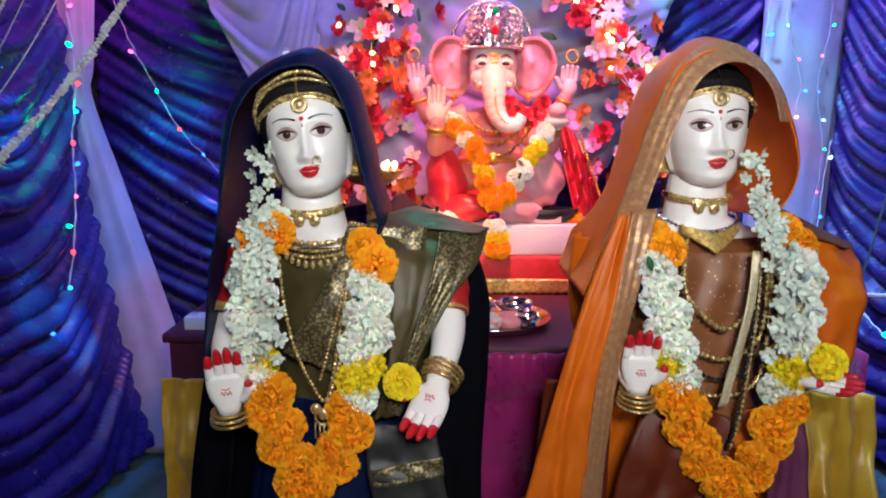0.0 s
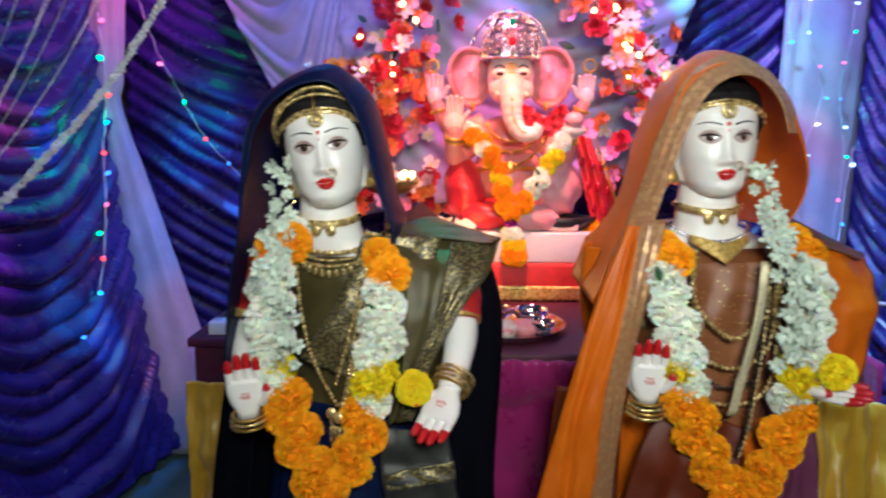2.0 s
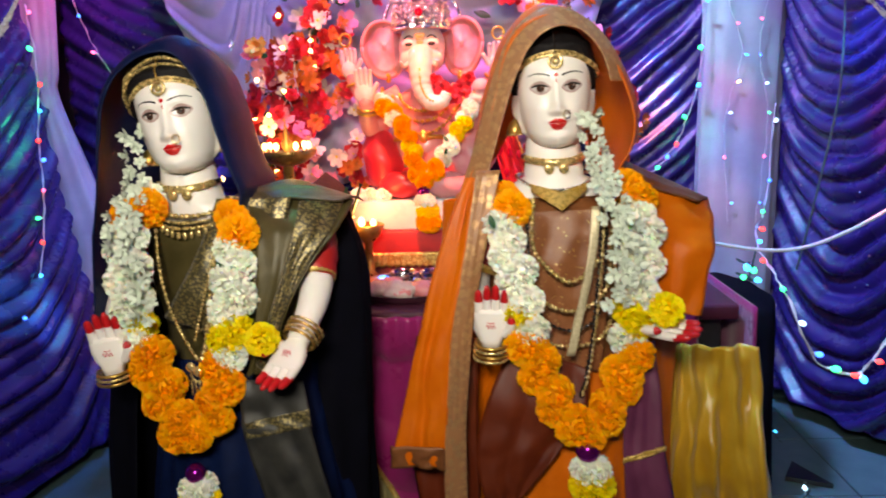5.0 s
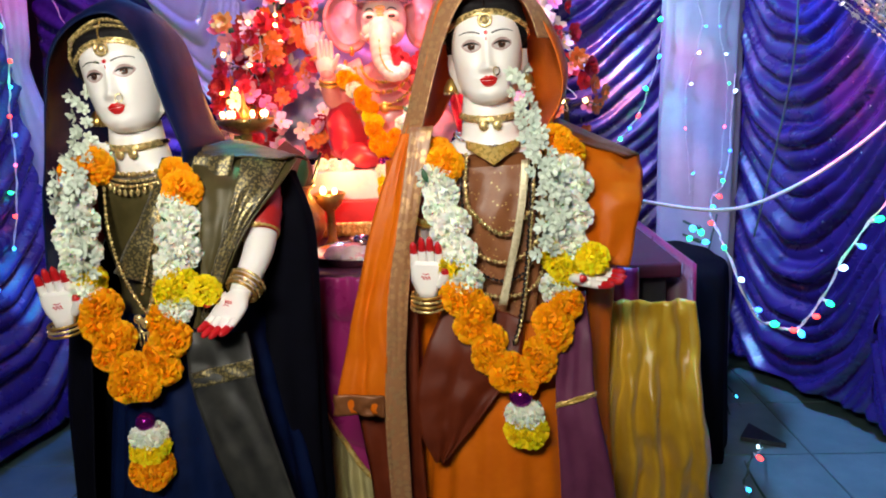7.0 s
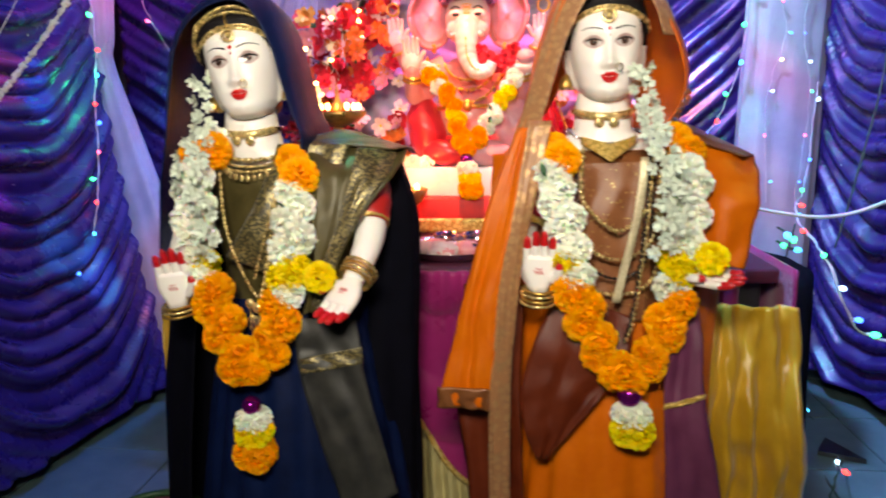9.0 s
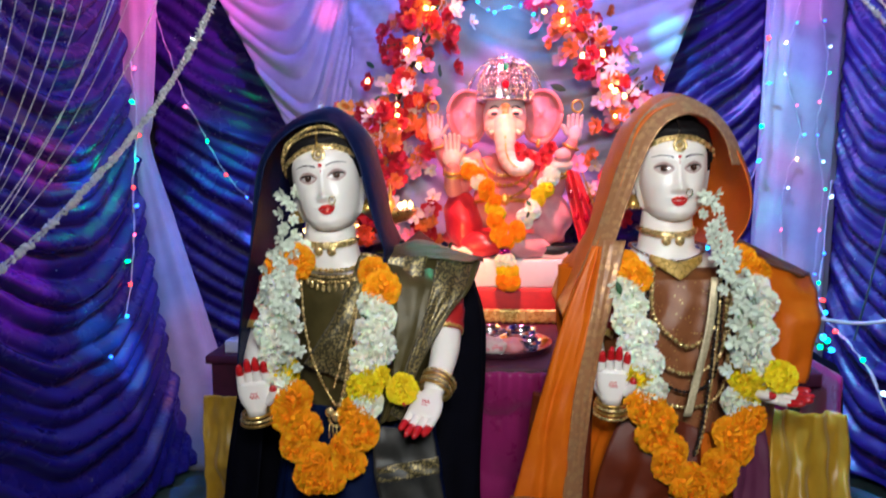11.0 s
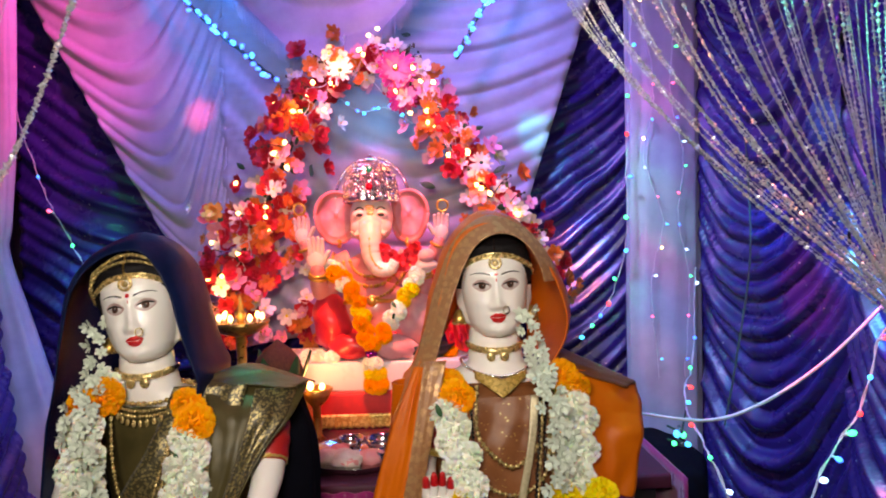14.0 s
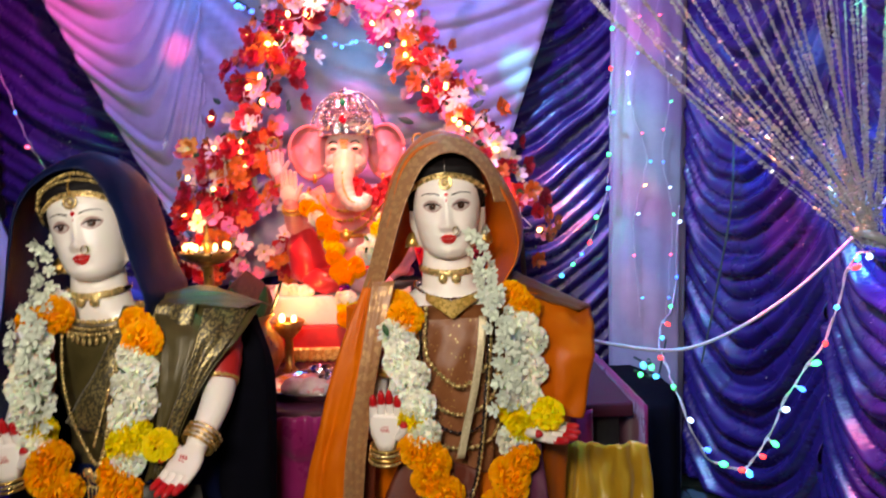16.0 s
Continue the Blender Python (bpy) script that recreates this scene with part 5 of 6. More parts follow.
def bangles(m, owner, n, r):
    w = m.translation
    ax = m.to_3x3() @ Vector((0, 0, 1))
    for k in range(n):
        b = thing("bangle", "gold bangle on the wrist of " + owner, "bangle", "bangles")
        bm = bmesh.new()
        ring(bm, w - ax * (0.008 + 0.007 * k), ax, r + 0.001 * k, 0.0024, 36, 8)
        if k % 2:
            for q in range(20):
                a = q * 0.314
                ball(bm, w - ax * (0.008 + 0.007 * k) + (m.to_3x3() @ Vector((math.cos(a), math.sin(a), 0))) * (r + 0.003), 0.0014, 6, 4)
        part("hoop", bm, "gold" if k % 2 else "brass", b)


bangles(aim((-0.292, 0.912, 0.598), (-0.06, -0.10, 1), (0.22, -1, 0.0)), "navy figure", 3, 0.024)
bangles(aim((-0.006, 0.908, 0.628), (-0.25, -0.55, -0.42), (-0.1, -0.55, 0.85)), "navy figure", 4, 0.025)
bangles(aim((0.282, 0.948, 0.618), (0.02, -0.12, 1), (-0.1, -1, 0.0)), "orange figure", 4, 0.024)
bangles(aim((0.508, 0.955, 0.638), (0.8, -0.55, -0.10), (0.0, -0.35, 0.9)), "orange figure", 3, 0.024)

# ---- the idol on its board ----
M["idol_skin"] = surface("painted_idol_skin", (0.62, 0.20, 0.20), (0.72, 0.30, 0.28), 0.35, 0, 20, 0.05, coat=0.25)
M["idol_pale"] = surface("pale_idol_paint", (0.72, 0.56, 0.5), (0.8, 0.66, 0.6), 0.35, 0, 20, 0.05, coat=0.25)
M["idol_red"] = surface("red_idol_paint", (0.5, 0.015, 0.03), (0.62, 0.03, 0.05), 0.35, 0, 20, 0.05, coat=0.3)
M["idol_cloth"] = surface("rosy_idol_cloth_paint", (0.62, 0.22, 0.28), (0.76, 0.42, 0.44), 0.4, 0, 20, 0.1, coat=0.2)
M["idol_gold"] = surface("gold_idol_paint", (0.6, 0.36, 0.06), (0.76, 0.5, 0.12), 0.3, 0.8, 60, 0.2)
M["food"] = surface("rice_sweets", (0.55, 0.45, 0.36), (0.72, 0.64, 0.55), 0.7, 0, 90, 0.8)
M["coconut"] = surface("brown_coconut_husk", (0.06, 0.022, 0.012), (0.12, 0.05, 0.025), 0.8, 0, 60, 0.9, stretch=(4, 4, 0.6))
M["bead_silver"] = surface("silver_tinsel_bead", (0.78, 0.82, 0.79), (0.93, 0.95, 0.94), 0.18, 0.28, 260, 0.5)
M["twig"] = surface("dark_twig", (0.03, 0.02, 0.012), (0.06, 0.04, 0.02), 0.8, 0, 80, 0.5)
PETAL = {
    "rose": surface("red_silk_petal", (0.42, 0.006, 0.02), (0.6, 0.02, 0.04), 0.55, 0, 60, 0.3, vary=0.25),
    "pinkp": surface("pink_silk_petal", (0.66, 0.22, 0.34), (0.78, 0.36, 0.46), 0.55, 0, 60, 0.3, vary=0.2),
    "cream": surface("cream_silk_petal", (0.7, 0.62, 0.55), (0.8, 0.74, 0.66), 0.55, 0, 60, 0.3, vary=0.12),
    "rust_p": surface("orange_silk_petal", (0.62, 0.14, 0.02), (0.72, 0.22, 0.04), 0.55, 0, 60, 0.3, vary=0.2),
    "hot": surface("magenta_silk_petal", (0.5, 0.02, 0.2), (0.64, 0.05, 0.3), 0.5, 0, 60, 0.3),
}
BULB_COL = {"red": (1.0, 0.04, 0.04), "green": (0.03, 1.0, 0.28), "blue": (0.04, 0.18, 1.0), "pink": (1.0, 0.10, 0.25), "warm": (1.0, 0.50, 0.14), "aqua": (0.04, 0.45, 1.0), "cool": (0.45, 0.7, 1.0)}
for k, c in BULB_COL.items():
    M["bulb_" + k] = glow("bulb_" + k, c, 5 if k != "warm" else 20)
M["ruby"] = surface("red_glass_stone", (0.4, 0.0, 0.02), (0.6, 0.01, 0.04), 0.1, 0.2, 60, 0.02, coat=0.8)
M["emerald"] = surface("green_glass_stone", (0.0, 0.3, 0.12), (0.02, 0.5, 0.2), 0.1, 0.2, 60, 0.02, coat=0.8)

FL = {
    "rose": [bloom("red_rose", [(7, 0.034, 0.026, 8, 0, 0.6), (6, 0.026, 0.022, 34, 0.002, 0.5), (5, 0.018, 0.016, 62, 0.003, 0.2)], PETAL["rose"], seed=k) for k in (31, 32)],
    "pinkp": [bloom("pink_blossom", [(5, 0.033, 0.026, 14, 0, 0.5), (5, 0.014, 0.010, 60, 0.002, 0)], PETAL["pinkp"], eye=(0.004, 0.006, "yellow"), seed=k) for k in (33, 34)],
    "cream": [bloom("cream_blossom", [(6, 0.032, 0.022, 16, 0, 0.4), (5, 0.018, 0.012, 50, 0.002, 0.2)], PETAL["cream"], eye=(0.005, 0.006, "yellow"), seed=k) for k in (35, 36)],
    "rust_p": [bloom("orange_blossom", [(8, 0.030, 0.018, 10, 0, 0.4), (7, 0.022, 0.014, 40, 0.002, 0.3)], PETAL["rust_p"], seed=k) for k in (37, 38)],
    "gerbera": [bloom("gerbera", [(22, 0.060, 0.015, 6, 0, 0.15), (18, 0.046, 0.012, 18, 0.003, 0.1)], PETAL["hot"], eye=(0.011, 0.006, "dark_bead"), seed=39)],
    "daisy": [bloom("daisy", [(13, 0.044, 0.013, 8, 0, 0.3), (11, 0.034, 0.011, 24, 0.003, 0.2)], PETAL["cream"], eye=(0.009, 0.005, "leaf"), seed=40)],
}
BLOOMS.update(FL)

GX, GY, GZ = 0.124, 1.83, TZ + 0.172
bm = bmesh.new()


def lump(at, r, squash, slot, turn=None):
    f0 = len(bm.faces)
    vs = ball(bm, Vector((0, 0, 0)), r, 22, 16, squash)
    bmesh.ops.transform(bm, matrix=Matrix.Translation(Vector((GX, GY, GZ)) + Vector(at)) @ (Euler([radians(a) for a in turn]).to_matrix().to_4x4() if turn else Matrix.Identity(4)), verts=vs)
    tinted(bm, f0, slot)


def limb(pts, r, slot, n=14):
    f0 = len(bm.faces)
    p = smooth_path([Vector((GX, GY, GZ)) + Vector(q) for q in pts], 18)
    rr = [r[0] + (r[1] - r[0]) * k / 18 for k in range(19)]
    tube(bm, p, rr, n)
    ball(bm, p[-1], rr[-1], n, 8)
    tinted(bm, f0, slot)


def folds_on(at, r, squash, slot, n, deep, turn=None, phase=0.0):
    """A rounded limb wrapped in cloth, with carved folds running round it."""
    f0 = len(bm.faces)
    vs = ball(bm, Vector((0, 0, 0)), r, 30, 24, squash)
    for v in vs:
        k = math.sin((v.co.z / r + 0.6 * v.co.x / r) * n + phase)
        v.co *= 1 + deep * k
    bmesh.ops.transform(bm, matrix=Matrix.Translation(Vector((GX, GY, GZ)) + Vector(at)) @ (Euler([radians(a) for a in turn]).to_matrix().to_4x4() if turn else Matrix.Identity(4)), verts=vs)
    tinted(bm, f0, slot)


def fingers(at, way, slot, s):
    """Four fingers and a thumb on a palm."""
    for k in range(4):
        x = (k - 1.5) * 0.0105
        limb([(at[0] + x, at[1], at[2]), (at[0] + x * 1.1, at[1] - 0.004, at[2] + 0.03 * way), (at[0] + x * 1.15, at[1] - 0.008, at[2] + (0.044 - 0.004 * abs(k - 1.5)) * way)], (0.0062, 0.0048), slot, 8)
    limb([(at[0] - s * 0.02, at[1], at[2] - 0.016), (at[0] - s * 0.034, at[1] - 0.008, at[2] + 0.006)], (0.0075, 0.0055), slot, 8)


def ear(s):
    """A broad fan-shaped ear with a rolled, wavy rim."""
    f0 = len(bm.faces)

    def f(u, v):
        a = 2 * math.pi * u
        rx, rz = 0.052 * (1 + 0.05 * math.sin(3 * a + 1)), 0.066 * (1 + 0.04 * math.cos(2 * a))
        p = Vector((s * (0.103 + rx * v * math.cos(a)), 0.016 - 0.030 * v * v * math.cos(a) + 0.010 * math.sin(math.pi * v) + 0.004 * math.sin(5 * a) * v, 0.374 + rz * v * math.sin(a) - 0.012 * v * max(-math.sin(a), 0)))
        return Vector((GX, GY, GZ)) + p

    grid(bm, 36, 10, f, True)
    tinted(bm, f0, 0)
    f0 = len(bm.faces)
    grid(bm, 36, 6, lambda u, v: f(u, 0.12 + 0.66 * v) + Vector((0, -0.004, 0)), True)
    tinted(bm, f0, 3)
    f0 = len(bm.faces)
    tube(bm, [f(k / 40, 1.0) for k in range(41)], 0.0055, 8)
    tinted(bm, f0, 0)
    f0 = len(bm.faces)
    ball(bm, f(0.73, 1.02), 0.010, 10, 8, (0.8, 0.8, 1.3))
    tinted(bm, f0, 4)


folds_on((0, 0.02, 0.045), 0.1, (1.75, 1.1, 0.45), 2, 9, 0.03)
lump((0, 0.0, 0.12), 0.1, (0.96, 0.84, 0.92), 0)
lump((0, 0.015, 0.215), 0.1, (0.88, 0.62, 0.62), 0)
folds_on((-0.112, -0.045, 0.088), 0.066, (0.78, 0.9, 1.35), 2, 6, 0.035, (0, -14, 0))
folds_on((0.118, -0.055, 0.10), 0.066, (1.0, 0.95, 1.1), 3, 8, 0.05, (0, 26, 0), 1.0)
folds_on((0.045, -0.115, 0.035), 0.044, (1.8, 0.7, 0.75), 3, 7, 0.05, (0, 8, 0))
folds_on((-0.055, -0.10, 0.035), 0.042, (1.5, 0.8, 0.8), 2, 6, 0.04)
# the shawl end with large oval stones
f0 = len(bm.faces)
grid(bm, 20, 26, lambda u, v: Vector((GX + 0.150 + 0.055 * v + (0.05 + 0.035 * v) * u, GY - 0.075 - 0.012 * math.sin(u * 12 + v * 2) - 0.02 * v, GZ + 0.235 - 0.215 * v - 0.015 * u)))
tinted(bm, f0, 2)
f0 = len(bm.faces)
for j in range(3):
    for i in range(3):
        ball(bm, Vector((GX + 0.178 + 0.016 * j + 0.024 * i, GY - 0.098 - 0.006 * j, GZ + 0.165 - 0.055 * j - 0.006 * i)), 0.0085, 10, 8, (0.9, 0.35, 1.4))
tinted(bm, f0, 5)
f0 = len(bm.faces)
beads(bm, [Vector((GX + 0.203 + 0.085 * k / 30, GY - 0.105, GZ + 0.225 - 0.215 * k / 30)) for k in range(31)], 0.004, 0.008)
tinted(bm, f0, 4)
lump((0, -0.012, 0.368), 0.062, (0.98, 0.92, 1.08), 1)
lump((0, -0.035, 0.338), 0.050, (1.15, 0.85, 0.80), 1)
for s in (-1, 1):
    lump((s * 0.028, -0.058, 0.372), 0.017, (1.25, 0.55, 0.75), 1)
    ear(s)
    f0 = len(bm.faces)
    ball(bm, Vector((GX + s * 0.029, GY - 0.0665, GZ + 0.371)), 0.0075, 12, 8, (1.35, 0.4, 0.65))
    tube(bm, [Vector((GX + s * (0.017 + 0.024 * k / 8), GY - 0.066 + 0.006 * (k / 8) ** 2, GZ + 0.385 + 0.006 * math.sin(math.pi * k / 8))) for k in range(9)], 0.0016, 6)
    tinted(bm, f0, 6)
    limb([(s * 0.032, -0.07, 0.325), (s * 0.042, -0.10, 0.318), (s * 0.046, -0.118, 0.326)], (0.0075, 0.0035), 1, 8)
    limb([(s * 0.07, 0.02, 0.25), (s * 0.145, 0.0, 0.235), (s * 0.188, -0.02, 0.30)], (0.032, 0.016), 0)
    lump((s * 0.193, -0.022, 0.322), 0.021, (0.95, 0.6, 1.15), 1)
    fingers((s * 0.193, -0.024, 0.335), 0.8, 1, s)
    limb([(s * 0.075, -0.01, 0.235), (s * 0.135, -0.06, 0.175), (s * 0.140, -0.11, 0.235)], (0.034, 0.019), 0)
    f0 = len(bm.faces)
    for c, ax, big in (((s * 0.139, -0.095, 0.215), (0.1, -0.4, 1), 0.025), ((s * 0.1395, -0.10, 0.224), (0.1, -0.4, 1), 0.023), ((s * 0.183, -0.016, 0.288), (s * 0.4, -0.2, 1), 0.021), ((s * 0.105, -0.03, 0.215), (s * 1.0, -0.7, -0.7), 0.032), ((s * 0.11, 0.01, 0.243), (s * 1, 0, -0.1), 0.031)):
        ring(bm, Vector((GX, GY, GZ)) + Vector(c), ax, big, 0.0042, 24, 6)
    ring(bm, Vector((GX + s * 0.198, GY - 0.03, GZ + 0.392)), (0, -1, 0), 0.015, 0.003, 20, 6)
    tinted(bm, f0, 4)
lump((-0.141, -0.113, 0.258), 0.025, (1.05, 0.5, 1.1), 1)
fingers((-0.141, -0.116, 0.272), 1.0, 1, -1)
lump((0.150, -0.118, 0.238), 0.026, (1.15, 0.9, 0.6), 1)
lump((0.150, -0.128, 0.262), 0.020, (1.1, 1.0, 0.95), 3)
# trunk with wrinkles, curled to one side
f0 = len(bm.faces)
tp = smooth_path([Vector((GX, GY, GZ)) + Vector(q) for q in ((0, -0.055, 0.345), (0.0, -0.090, 0.305), (0.004, -0.104, 0.262), (0.024, -0.114, 0.232), (0.055, -0.122, 0.232), (0.066, -0.126, 0.252))], 60)
tube(bm, tp, [(0.035 - 0.022 * (k / 60) ** 0.8) * (1 + 0.03 * math.sin(k * 1.3)) for k in range(61)], 18)
tinted(bm, f0, 1)
f0 = len(bm.faces)
for wide, low, r in ((0.060, 0.05, 0.0048), (0.078, 0.075, 0.0052), (0.092, 0.105, 0.0044)):
    beads(bm, [Vector((GX + wide * math.sin(a), GY - 0.052 - 0.048 * math.cos(a), GZ + 0.262 - low * math.cos(a))) for a in [-1.45 + 2.9 * k / 60 for k in range(61)]], r, r * 1.9)
ball(bm, Vector((GX, GY - 0.098, GZ + 0.150)), 0.013, 12, 8, (1, 0.5, 1.2))
beads(bm, [tp[k] + Vector((0, -0.030 + 0.012 * k / 40, 0.004)) for k in range(2, 40)], 0.0034, 0.007)
ring(bm, Vector((GX, GY + 0.0, GZ + 0.135)), (0, 0.15, 1), 0.096, 0.006, 40, 6)
for k in range(3):
    ring(bm, Vector((GX, GY - 0.071, GZ + 0.392 - 0.009 * k)), (0, -1, 0.3), 0.012 - 0.002 * k, 0.0014, 16, 5, 0.3)
tinted(bm, f0, 4)
bmesh.ops.transform(bm, matrix=Matrix.Translation((0, 0, GZ)) @ Matrix.Diagonal((1, 1, 1.045, 1)) @ Matrix.Translation((0, 0, -GZ)), verts=bm.verts)
single("idol_statue", bm, ["idol_skin", "idol_pale", "idol_red", "idol_cloth", "idol_gold", "ruby", "brow"], "seated elephant-headed painted idol on the white board", "statue")

red_string = thing("flower_garland", "dark red flower string over the idol's shoulder", "garland", "flower garlands")
for k in range(9):
    a = k / 8
    place_bloom(red_string, "rose", Vector((GX + 0.035 + 0.085 * a, GY - 0.098 - 0.015 * math.sin(math.pi * a), GZ + 0.285 - 0.03 * math.sin(math.pi * a) + 0.008 * (-1) ** k)), (rng.uniform(-0.4, 0.4), -1, 0.3), 0.62)
crown = thing("silver_headdress", "tall silver filigree crown set with stones on the idol", "headdress")
cc = Vector((GX, GY - 0.012, GZ + 0.424))


def cap_radius(v):
    return 0.074 * math.sqrt(max(1 - (0.93 * v) ** 2.4, 0.0))


bm = bmesh.new()
grid(bm, 60, 18, lambda u, v: cc + Vector((cap_radius(v) * (1 + 0.04 * math.sin(u * 75.4)) * math.cos(u * 6.28319), 0.86 * cap_radius(v) * (1 + 0.04 * math.sin(u * 75.4)) * math.sin(u * 6.28319), 0.118 * v)), True)
part("cap", bm, "silver", crown, thick=0.002)
for k in range(9):
    v = 0.03 + k * 0.115
    r = cap_radius(v) + 0.003
    bm = bmesh.new()
    beads(bm, [cc + Vector((r * math.cos(a), r * 0.86 * math.sin(a), 0.118 * v)) for a in [q * 0.1 for q in range(64)]], 0.0050 if k % 2 else 0.0034, 0.011 if k % 2 else 0.008)
    part("beading", bm, "silver", crown)
for k in range(7):
    a = -1.57 + (k - 3) * 0.36
    bm = bmesh.new()
    c = cc + Vector((0.077 * math.cos(a), 0.066 * math.sin(a), 0.040))
    ring(bm, c, (math.cos(a), math.sin(a), 0.2), 0.0105, 0.0022, 20, 6, 1.5)
    ball(bm, c, 0.0045, 8, 6)
    part("filigree", bm, "silver", crown)
bm = bmesh.new()
ball(bm, cc + Vector((0, 0, 0.120)), 0.010, 10, 8, (1, 1, 1.4))
part("finial", bm, "silver", crown)
for z, m_, y in ((0.040, "ruby", -0.068), (0.088, "emerald", -0.054)):
    bm = bmesh.new()
    ball(bm, cc + Vector((0, y, z)), 0.009, 12, 8, (1, 0.5, 1.1))
    part("stone", bm, m_, crown)
halo = thing("silver_hoop", "thin silver arch behind the idol's crown", "halo")
bm = bmesh.new()
tube(bm, [Vector((GX + 0.105 * math.cos(a), GY + 0.035, GZ + 0.43 + 0.122 * math.sin(a))) for a in [math.pi * k / 30 for k in range(31)]], 0.005, 8)
part("hoop", bm, "silver", halo)
bm = bmesh.new()
beads(bm, [Vector((GX + 0.105 * math.cos(a), GY + 0.028, GZ + 0.43 + 0.122 * math.sin(a))) for a in [math.pi * k / 60 for k in range(61)]], 0.005, 0.011)
part("beading", bm, "silver", halo)
garland("marigold garland hung round the seated idol", [
    ([(0.020, 1.735, 0.995), (0.045, 1.705, 0.968), (0.078, 1.69, 0.925), (0.098, 1.685, 0.872), (0.112, 1.682, 0.812), (0.122, 1.68, 0.79)], [(0.10, "white"), (0.24, "orange"), (0.34, "white"), (0.6, "orange"), (0.7, "yellow"), (1, "orange")]),
    ([(0.262, 1.735, 0.990), (0.248, 1.705, 0.965), (0.210, 1.69, 0.905), (0.175, 1.685, 0.845), (0.142, 1.68, 0.795)], [(0.35, "white"), (0.5, "yellow"), (0.8, "white"), (1, "orange")])],
    pendant=[("ball", (0.124, 1.672, 0.768), 0.016), ("white", (0.128, 1.67, 0.742), 0.7), ("yellow", (0.134, 1.668, 0.716), 0.75), ("orange", (0.136, 1.668, 0.686), 0.85)], size=0.74, step=0.017)
for x, y, k in ((-0.02, 1.72, "white"), (0.018, 1.71, "white"), (-0.05, 1.73, "white"), (0.33, 1.74, "orange")):
    f = thing("loose_flower", "loose white flower lying on the white board", "flower", "loose flowers on the board")
    place_bloom(f, k, Vector((x, y, GZ + 0.012)), (rng.uniform(-0.3, 0.3), -0.7, 0.7), 0.75, "bloom")
t = thing("serving_dish", "dark oval dish holding a pale pink sweet block", "dish")
bm = bmesh.new()
loft(bm, [ellipse((0.255, 1.745, GZ + z), rx, ry, 32) for z, rx, ry in ((0.001, 0.055, 0.03), (0.012, 0.075, 0.042), (0.034, 0.09, 0.05), (0.036, 0.086, 0.046), (0.014, 0.068, 0.036))])
part("dish", bm, "black_plastic", t)
bm = bmesh.new()
box(bm, 0.215, 0.295, 1.705, 1.745, GZ + 0.001, GZ + 0.028, 0.006)
single("sweet_block", bm, "idol_pale", "pale speckled sweet block beside the dish", "food")

# ---- flower arch ----
ARCH = smooth_path([(-0.335, 1.93, 0.80), (-0.30, 1.94, 0.97), (-0.212, 1.96, 1.16), (-0.138, 1.98, 1.34), (-0.065, 1.99, 1.49), (0.05, 2.0, 1.585), (0.19, 2.0, 1.572), (0.30, 1.99, 1.47), (0.375, 1.98, 1.34), (0.46, 1.96, 1.19), (0.555, 1.94, 1.04), (0.62, 1.93, 0.88)], 200)
arch = thing("flower_arch", "arch of red pink and cream artificial flowers with lights", "arch")
bm = bmesh.new()
tube(bm, [Vector((-0.36, 1.97, TZ))] + [p + Vector((0, 0.03, 0)) for p in ARCH[::6]] + [Vector((0.64, 1.97, TZ))], 0.008, 8)
part("hoop", bm, "twig", arch, "wire hoop behind the flowers")
rng.seed(11)
for k in range(400):
    i = int(k / 400 * 200)
    p = ARCH[i]
    s = i / 200
    low = min(s, 1 - s)
    o = Vector((rng.gauss(0, 0.042 + 0.02 * (0.5 - low)), rng.uniform(-0.07, 0.02), rng.gauss(0, 0.036)))
    r = rng.random()
    if 0.40 < s < 0.62:
        kind = "cream" if r < 0.34 else "rust_p" if r < 0.62 else "pinkp" if r < 0.85 else "rose"
    elif s <= 0.4:
        kind = "rose" if r < 0.42 else "pinkp" if r < 0.60 else "cream" if r < 0.72 else "rust_p"
    else:
        kind = "rose" if r < 0.34 else "pinkp" if r < 0.56 else "cream" if r < 0.72 else "rust_p"
    place_bloom(arch, kind, p + o, (o.x * 12 + rng.uniform(-0.5, 0.5), -1, rng.uniform(-0.3, 0.6)), rng.uniform(0.6, 1.1))
for k in range(96):
    left = k % 3 > 0
    at = Vector((rng.uniform(-0.37, -0.08), rng.uniform(1.90, 2.0), rng.uniform(0.76, 1.16))) if left else Vector((rng.uniform(0.34, 0.62), rng.uniform(1.90, 2.0), rng.uniform(0.80, 1.18)))
    place_bloom(arch, rng.choice(("rose", "pinkp", "cream", "rose", "rust_p")), at, (rng.uniform(-0.6, 0.6), -1, rng.uniform(-0.3, 0.6)), rng.uniform(0.6, 1.1))
place_bloom(arch, "gerbera", Vector((0.198, 1.93, 1.565)), (0.1, -1, 0.05), 1.0)
place_bloom(arch, "gerbera", Vector((0.215, 1.95, 1.485)), (0.2, -1, -0.3), 0.8)
place_bloom(arch, "daisy", Vector((-0.252, 1.90, 1.14)), (-0.1, -1, 0.1), 1.0)
place_bloom(arch, "daisy", Vector((0.035, 1.93, 1.562)), (0.0, -1, 0.2), 1.0)
place_bloom(arch, "daisy", Vector((0.44, 1.91, 1.28)), (0.2, -1, 0.1), 0.8)
place_bloom(arch, "rose", Vector((-0.09, 1.95, 1.63)), (-0.2, -1, 0.3), 1.0)
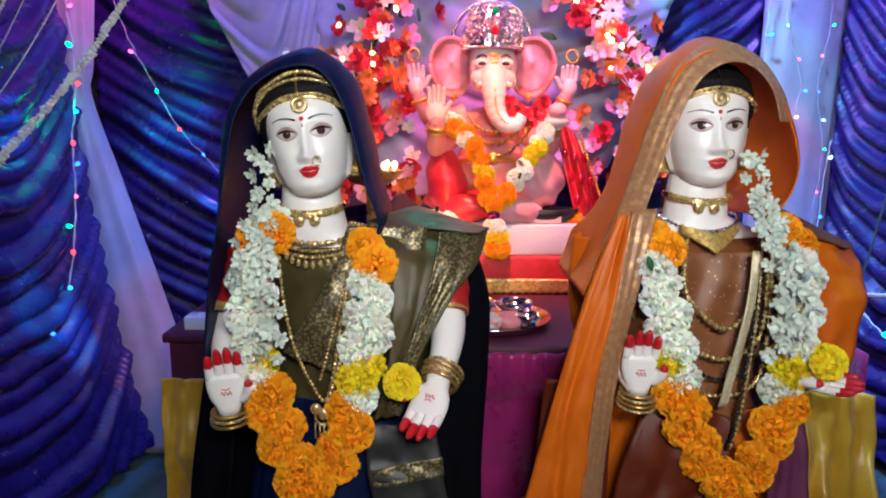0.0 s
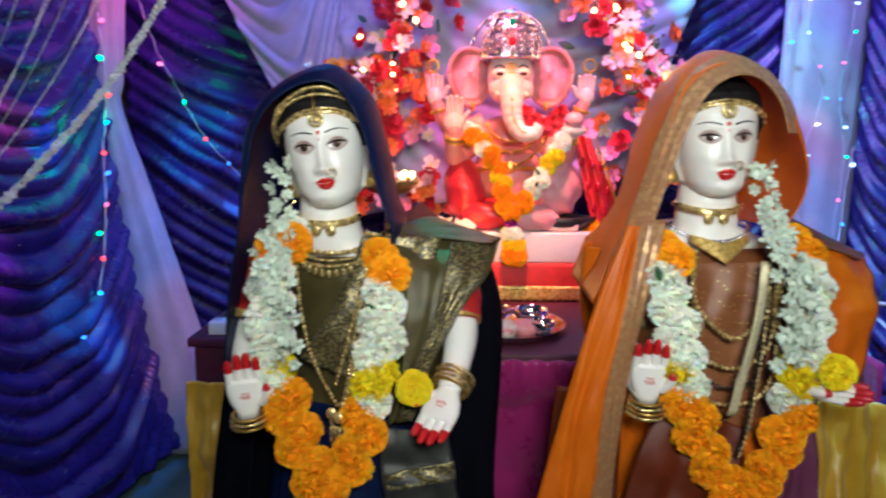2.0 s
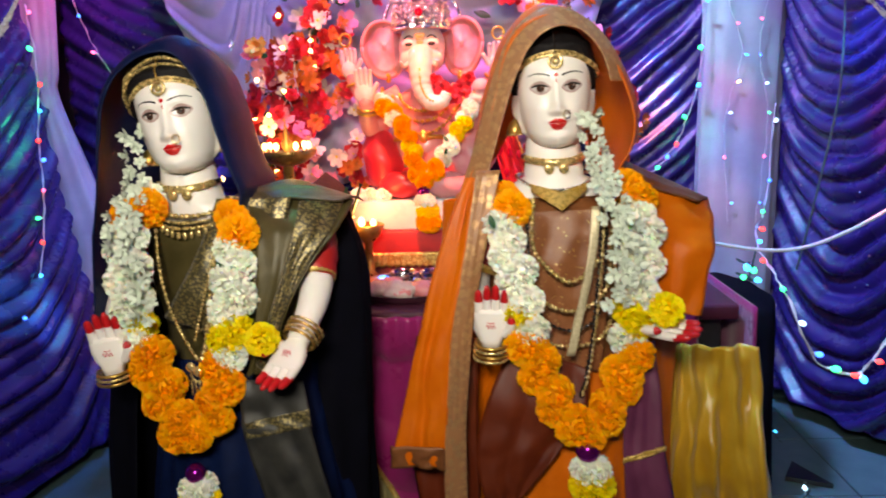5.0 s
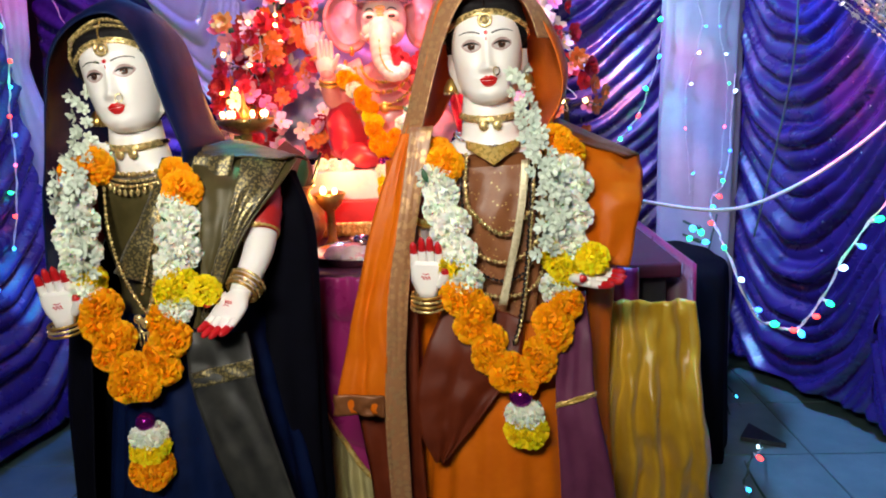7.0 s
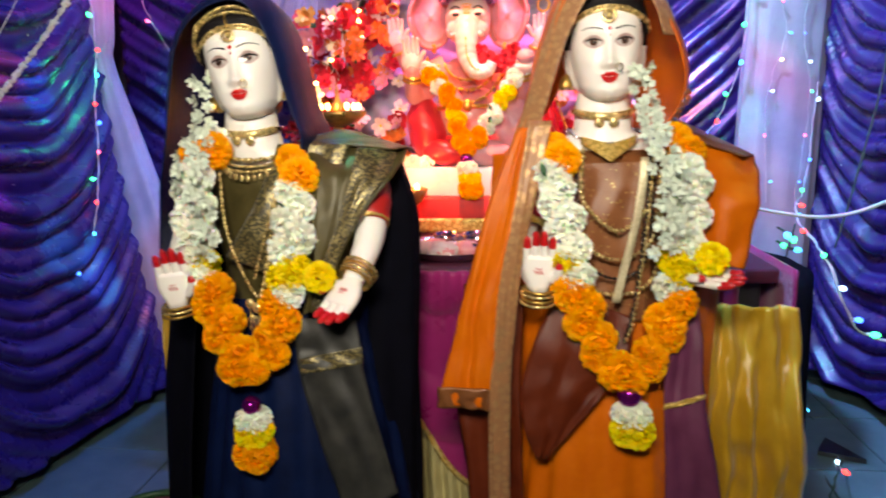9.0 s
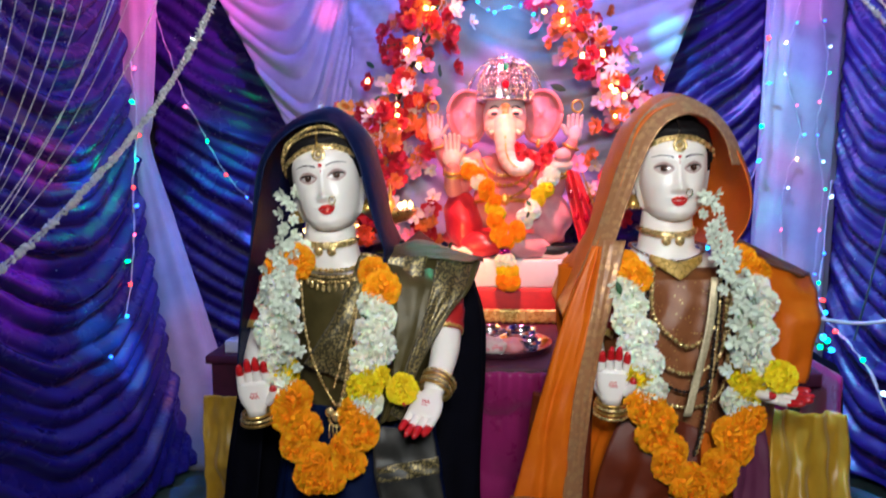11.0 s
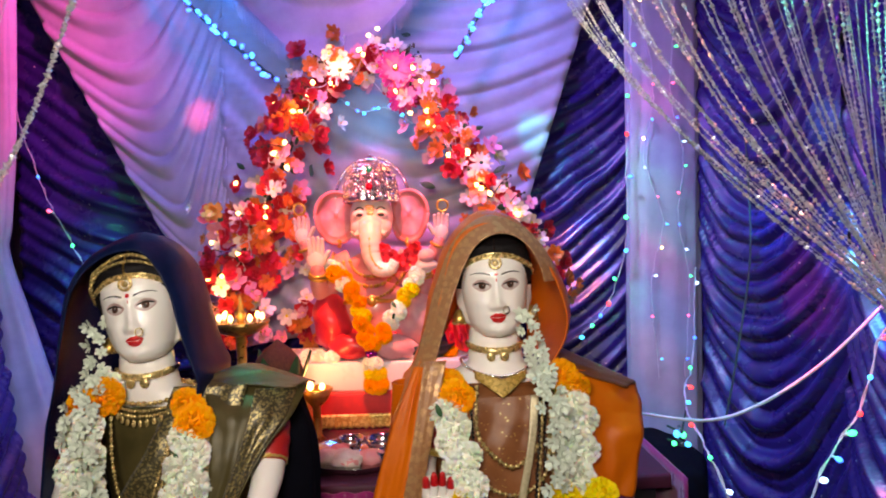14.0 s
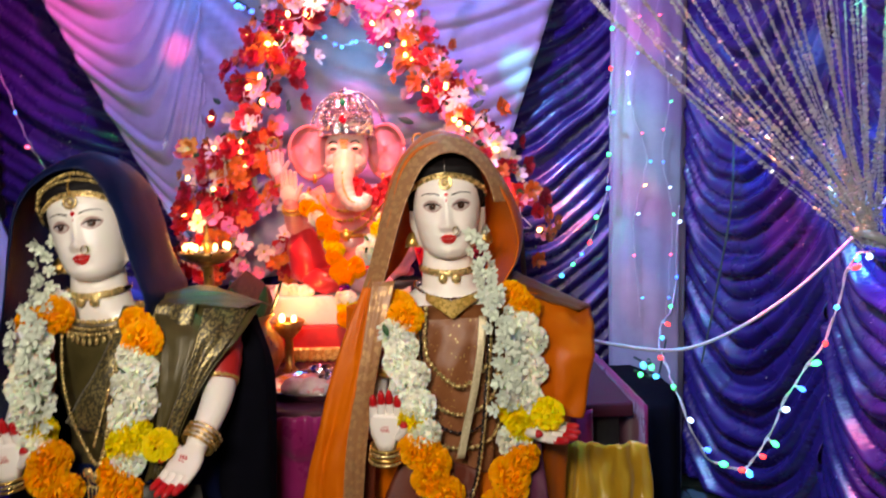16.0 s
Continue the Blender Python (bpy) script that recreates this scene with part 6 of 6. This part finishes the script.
for k in range(90):
    p = rng.choice(ARCH)
    lf = new("leaf", LEAF)
    lf.parent = arch
    lf.matrix_basis = Matrix.LocRotScale(p + Vector((rng.gauss(0, 0.045), rng.uniform(-0.05, 0.0), rng.gauss(0, 0.04))), Euler((rng.uniform(-0.8, 0.8), rng.uniform(0, 6.2), rng.uniform(-1, 1))).to_quaternion(), (rng.uniform(0.6, 1.2),) * 3)
for k in range(26):
    p = rng.choice(ARCH) + Vector((rng.gauss(0, 0.03), -0.05, 0))
    out = Vector((1 if p.x > 0.13 else -1, 0, 0))
    bm = bmesh.new()
    q = p + out * rng.uniform(0.04, 0.10) + Vector((0, -0.02, rng.uniform(-0.02, 0.06)))
    tube(bm, smooth_path([p, (p + q) / 2 + Vector((0, 0, 0.012)), q], 5), [0.0018, 0.0016, 0.0014, 0.0012, 0.001, 0.0008], 5)
    for j in range(3):
        ball(bm, p.lerp(q, 0.5 + 0.22 * j) + Vector((0, 0, 0.006)), 0.004, 6, 4)
    part("twig", bm, "twig", arch)
for k in range(10):
    p = rng.choice(ARCH) + Vector((0, -0.06, 0))
    bm = bmesh.new()
    tube(bm, smooth_path([p + Vector((0.02 * math.sin(j * 1.9 + k), 0.006 * math.cos(j * 2.3), -0.016 * j + 0.02 * math.sin(j * 2.7 + k))) for j in range(6)], 30), 0.0011, 5)
    part("loop_wire", bm, "wire_white", arch)


def bulb_mesh(colour, r=0.0058):
    b = bmesh.new()
    loft(b, [ellipse((0, 0, z), q, q, 10) for z, q in ((-0.4 * r, 0.5 * r), (0.2 * r, 0.95 * r), (1.0 * r, r), (1.7 * r, 0.8 * r), (2.2 * r, 0.3 * r))])
    f0 = len(b.faces)
    loft(b, [ellipse((0, 0, z), q, q, 8) for z, q in ((-2.2 * r, 0.45 * r), (-0.4 * r, 0.6 * r))])
    tinted(b, f0, 1)
    return mesh("bulb", b, ["bulb_" + colour, "wire_white"])


BULBS = {c: bulb_mesh(c) for c in BULB_COL}
BULBS["lamp"] = bulb_mesh("warm", 0.0075)


def put_bulb(parent, colour, at, way, size=1.0):
    ob = new("bulb", BULBS[colour])
    ob.parent = parent
    ob.matrix_basis = Matrix.LocRotScale(at, Vector(way).normalized().to_track_quat("Z", "Y"), (size,) * 3)


arch_lights = thing("arch_lights", "warm white fairy lights threaded through the flower arch", "string lights")
bm = bmesh.new()
wp = [p + Vector((rng.gauss(0, 0.02), -0.055, rng.gauss(0, 0.02))) for p in ARCH[::5]]
tube(bm, smooth_path(wp, 160), 0.0012, 5)
part("wire", bm, "wire_white", arch_lights)
for k in range(52):
    p = ARCH[int(k / 52 * 200)]
    put_bulb(arch_lights, "warm", p + Vector((rng.gauss(0, 0.05), rng.uniform(-0.085, -0.05), rng.gauss(0, 0.04))), (rng.uniform(-1, 1), -1, rng.uniform(-0.3, 1)), rng.uniform(0.8, 1.2))

for k in (14, 40, 66, 88, 112, 136, 160, 186):
    lamp("POINT", "arch_bulb_glow", ARCH[k] + Vector((0, -0.11, 0)), ARCH[k], 0.5, (1.0, 0.42, 0.10), 0.02)

# ---- lamp, coconut pot and plate on the table ----
lamp("POINT", "wick_glow", (-0.145, 1.43, TZ + 0.36), (-0.145, 1.43, TZ), 0.6, (1.0, 0.5, 0.15), 0.02)
lamp("POINT", "wick_glow", (-0.01, 1.58, TZ + 0.17), (0.0, 1.6, TZ), 0.6, (1.0, 0.5, 0.15), 0.02)
t = thing("oil_lamp", "brass standing oil lamp with lit wicks on the table", "lamp")
lx, ly = -0.145, 1.43
bm = bmesh.new()
loft(bm, [ellipse((lx, ly, TZ + z), r, r, 28) for z, r in ((0.0, 0.05), (0.008, 0.052), (0.02, 0.04), (0.035, 0.016), (0.06, 0.010), (0.09, 0.016), (0.10, 0.010), (0.17, 0.009), (0.19, 0.018), (0.20, 0.010), (0.29, 0.012))])
part("stem", bm, "brass", t)
bm = bmesh.new()
loft(bm, [ellipse((lx, ly, TZ + z), r, r * 0.95, 36) for z, r in ((0.285, 0.014), (0.293, 0.04), (0.308, 0.060), (0.318, 0.064), (0.318, 0.060), (0.308, 0.05), (0.303, 0.02))])
part("bowl", bm, "brass", t)
bm = bmesh.new()
loft(bm, [ellipse((lx, ly, TZ + z), r, r, 16) for z, r in ((0.303, 0.012), (0.32, 0.008), (0.335, 0.013), (0.345, 0.006), (0.37, 0.003), (0.38, 0.0008))])
part("finial", bm, "brass", t)
for k in range(7):
    a = 6.283 * k / 7
    put_bulb(t, "lamp", Vector((lx + 0.047 * math.cos(a), ly + 0.045 * math.sin(a), TZ + 0.324)), (0, 0, 1), 0.75)
t = thing("coconut_pot", "copper pot with a brown coconut and green leaves", "pot")
px, py = -0.085, 1.52
bm = bmesh.new()
loft(bm, [ellipse((px, py, TZ + z), r, r, 32) for z, r in ((0.0, 0.04), (0.01, 0.055), (0.05, 0.078), (0.09, 0.078), (0.125, 0.05), (0.14, 0.045), (0.155, 0.06), (0.158, 0.056), (0.14, 0.04))])
part("pot", bm, "brass", t)
bm = bmesh.new()
loft(bm, [ellipse((px, py, TZ + z), r * (1 + 0.02 * (k % 2)), r, 24) for k, (z, r) in enumerate(((0.14, 0.035), (0.16, 0.052), (0.19, 0.058), (0.215, 0.050), (0.238, 0.032), (0.252, 0.014), (0.262, 0.003)))])
part("coconut", bm, "coconut", t)
for k in range(6):
    a = 6.283 * k / 6 + 0.3
    lf = new("leaf", LEAF)
    lf.parent = t
    lf.matrix_basis = Matrix.LocRotScale(Vector((px + 0.05 * math.cos(a), py + 0.05 * math.sin(a), TZ + 0.145)), Vector((math.cos(a) * 0.5, math.sin(a) * 0.5, 1)).to_track_quat("Z", "Y"), (1.6, 1.6, 2.0))
t = thing("small_lamp", "small brass oil lamp glowing beside the board", "lamp")
for x, y, z in ((-0.01, 1.60, 0.0),):
    bm = bmesh.new()
    loft(bm, [ellipse((x, y, TZ + q), r, r, 24) for q, r in ((0, 0.022), (0.01, 0.012), (0.08, 0.010), (0.10, 0.03), (0.125, 0.042), (0.128, 0.038), (0.11, 0.02))])
    part("stand", bm, "brass", t)
    put_bulb(t, "lamp", Vector((x - 0.012, y - 0.012, TZ + 0.128)), (0, 0, 1), 1.1)
    put_bulb(t, "lamp", Vector((x + 0.016, y - 0.008, TZ + 0.126)), (0, 0, 1), 0.9)

tx, ty = 0.105, 1.42
t = thing("steel_plate", "round polished steel plate with a raised rim", "plate")
bm = bmesh.new()
loft(bm, [ellipse((tx, ty, TZ + z), r, r, 48) for z, r in ((0.0005, 0.10), (0.004, 0.112), (0.018, 0.120), (0.020, 0.124), (0.018, 0.122), (0.0165, 0.118), (0.005, 0.110), (0.003, 0.02))])
part("plate", bm, "steel", t)
for dx, dy, rr, hh in ((0.055, 0.045, 0.036, 0.034), (-0.02, 0.068, 0.03, 0.03), (0.072, -0.03, 0.026, 0.026)):
    b = thing("steel_bowl", "small polished steel bowl on the plate", "bowl", "bowls on the plate")
    bm = bmesh.new()
    loft(bm, [ellipse((tx + dx, ty + dy, TZ + 0.004 + z * hh), r * rr, r * rr, 28) for z, r in ((0, 0.6), (0.1, 0.75), (0.6, 0.98), (1.0, 1.0), (1.0, 0.95), (0.6, 0.92), (0.15, 0.7))])
    part("bowl", bm, "steel", b)
for k in range(9):
    bm = bmesh.new()
    a, d = rng.uniform(2.4, 6.0), rng.uniform(0.02, 0.07)
    p = Vector((tx + d * math.cos(a), ty + d * math.sin(a), TZ + 0.014))
    vs = ball(bm, p, rng.uniform(0.018, 0.028), 14, 10, (1.3, 1, 0.7))
    for v in vs:
        v.co += (v.co - p) * 0.3 * noise.noise(v.co * 70)
    single("sweet", bm, "food" if k % 3 else "idol_skin", "lumpy pale sweet on the steel plate", "food", "sweets on the plate")

# ---- hanging tinsel ----
M["tinsel_dull"] = surface("grey_tinsel_thread", (0.5, 0.56, 0.53), (0.68, 0.72, 0.70), 0.25, 0.25, 200, 0.5)


def tinsel(label, tops, knot, sags, seed):
    t = thing("tinsel_curtain", label, "curtain", "tinsel curtains")
    r0 = random.Random(seed)
    for k, (top, sag) in enumerate(zip(tops, sags)):
        bm = bmesh.new()
        top = Vector(top)
        kn = Vector(knot) + Vector((r0.gauss(0, 0.010), r0.gauss(0, 0.012), r0.gauss(0, 0.012)))
        mid = top.lerp(kn, 0.55) + Vector((sag[0], r0.gauss(0, 0.012), sag[1]))
        pts = smooth_path([top, mid, kn], 260)
        dull = k % 3 == 2
        tube(bm, pts[::3], 0.0009, 4)
        run, nxt = 0.0, 0.0
        for p, q in zip(pts, pts[1:]):
            run += (q - p).length
            if run >= nxt:
                g = r0.uniform(0.0026, 0.0048) * (0.6 if dull else 1) * (1.5 if -0.12 < top.x < 0 else 0.6 if top.x < 0 else 1)
                m = Matrix.Translation(p) @ Euler((r0.uniform(0, 6), r0.uniform(0, 6), r0.uniform(0, 6))).to_matrix().to_4x4()
                o = [bm.verts.new(m @ Vector(c)) for c in ((g, 0, 0), (-g, 0, 0), (0, 1.3 * g, 0), (0, -1.3 * g, 0), (0, 0, 0.6 * g), (0, 0, -0.6 * g))]
                for a, b, c in ((0, 2, 4), (2, 1, 4), (1, 3, 4), (3, 0, 4), (2, 0, 5), (1, 2, 5), (3, 1, 5), (0, 3, 5)):
                    bm.faces.new((o[a], o[b], o[c]))
                nxt = run + r0.uniform(0.0045, 0.0075)
        part("strand", bm, "tinsel_dull" if dull else "bead_silver", t, smooth=False)
    bm = bmesh.new()
    ring(bm, Vector(knot), (0.5, 0, 1), 0.03, 0.008, 24, 8)
    part("tie", bm, "bead_silver", t)
    return t


rr = random.Random(3)
RT = sorted(0.20 + 1.12 * (k / 51) + rr.uniform(-0.01, 0.01) for k in range(52))
tinsel("silver tinsel bead curtain gathered to a side knot", [(x, 1.08 + rr.uniform(-0.02, 0.02), 2.33) for x in RT], (1.15, 1.12, 0.905), [(-0.15 * (1.3 - x), -0.10 * (1.3 - x)) for x in RT], 5)
LT = [-0.088, -0.096] + sorted(-0.24 - 0.84 * (k / 19) + rr.uniform(-0.015, 0.015) for k in range(20))
tinsel("silver tinsel bead curtain pulled aside", [(x, 1.08 + rr.uniform(-0.02, 0.02), 2.33) for x in LT], (-1.02, 1.08, 0.64), [(0.17 * (x + 1.1), -0.17 * (x + 1.1)) for x in LT], 6)

# ---- fairy lights and cables ----
COLS = ["red", "green", "blue", "pink", "aqua", "pink", "green", "blue"]


def light_string(label, pts, n, cols=COLS, wire="wire_white", r=0.0016, seed=1, size=1.0, face=(0, -1, 0)):
    t = thing("fairy_lights", label, "string lights", "coloured fairy lights")
    bm = bmesh.new()
    p = smooth_path(pts, 120)
    r0 = random.Random(seed)
    p = [q + Vector((0.004 * noise.noise(q * 30), 0, 0.004 * noise.noise(q * 30 + Vector((5, 0, 0))))) for q in p]
    tube(bm, p, r, 5)
    tube(bm, [q + Vector((0.003 * math.sin(k * 0.8), 0.003 * math.cos(k * 0.8), 0.002)) for k, q in enumerate(p)], r * 0.8, 5)
    part("wire", bm, wire, t)
    for k in range(n):
        q = p[int((k + 0.5) / n * 120)]
        way = Vector(face) + Vector((r0.uniform(-1, 1), 0, r0.uniform(-0.6, 0.8)))
        put_bulb(t, cols[(k + seed) % len(cols)], q + way.normalized() * 0.012, way, size * r0.uniform(0.85, 1.15))
    return t


light_string("coloured fairy lights down the blue curtain", [(-0.985, 2.04, 1.60), (-0.97, 2.04, 1.48), (-0.905, 2.05, 1.25), (-0.855, 2.06, 1.13), (-0.78, 2.07, 0.98), (-0.70, 2.08, 0.88), (-0.62, 2.08, 0.79)], 8, ["pink", "green", "red", "blue"], r=0.0008, seed=1, size=0.9)
light_string("coloured fairy lights hanging on the white drape", [(-0.985, 1.90, 1.30), (-0.965, 1.88, 1.097), (-0.975, 1.86, 0.93), (-0.965, 1.83, 0.772), (-0.965, 1.78, 0.595), (-0.985, 1.70, 0.46), (-1.02, 1.55, 0.40), (-1.05, 1.35, 0.42), (-1.06, 1.1, 0.5)], 18, ["red", "blue", "pink", "green", "red", "aqua"], seed=2, size=1.0, face=(0.6, -0.8, 0))
light_string("coloured fairy lights along the column's edge", [(0.93, 2.03, 1.9), (0.925, 2.03, 1.55), (0.905, 2.03, 1.30), (0.90, 2.03, 1.05), (0.86, 2.05, 0.88), (0.80, 2.06, 0.78), (0.72, 2.0, 0.74)], 12, ["green", "red", "blue", "green", "aqua"], r=0.0010, seed=3, size=1.0)
light_string("fairy lights drooping over the blue side curtain", [(1.16, 1.14, 0.88), (1.19, 1.25, 0.842), (1.142, 1.25, 0.695), (1.075, 1.25, 0.593), (1.019, 1.25, 0.477), (0.973, 1.25, 0.431), (0.898, 1.25, 0.469), (0.857, 1.3, 0.587), (0.95, 1.7, 0.62), (1.10, 2.03, 0.66), (1.115, 2.03, 0.95)], 22, ["aqua", "red", "green", "blue", "cool", "green", "red"], seed=4, size=1.0)
light_string("fairy lights on the white column", [(0.98, 2.045, 2.1), (0.97, 2.045, 1.8), (1.0, 2.045, 1.5), (0.965, 2.045, 1.3), (1.02, 2.045, 1.1), (0.98, 2.045, 0.9), (1.0, 2.05, 0.6)], 14, ["cool", "pink", "aqua", "warm"], "wire_white", 0.0006, 5, 0.6)
light_string("fairy lights on the white column", [(1.06, 2.045, 2.1), (1.075, 2.045, 1.8), (1.055, 2.045, 1.5), (1.09, 2.045, 1.3), (1.07, 2.045, 1.1), (1.10, 2.045, 0.9), (1.08, 2.05, 0.6)], 14, ["cool", "green", "pink", "blue"], "wire_white", 0.0006, 6, 0.6)
for k, pts in enumerate(([(-0.57, 2.03, 1.95), (-0.43, 2.01, 1.80), (-0.31, 2.0, 1.68), (-0.16, 1.97, 1.55)], [(0.62, 2.03, 1.95), (0.53, 2.0, 1.84), (0.45, 1.98, 1.73), (0.38, 1.97, 1.60)])):
    light_string("dark cable thick with small blue lights beside the fringe", pts, 30, ["blue", "aqua", "blue"], "wire_dark", 0.006, 7 + k, 1.15)
    for q in (0.2, 0.62):
        p = smooth_path(pts, 20)[int(q * 20)]
        lamp("POINT", "blue_string_glow", p + Vector((0, -0.06, 0)), p, 2.6, (0.02, 0.24, 1.0), 0.03)
lamp("POINT", "blue_string_glow", (0.12, 1.99, 1.45), (0.12, 2.2, 1.45), 0.9, (0.03, 0.45, 1.0), 0.03)
for p in ((0.905, 1.99, 1.30), (0.90, 1.99, 0.86), (-0.97, 1.84, 1.02), (-0.80, 2.02, 1.14), (1.07, 1.2, 0.60)):
    lamp("POINT", "green_bulb_glow", p, (p[0], p[1] + 1, p[2]), 0.16, (0.02, 1.0, 0.35), 0.01)
light_string("fairy lights behind the idol", [(0.0, 2.03, 1.52), (0.08, 2.03, 1.46), (0.16, 2.03, 1.47), (0.24, 2.03, 1.42)], 9, ["aqua", "blue"], "wire_white", 0.0008, 9, 0.8)
light_string("fairy lights lying on the floor", [(0.98, 2.0, 0.35), (1.0, 1.98, 0.15), (1.10, 1.94, 0.012), (1.06, 1.6, 0.008), (0.95, 1.36, 0.10), (0.93, 1.30, 0.02), (1.0, 1.0, 0.008)], 7, ["aqua", "cool", "red"], "wire_dark", 0.0016, 10, 0.9)
for z in (0.63, 0.60):
    put = light_string("green and blue lights at the table's side", [(0.80, 1.40, z), (0.84, 1.42, z - 0.02), (0.86, 1.5, z - 0.03)], 2, ["green", "aqua"], "wire_dark", 0.0015, int(z * 100), 1.1)
bm = bmesh.new()
tube(bm, smooth_path([(0.62, 1.28, 0.72), (0.70, 1.3, 0.69), (0.852, 1.3, 0.668), (0.969, 1.3, 0.701), (1.097, 1.3, 0.78), (1.212, 1.3, 0.883), (1.29, 1.3, 0.97), (1.325, 1.3, 1.10), (1.33, 1.3, 2.3)], 80), 0.0036, 8)
single("power_cable", bm, "wire_white", "thick white power cable sagging to the side wall", "cable")
for pts, lab in (([(1.22, 1.9, 1.35), (1.21, 1.86, 1.0), (1.16, 1.85, 0.7), (1.12, 1.85, 0.5)], "dark cable hanging down the blue curtain"), ([(1.05, 1.95, 0.55), (1.0, 1.9, 0.3), (1.05, 1.8, 0.006), (0.98, 1.4, 0.005), (0.99, 0.9, 0.005)], "dark cable trailing across the floor")):
    bm = bmesh.new()
    tube(bm, smooth_path(pts, 50), 0.003, 6)
    single("dark_cable", bm, "wire_dark", lab, "cable")

# ---- fringed valance over the arch ----
v = thing("fringed_valance", "white swag valance with a fringe above the arch", "valance")
bm = bmesh.new()


def valance(u, w):
    x = -0.37 + 0.72 * u
    low = 1.565 + 0.36 * abs(2 * u - 1) ** 1.3
    z = low + (2.3 - low) * w
    s = (z + 0.30 * (1 - (2 * u - 1) ** 2) * (1 - 0.6 * w)) / 0.07
    return Vector((x, 2.055 - 0.026 * fold_depth(s, 8) - 0.045 * (1 - w), z))


grid(bm, 60, 60, valance)
part("cloth", bm, "white_cloth", v, thick=0.003)
bm = bmesh.new()
for k in range(130):
    u = k / 129
    p = valance(u, 0.0)
    l = rng.uniform(0.045, 0.06)
    tube(bm, [p + Vector((0, -0.004, 0.004)), p + Vector((rng.uniform(-0.004, 0.004), -0.006, -l))], 0.0018, 4)
part("fringe", bm, "white_cloth", v, "hanging thread fringe")

# ---- small things on the floor ----
bm = bmesh.new()
f0 = [bm.verts.new(p) for p in ((1.02, 1.62, 0.002), (1.12, 1.58, 0.002), (1.07, 1.70, 0.002))]
bm.faces.new(f0)
bmesh.ops.extrude_face_region(bm, geom=bm.faces[:])
for q in f0:
    q.co.z += 0.012
single("black_wedge", bm, "black_plastic", "flat black triangular scrap on the floor", "scrap", smooth=False)
# added block: its black colour stands in for the shadow beside the table
t = thing("dark_filler", "added black block filling the shadowed area beside the table", "stool")
bm = bmesh.new()
loft(bm, [[Vector((0.895 + 0.085 * k * c, 1.72 + 0.20 * k * s, z)) for c, s in [(math.cos(a * 0.19635) * (1 + 0.12 * math.sin(a * 0.7854) ** 2), math.sin(a * 0.19635) * (1 + 0.12 * math.sin(a * 0.7854) ** 2)) for a in range(32)]] for z, k in ((0.006, 1.08), (0.2, 1.02), (0.42, 1.0), (0.47, 0.97), (0.485, 0.9))])
part("cover", bm, "black_silk", t)
t = thing("paper_box", "small white paper box on the maroon stand", "box")
bm = bmesh.new()
box(bm, -0.572, -0.522, 1.50, 1.545, 0.5275, 0.557, 0.002)
part("carton", bm, "marble", t)
t = thing("cloth_bundle", "green cloth bundle with yellow trim on the floor", "bundle")
for k, (m_, dx, dz, r) in enumerate((("leaf", 0.0, 0.05, 0.075), ("yellow", 0.05, 0.075, 0.035), ("leaf", 0.09, 0.04, 0.05))):
    bm = bmesh.new()
    p = Vector((0.66 + dx, 1.02, dz))
    for q in ball(bm, p, r, 28, 18, (1.2, 0.9, 0.68)):
        q.co += (q.co - p) * 0.35 * noise.noise(q.co * 32)
        q.co.z = max(q.co.z, 0.001)
    part("fold", bm, m_, t)
pot = thing("floor_basket", "dark red and green basket on the floor", "basket")
bm = bmesh.new()
loft(bm, [ellipse((-0.46, 1.05, z), r, r, 28) for z, r in ((0.001, 0.07), (0.05, 0.085), (0.12, 0.095), (0.12, 0.088), (0.02, 0.07))])
part("basket", bm, "maroon", pot)
bm = bmesh.new()
ring(bm, Vector((-0.46, 1.05, 0.12)), (0, 0, 1), 0.093, 0.008, 32, 8)
part("rim", bm, "leaf", pot)
t = thing("party_lamp", "small black party lamp hung under the ceiling", "lamp")
bm = bmesh.new()
loft(bm, [ellipse((PARTY[0], PARTY[1] - 0.10, PARTY[2] + z), r, r, 20) for z, r in ((0.0, 0.05), (0.05, 0.06), (0.12, 0.05), (0.23, 0.012))])
part("housing", bm, "black_plastic", t)

# ---- floor tiles ----
tm = None
for i in range(9):
    for j in range(13):
        x, y = -1.27 + 0.305 * i, -1.5 + 0.305 * j
        if tm is None:
            bm = bmesh.new()
            box(bm, 0.0025, 0.3025, 0.0025, 0.3025, -0.006, 0.0, 0.0015)
            tm = mesh("floor_tile", bm, "tile", smooth=False)
        ob = new("floor_tile", tm)
        ob.parent = floor
        ob.location = (x, y, 0)
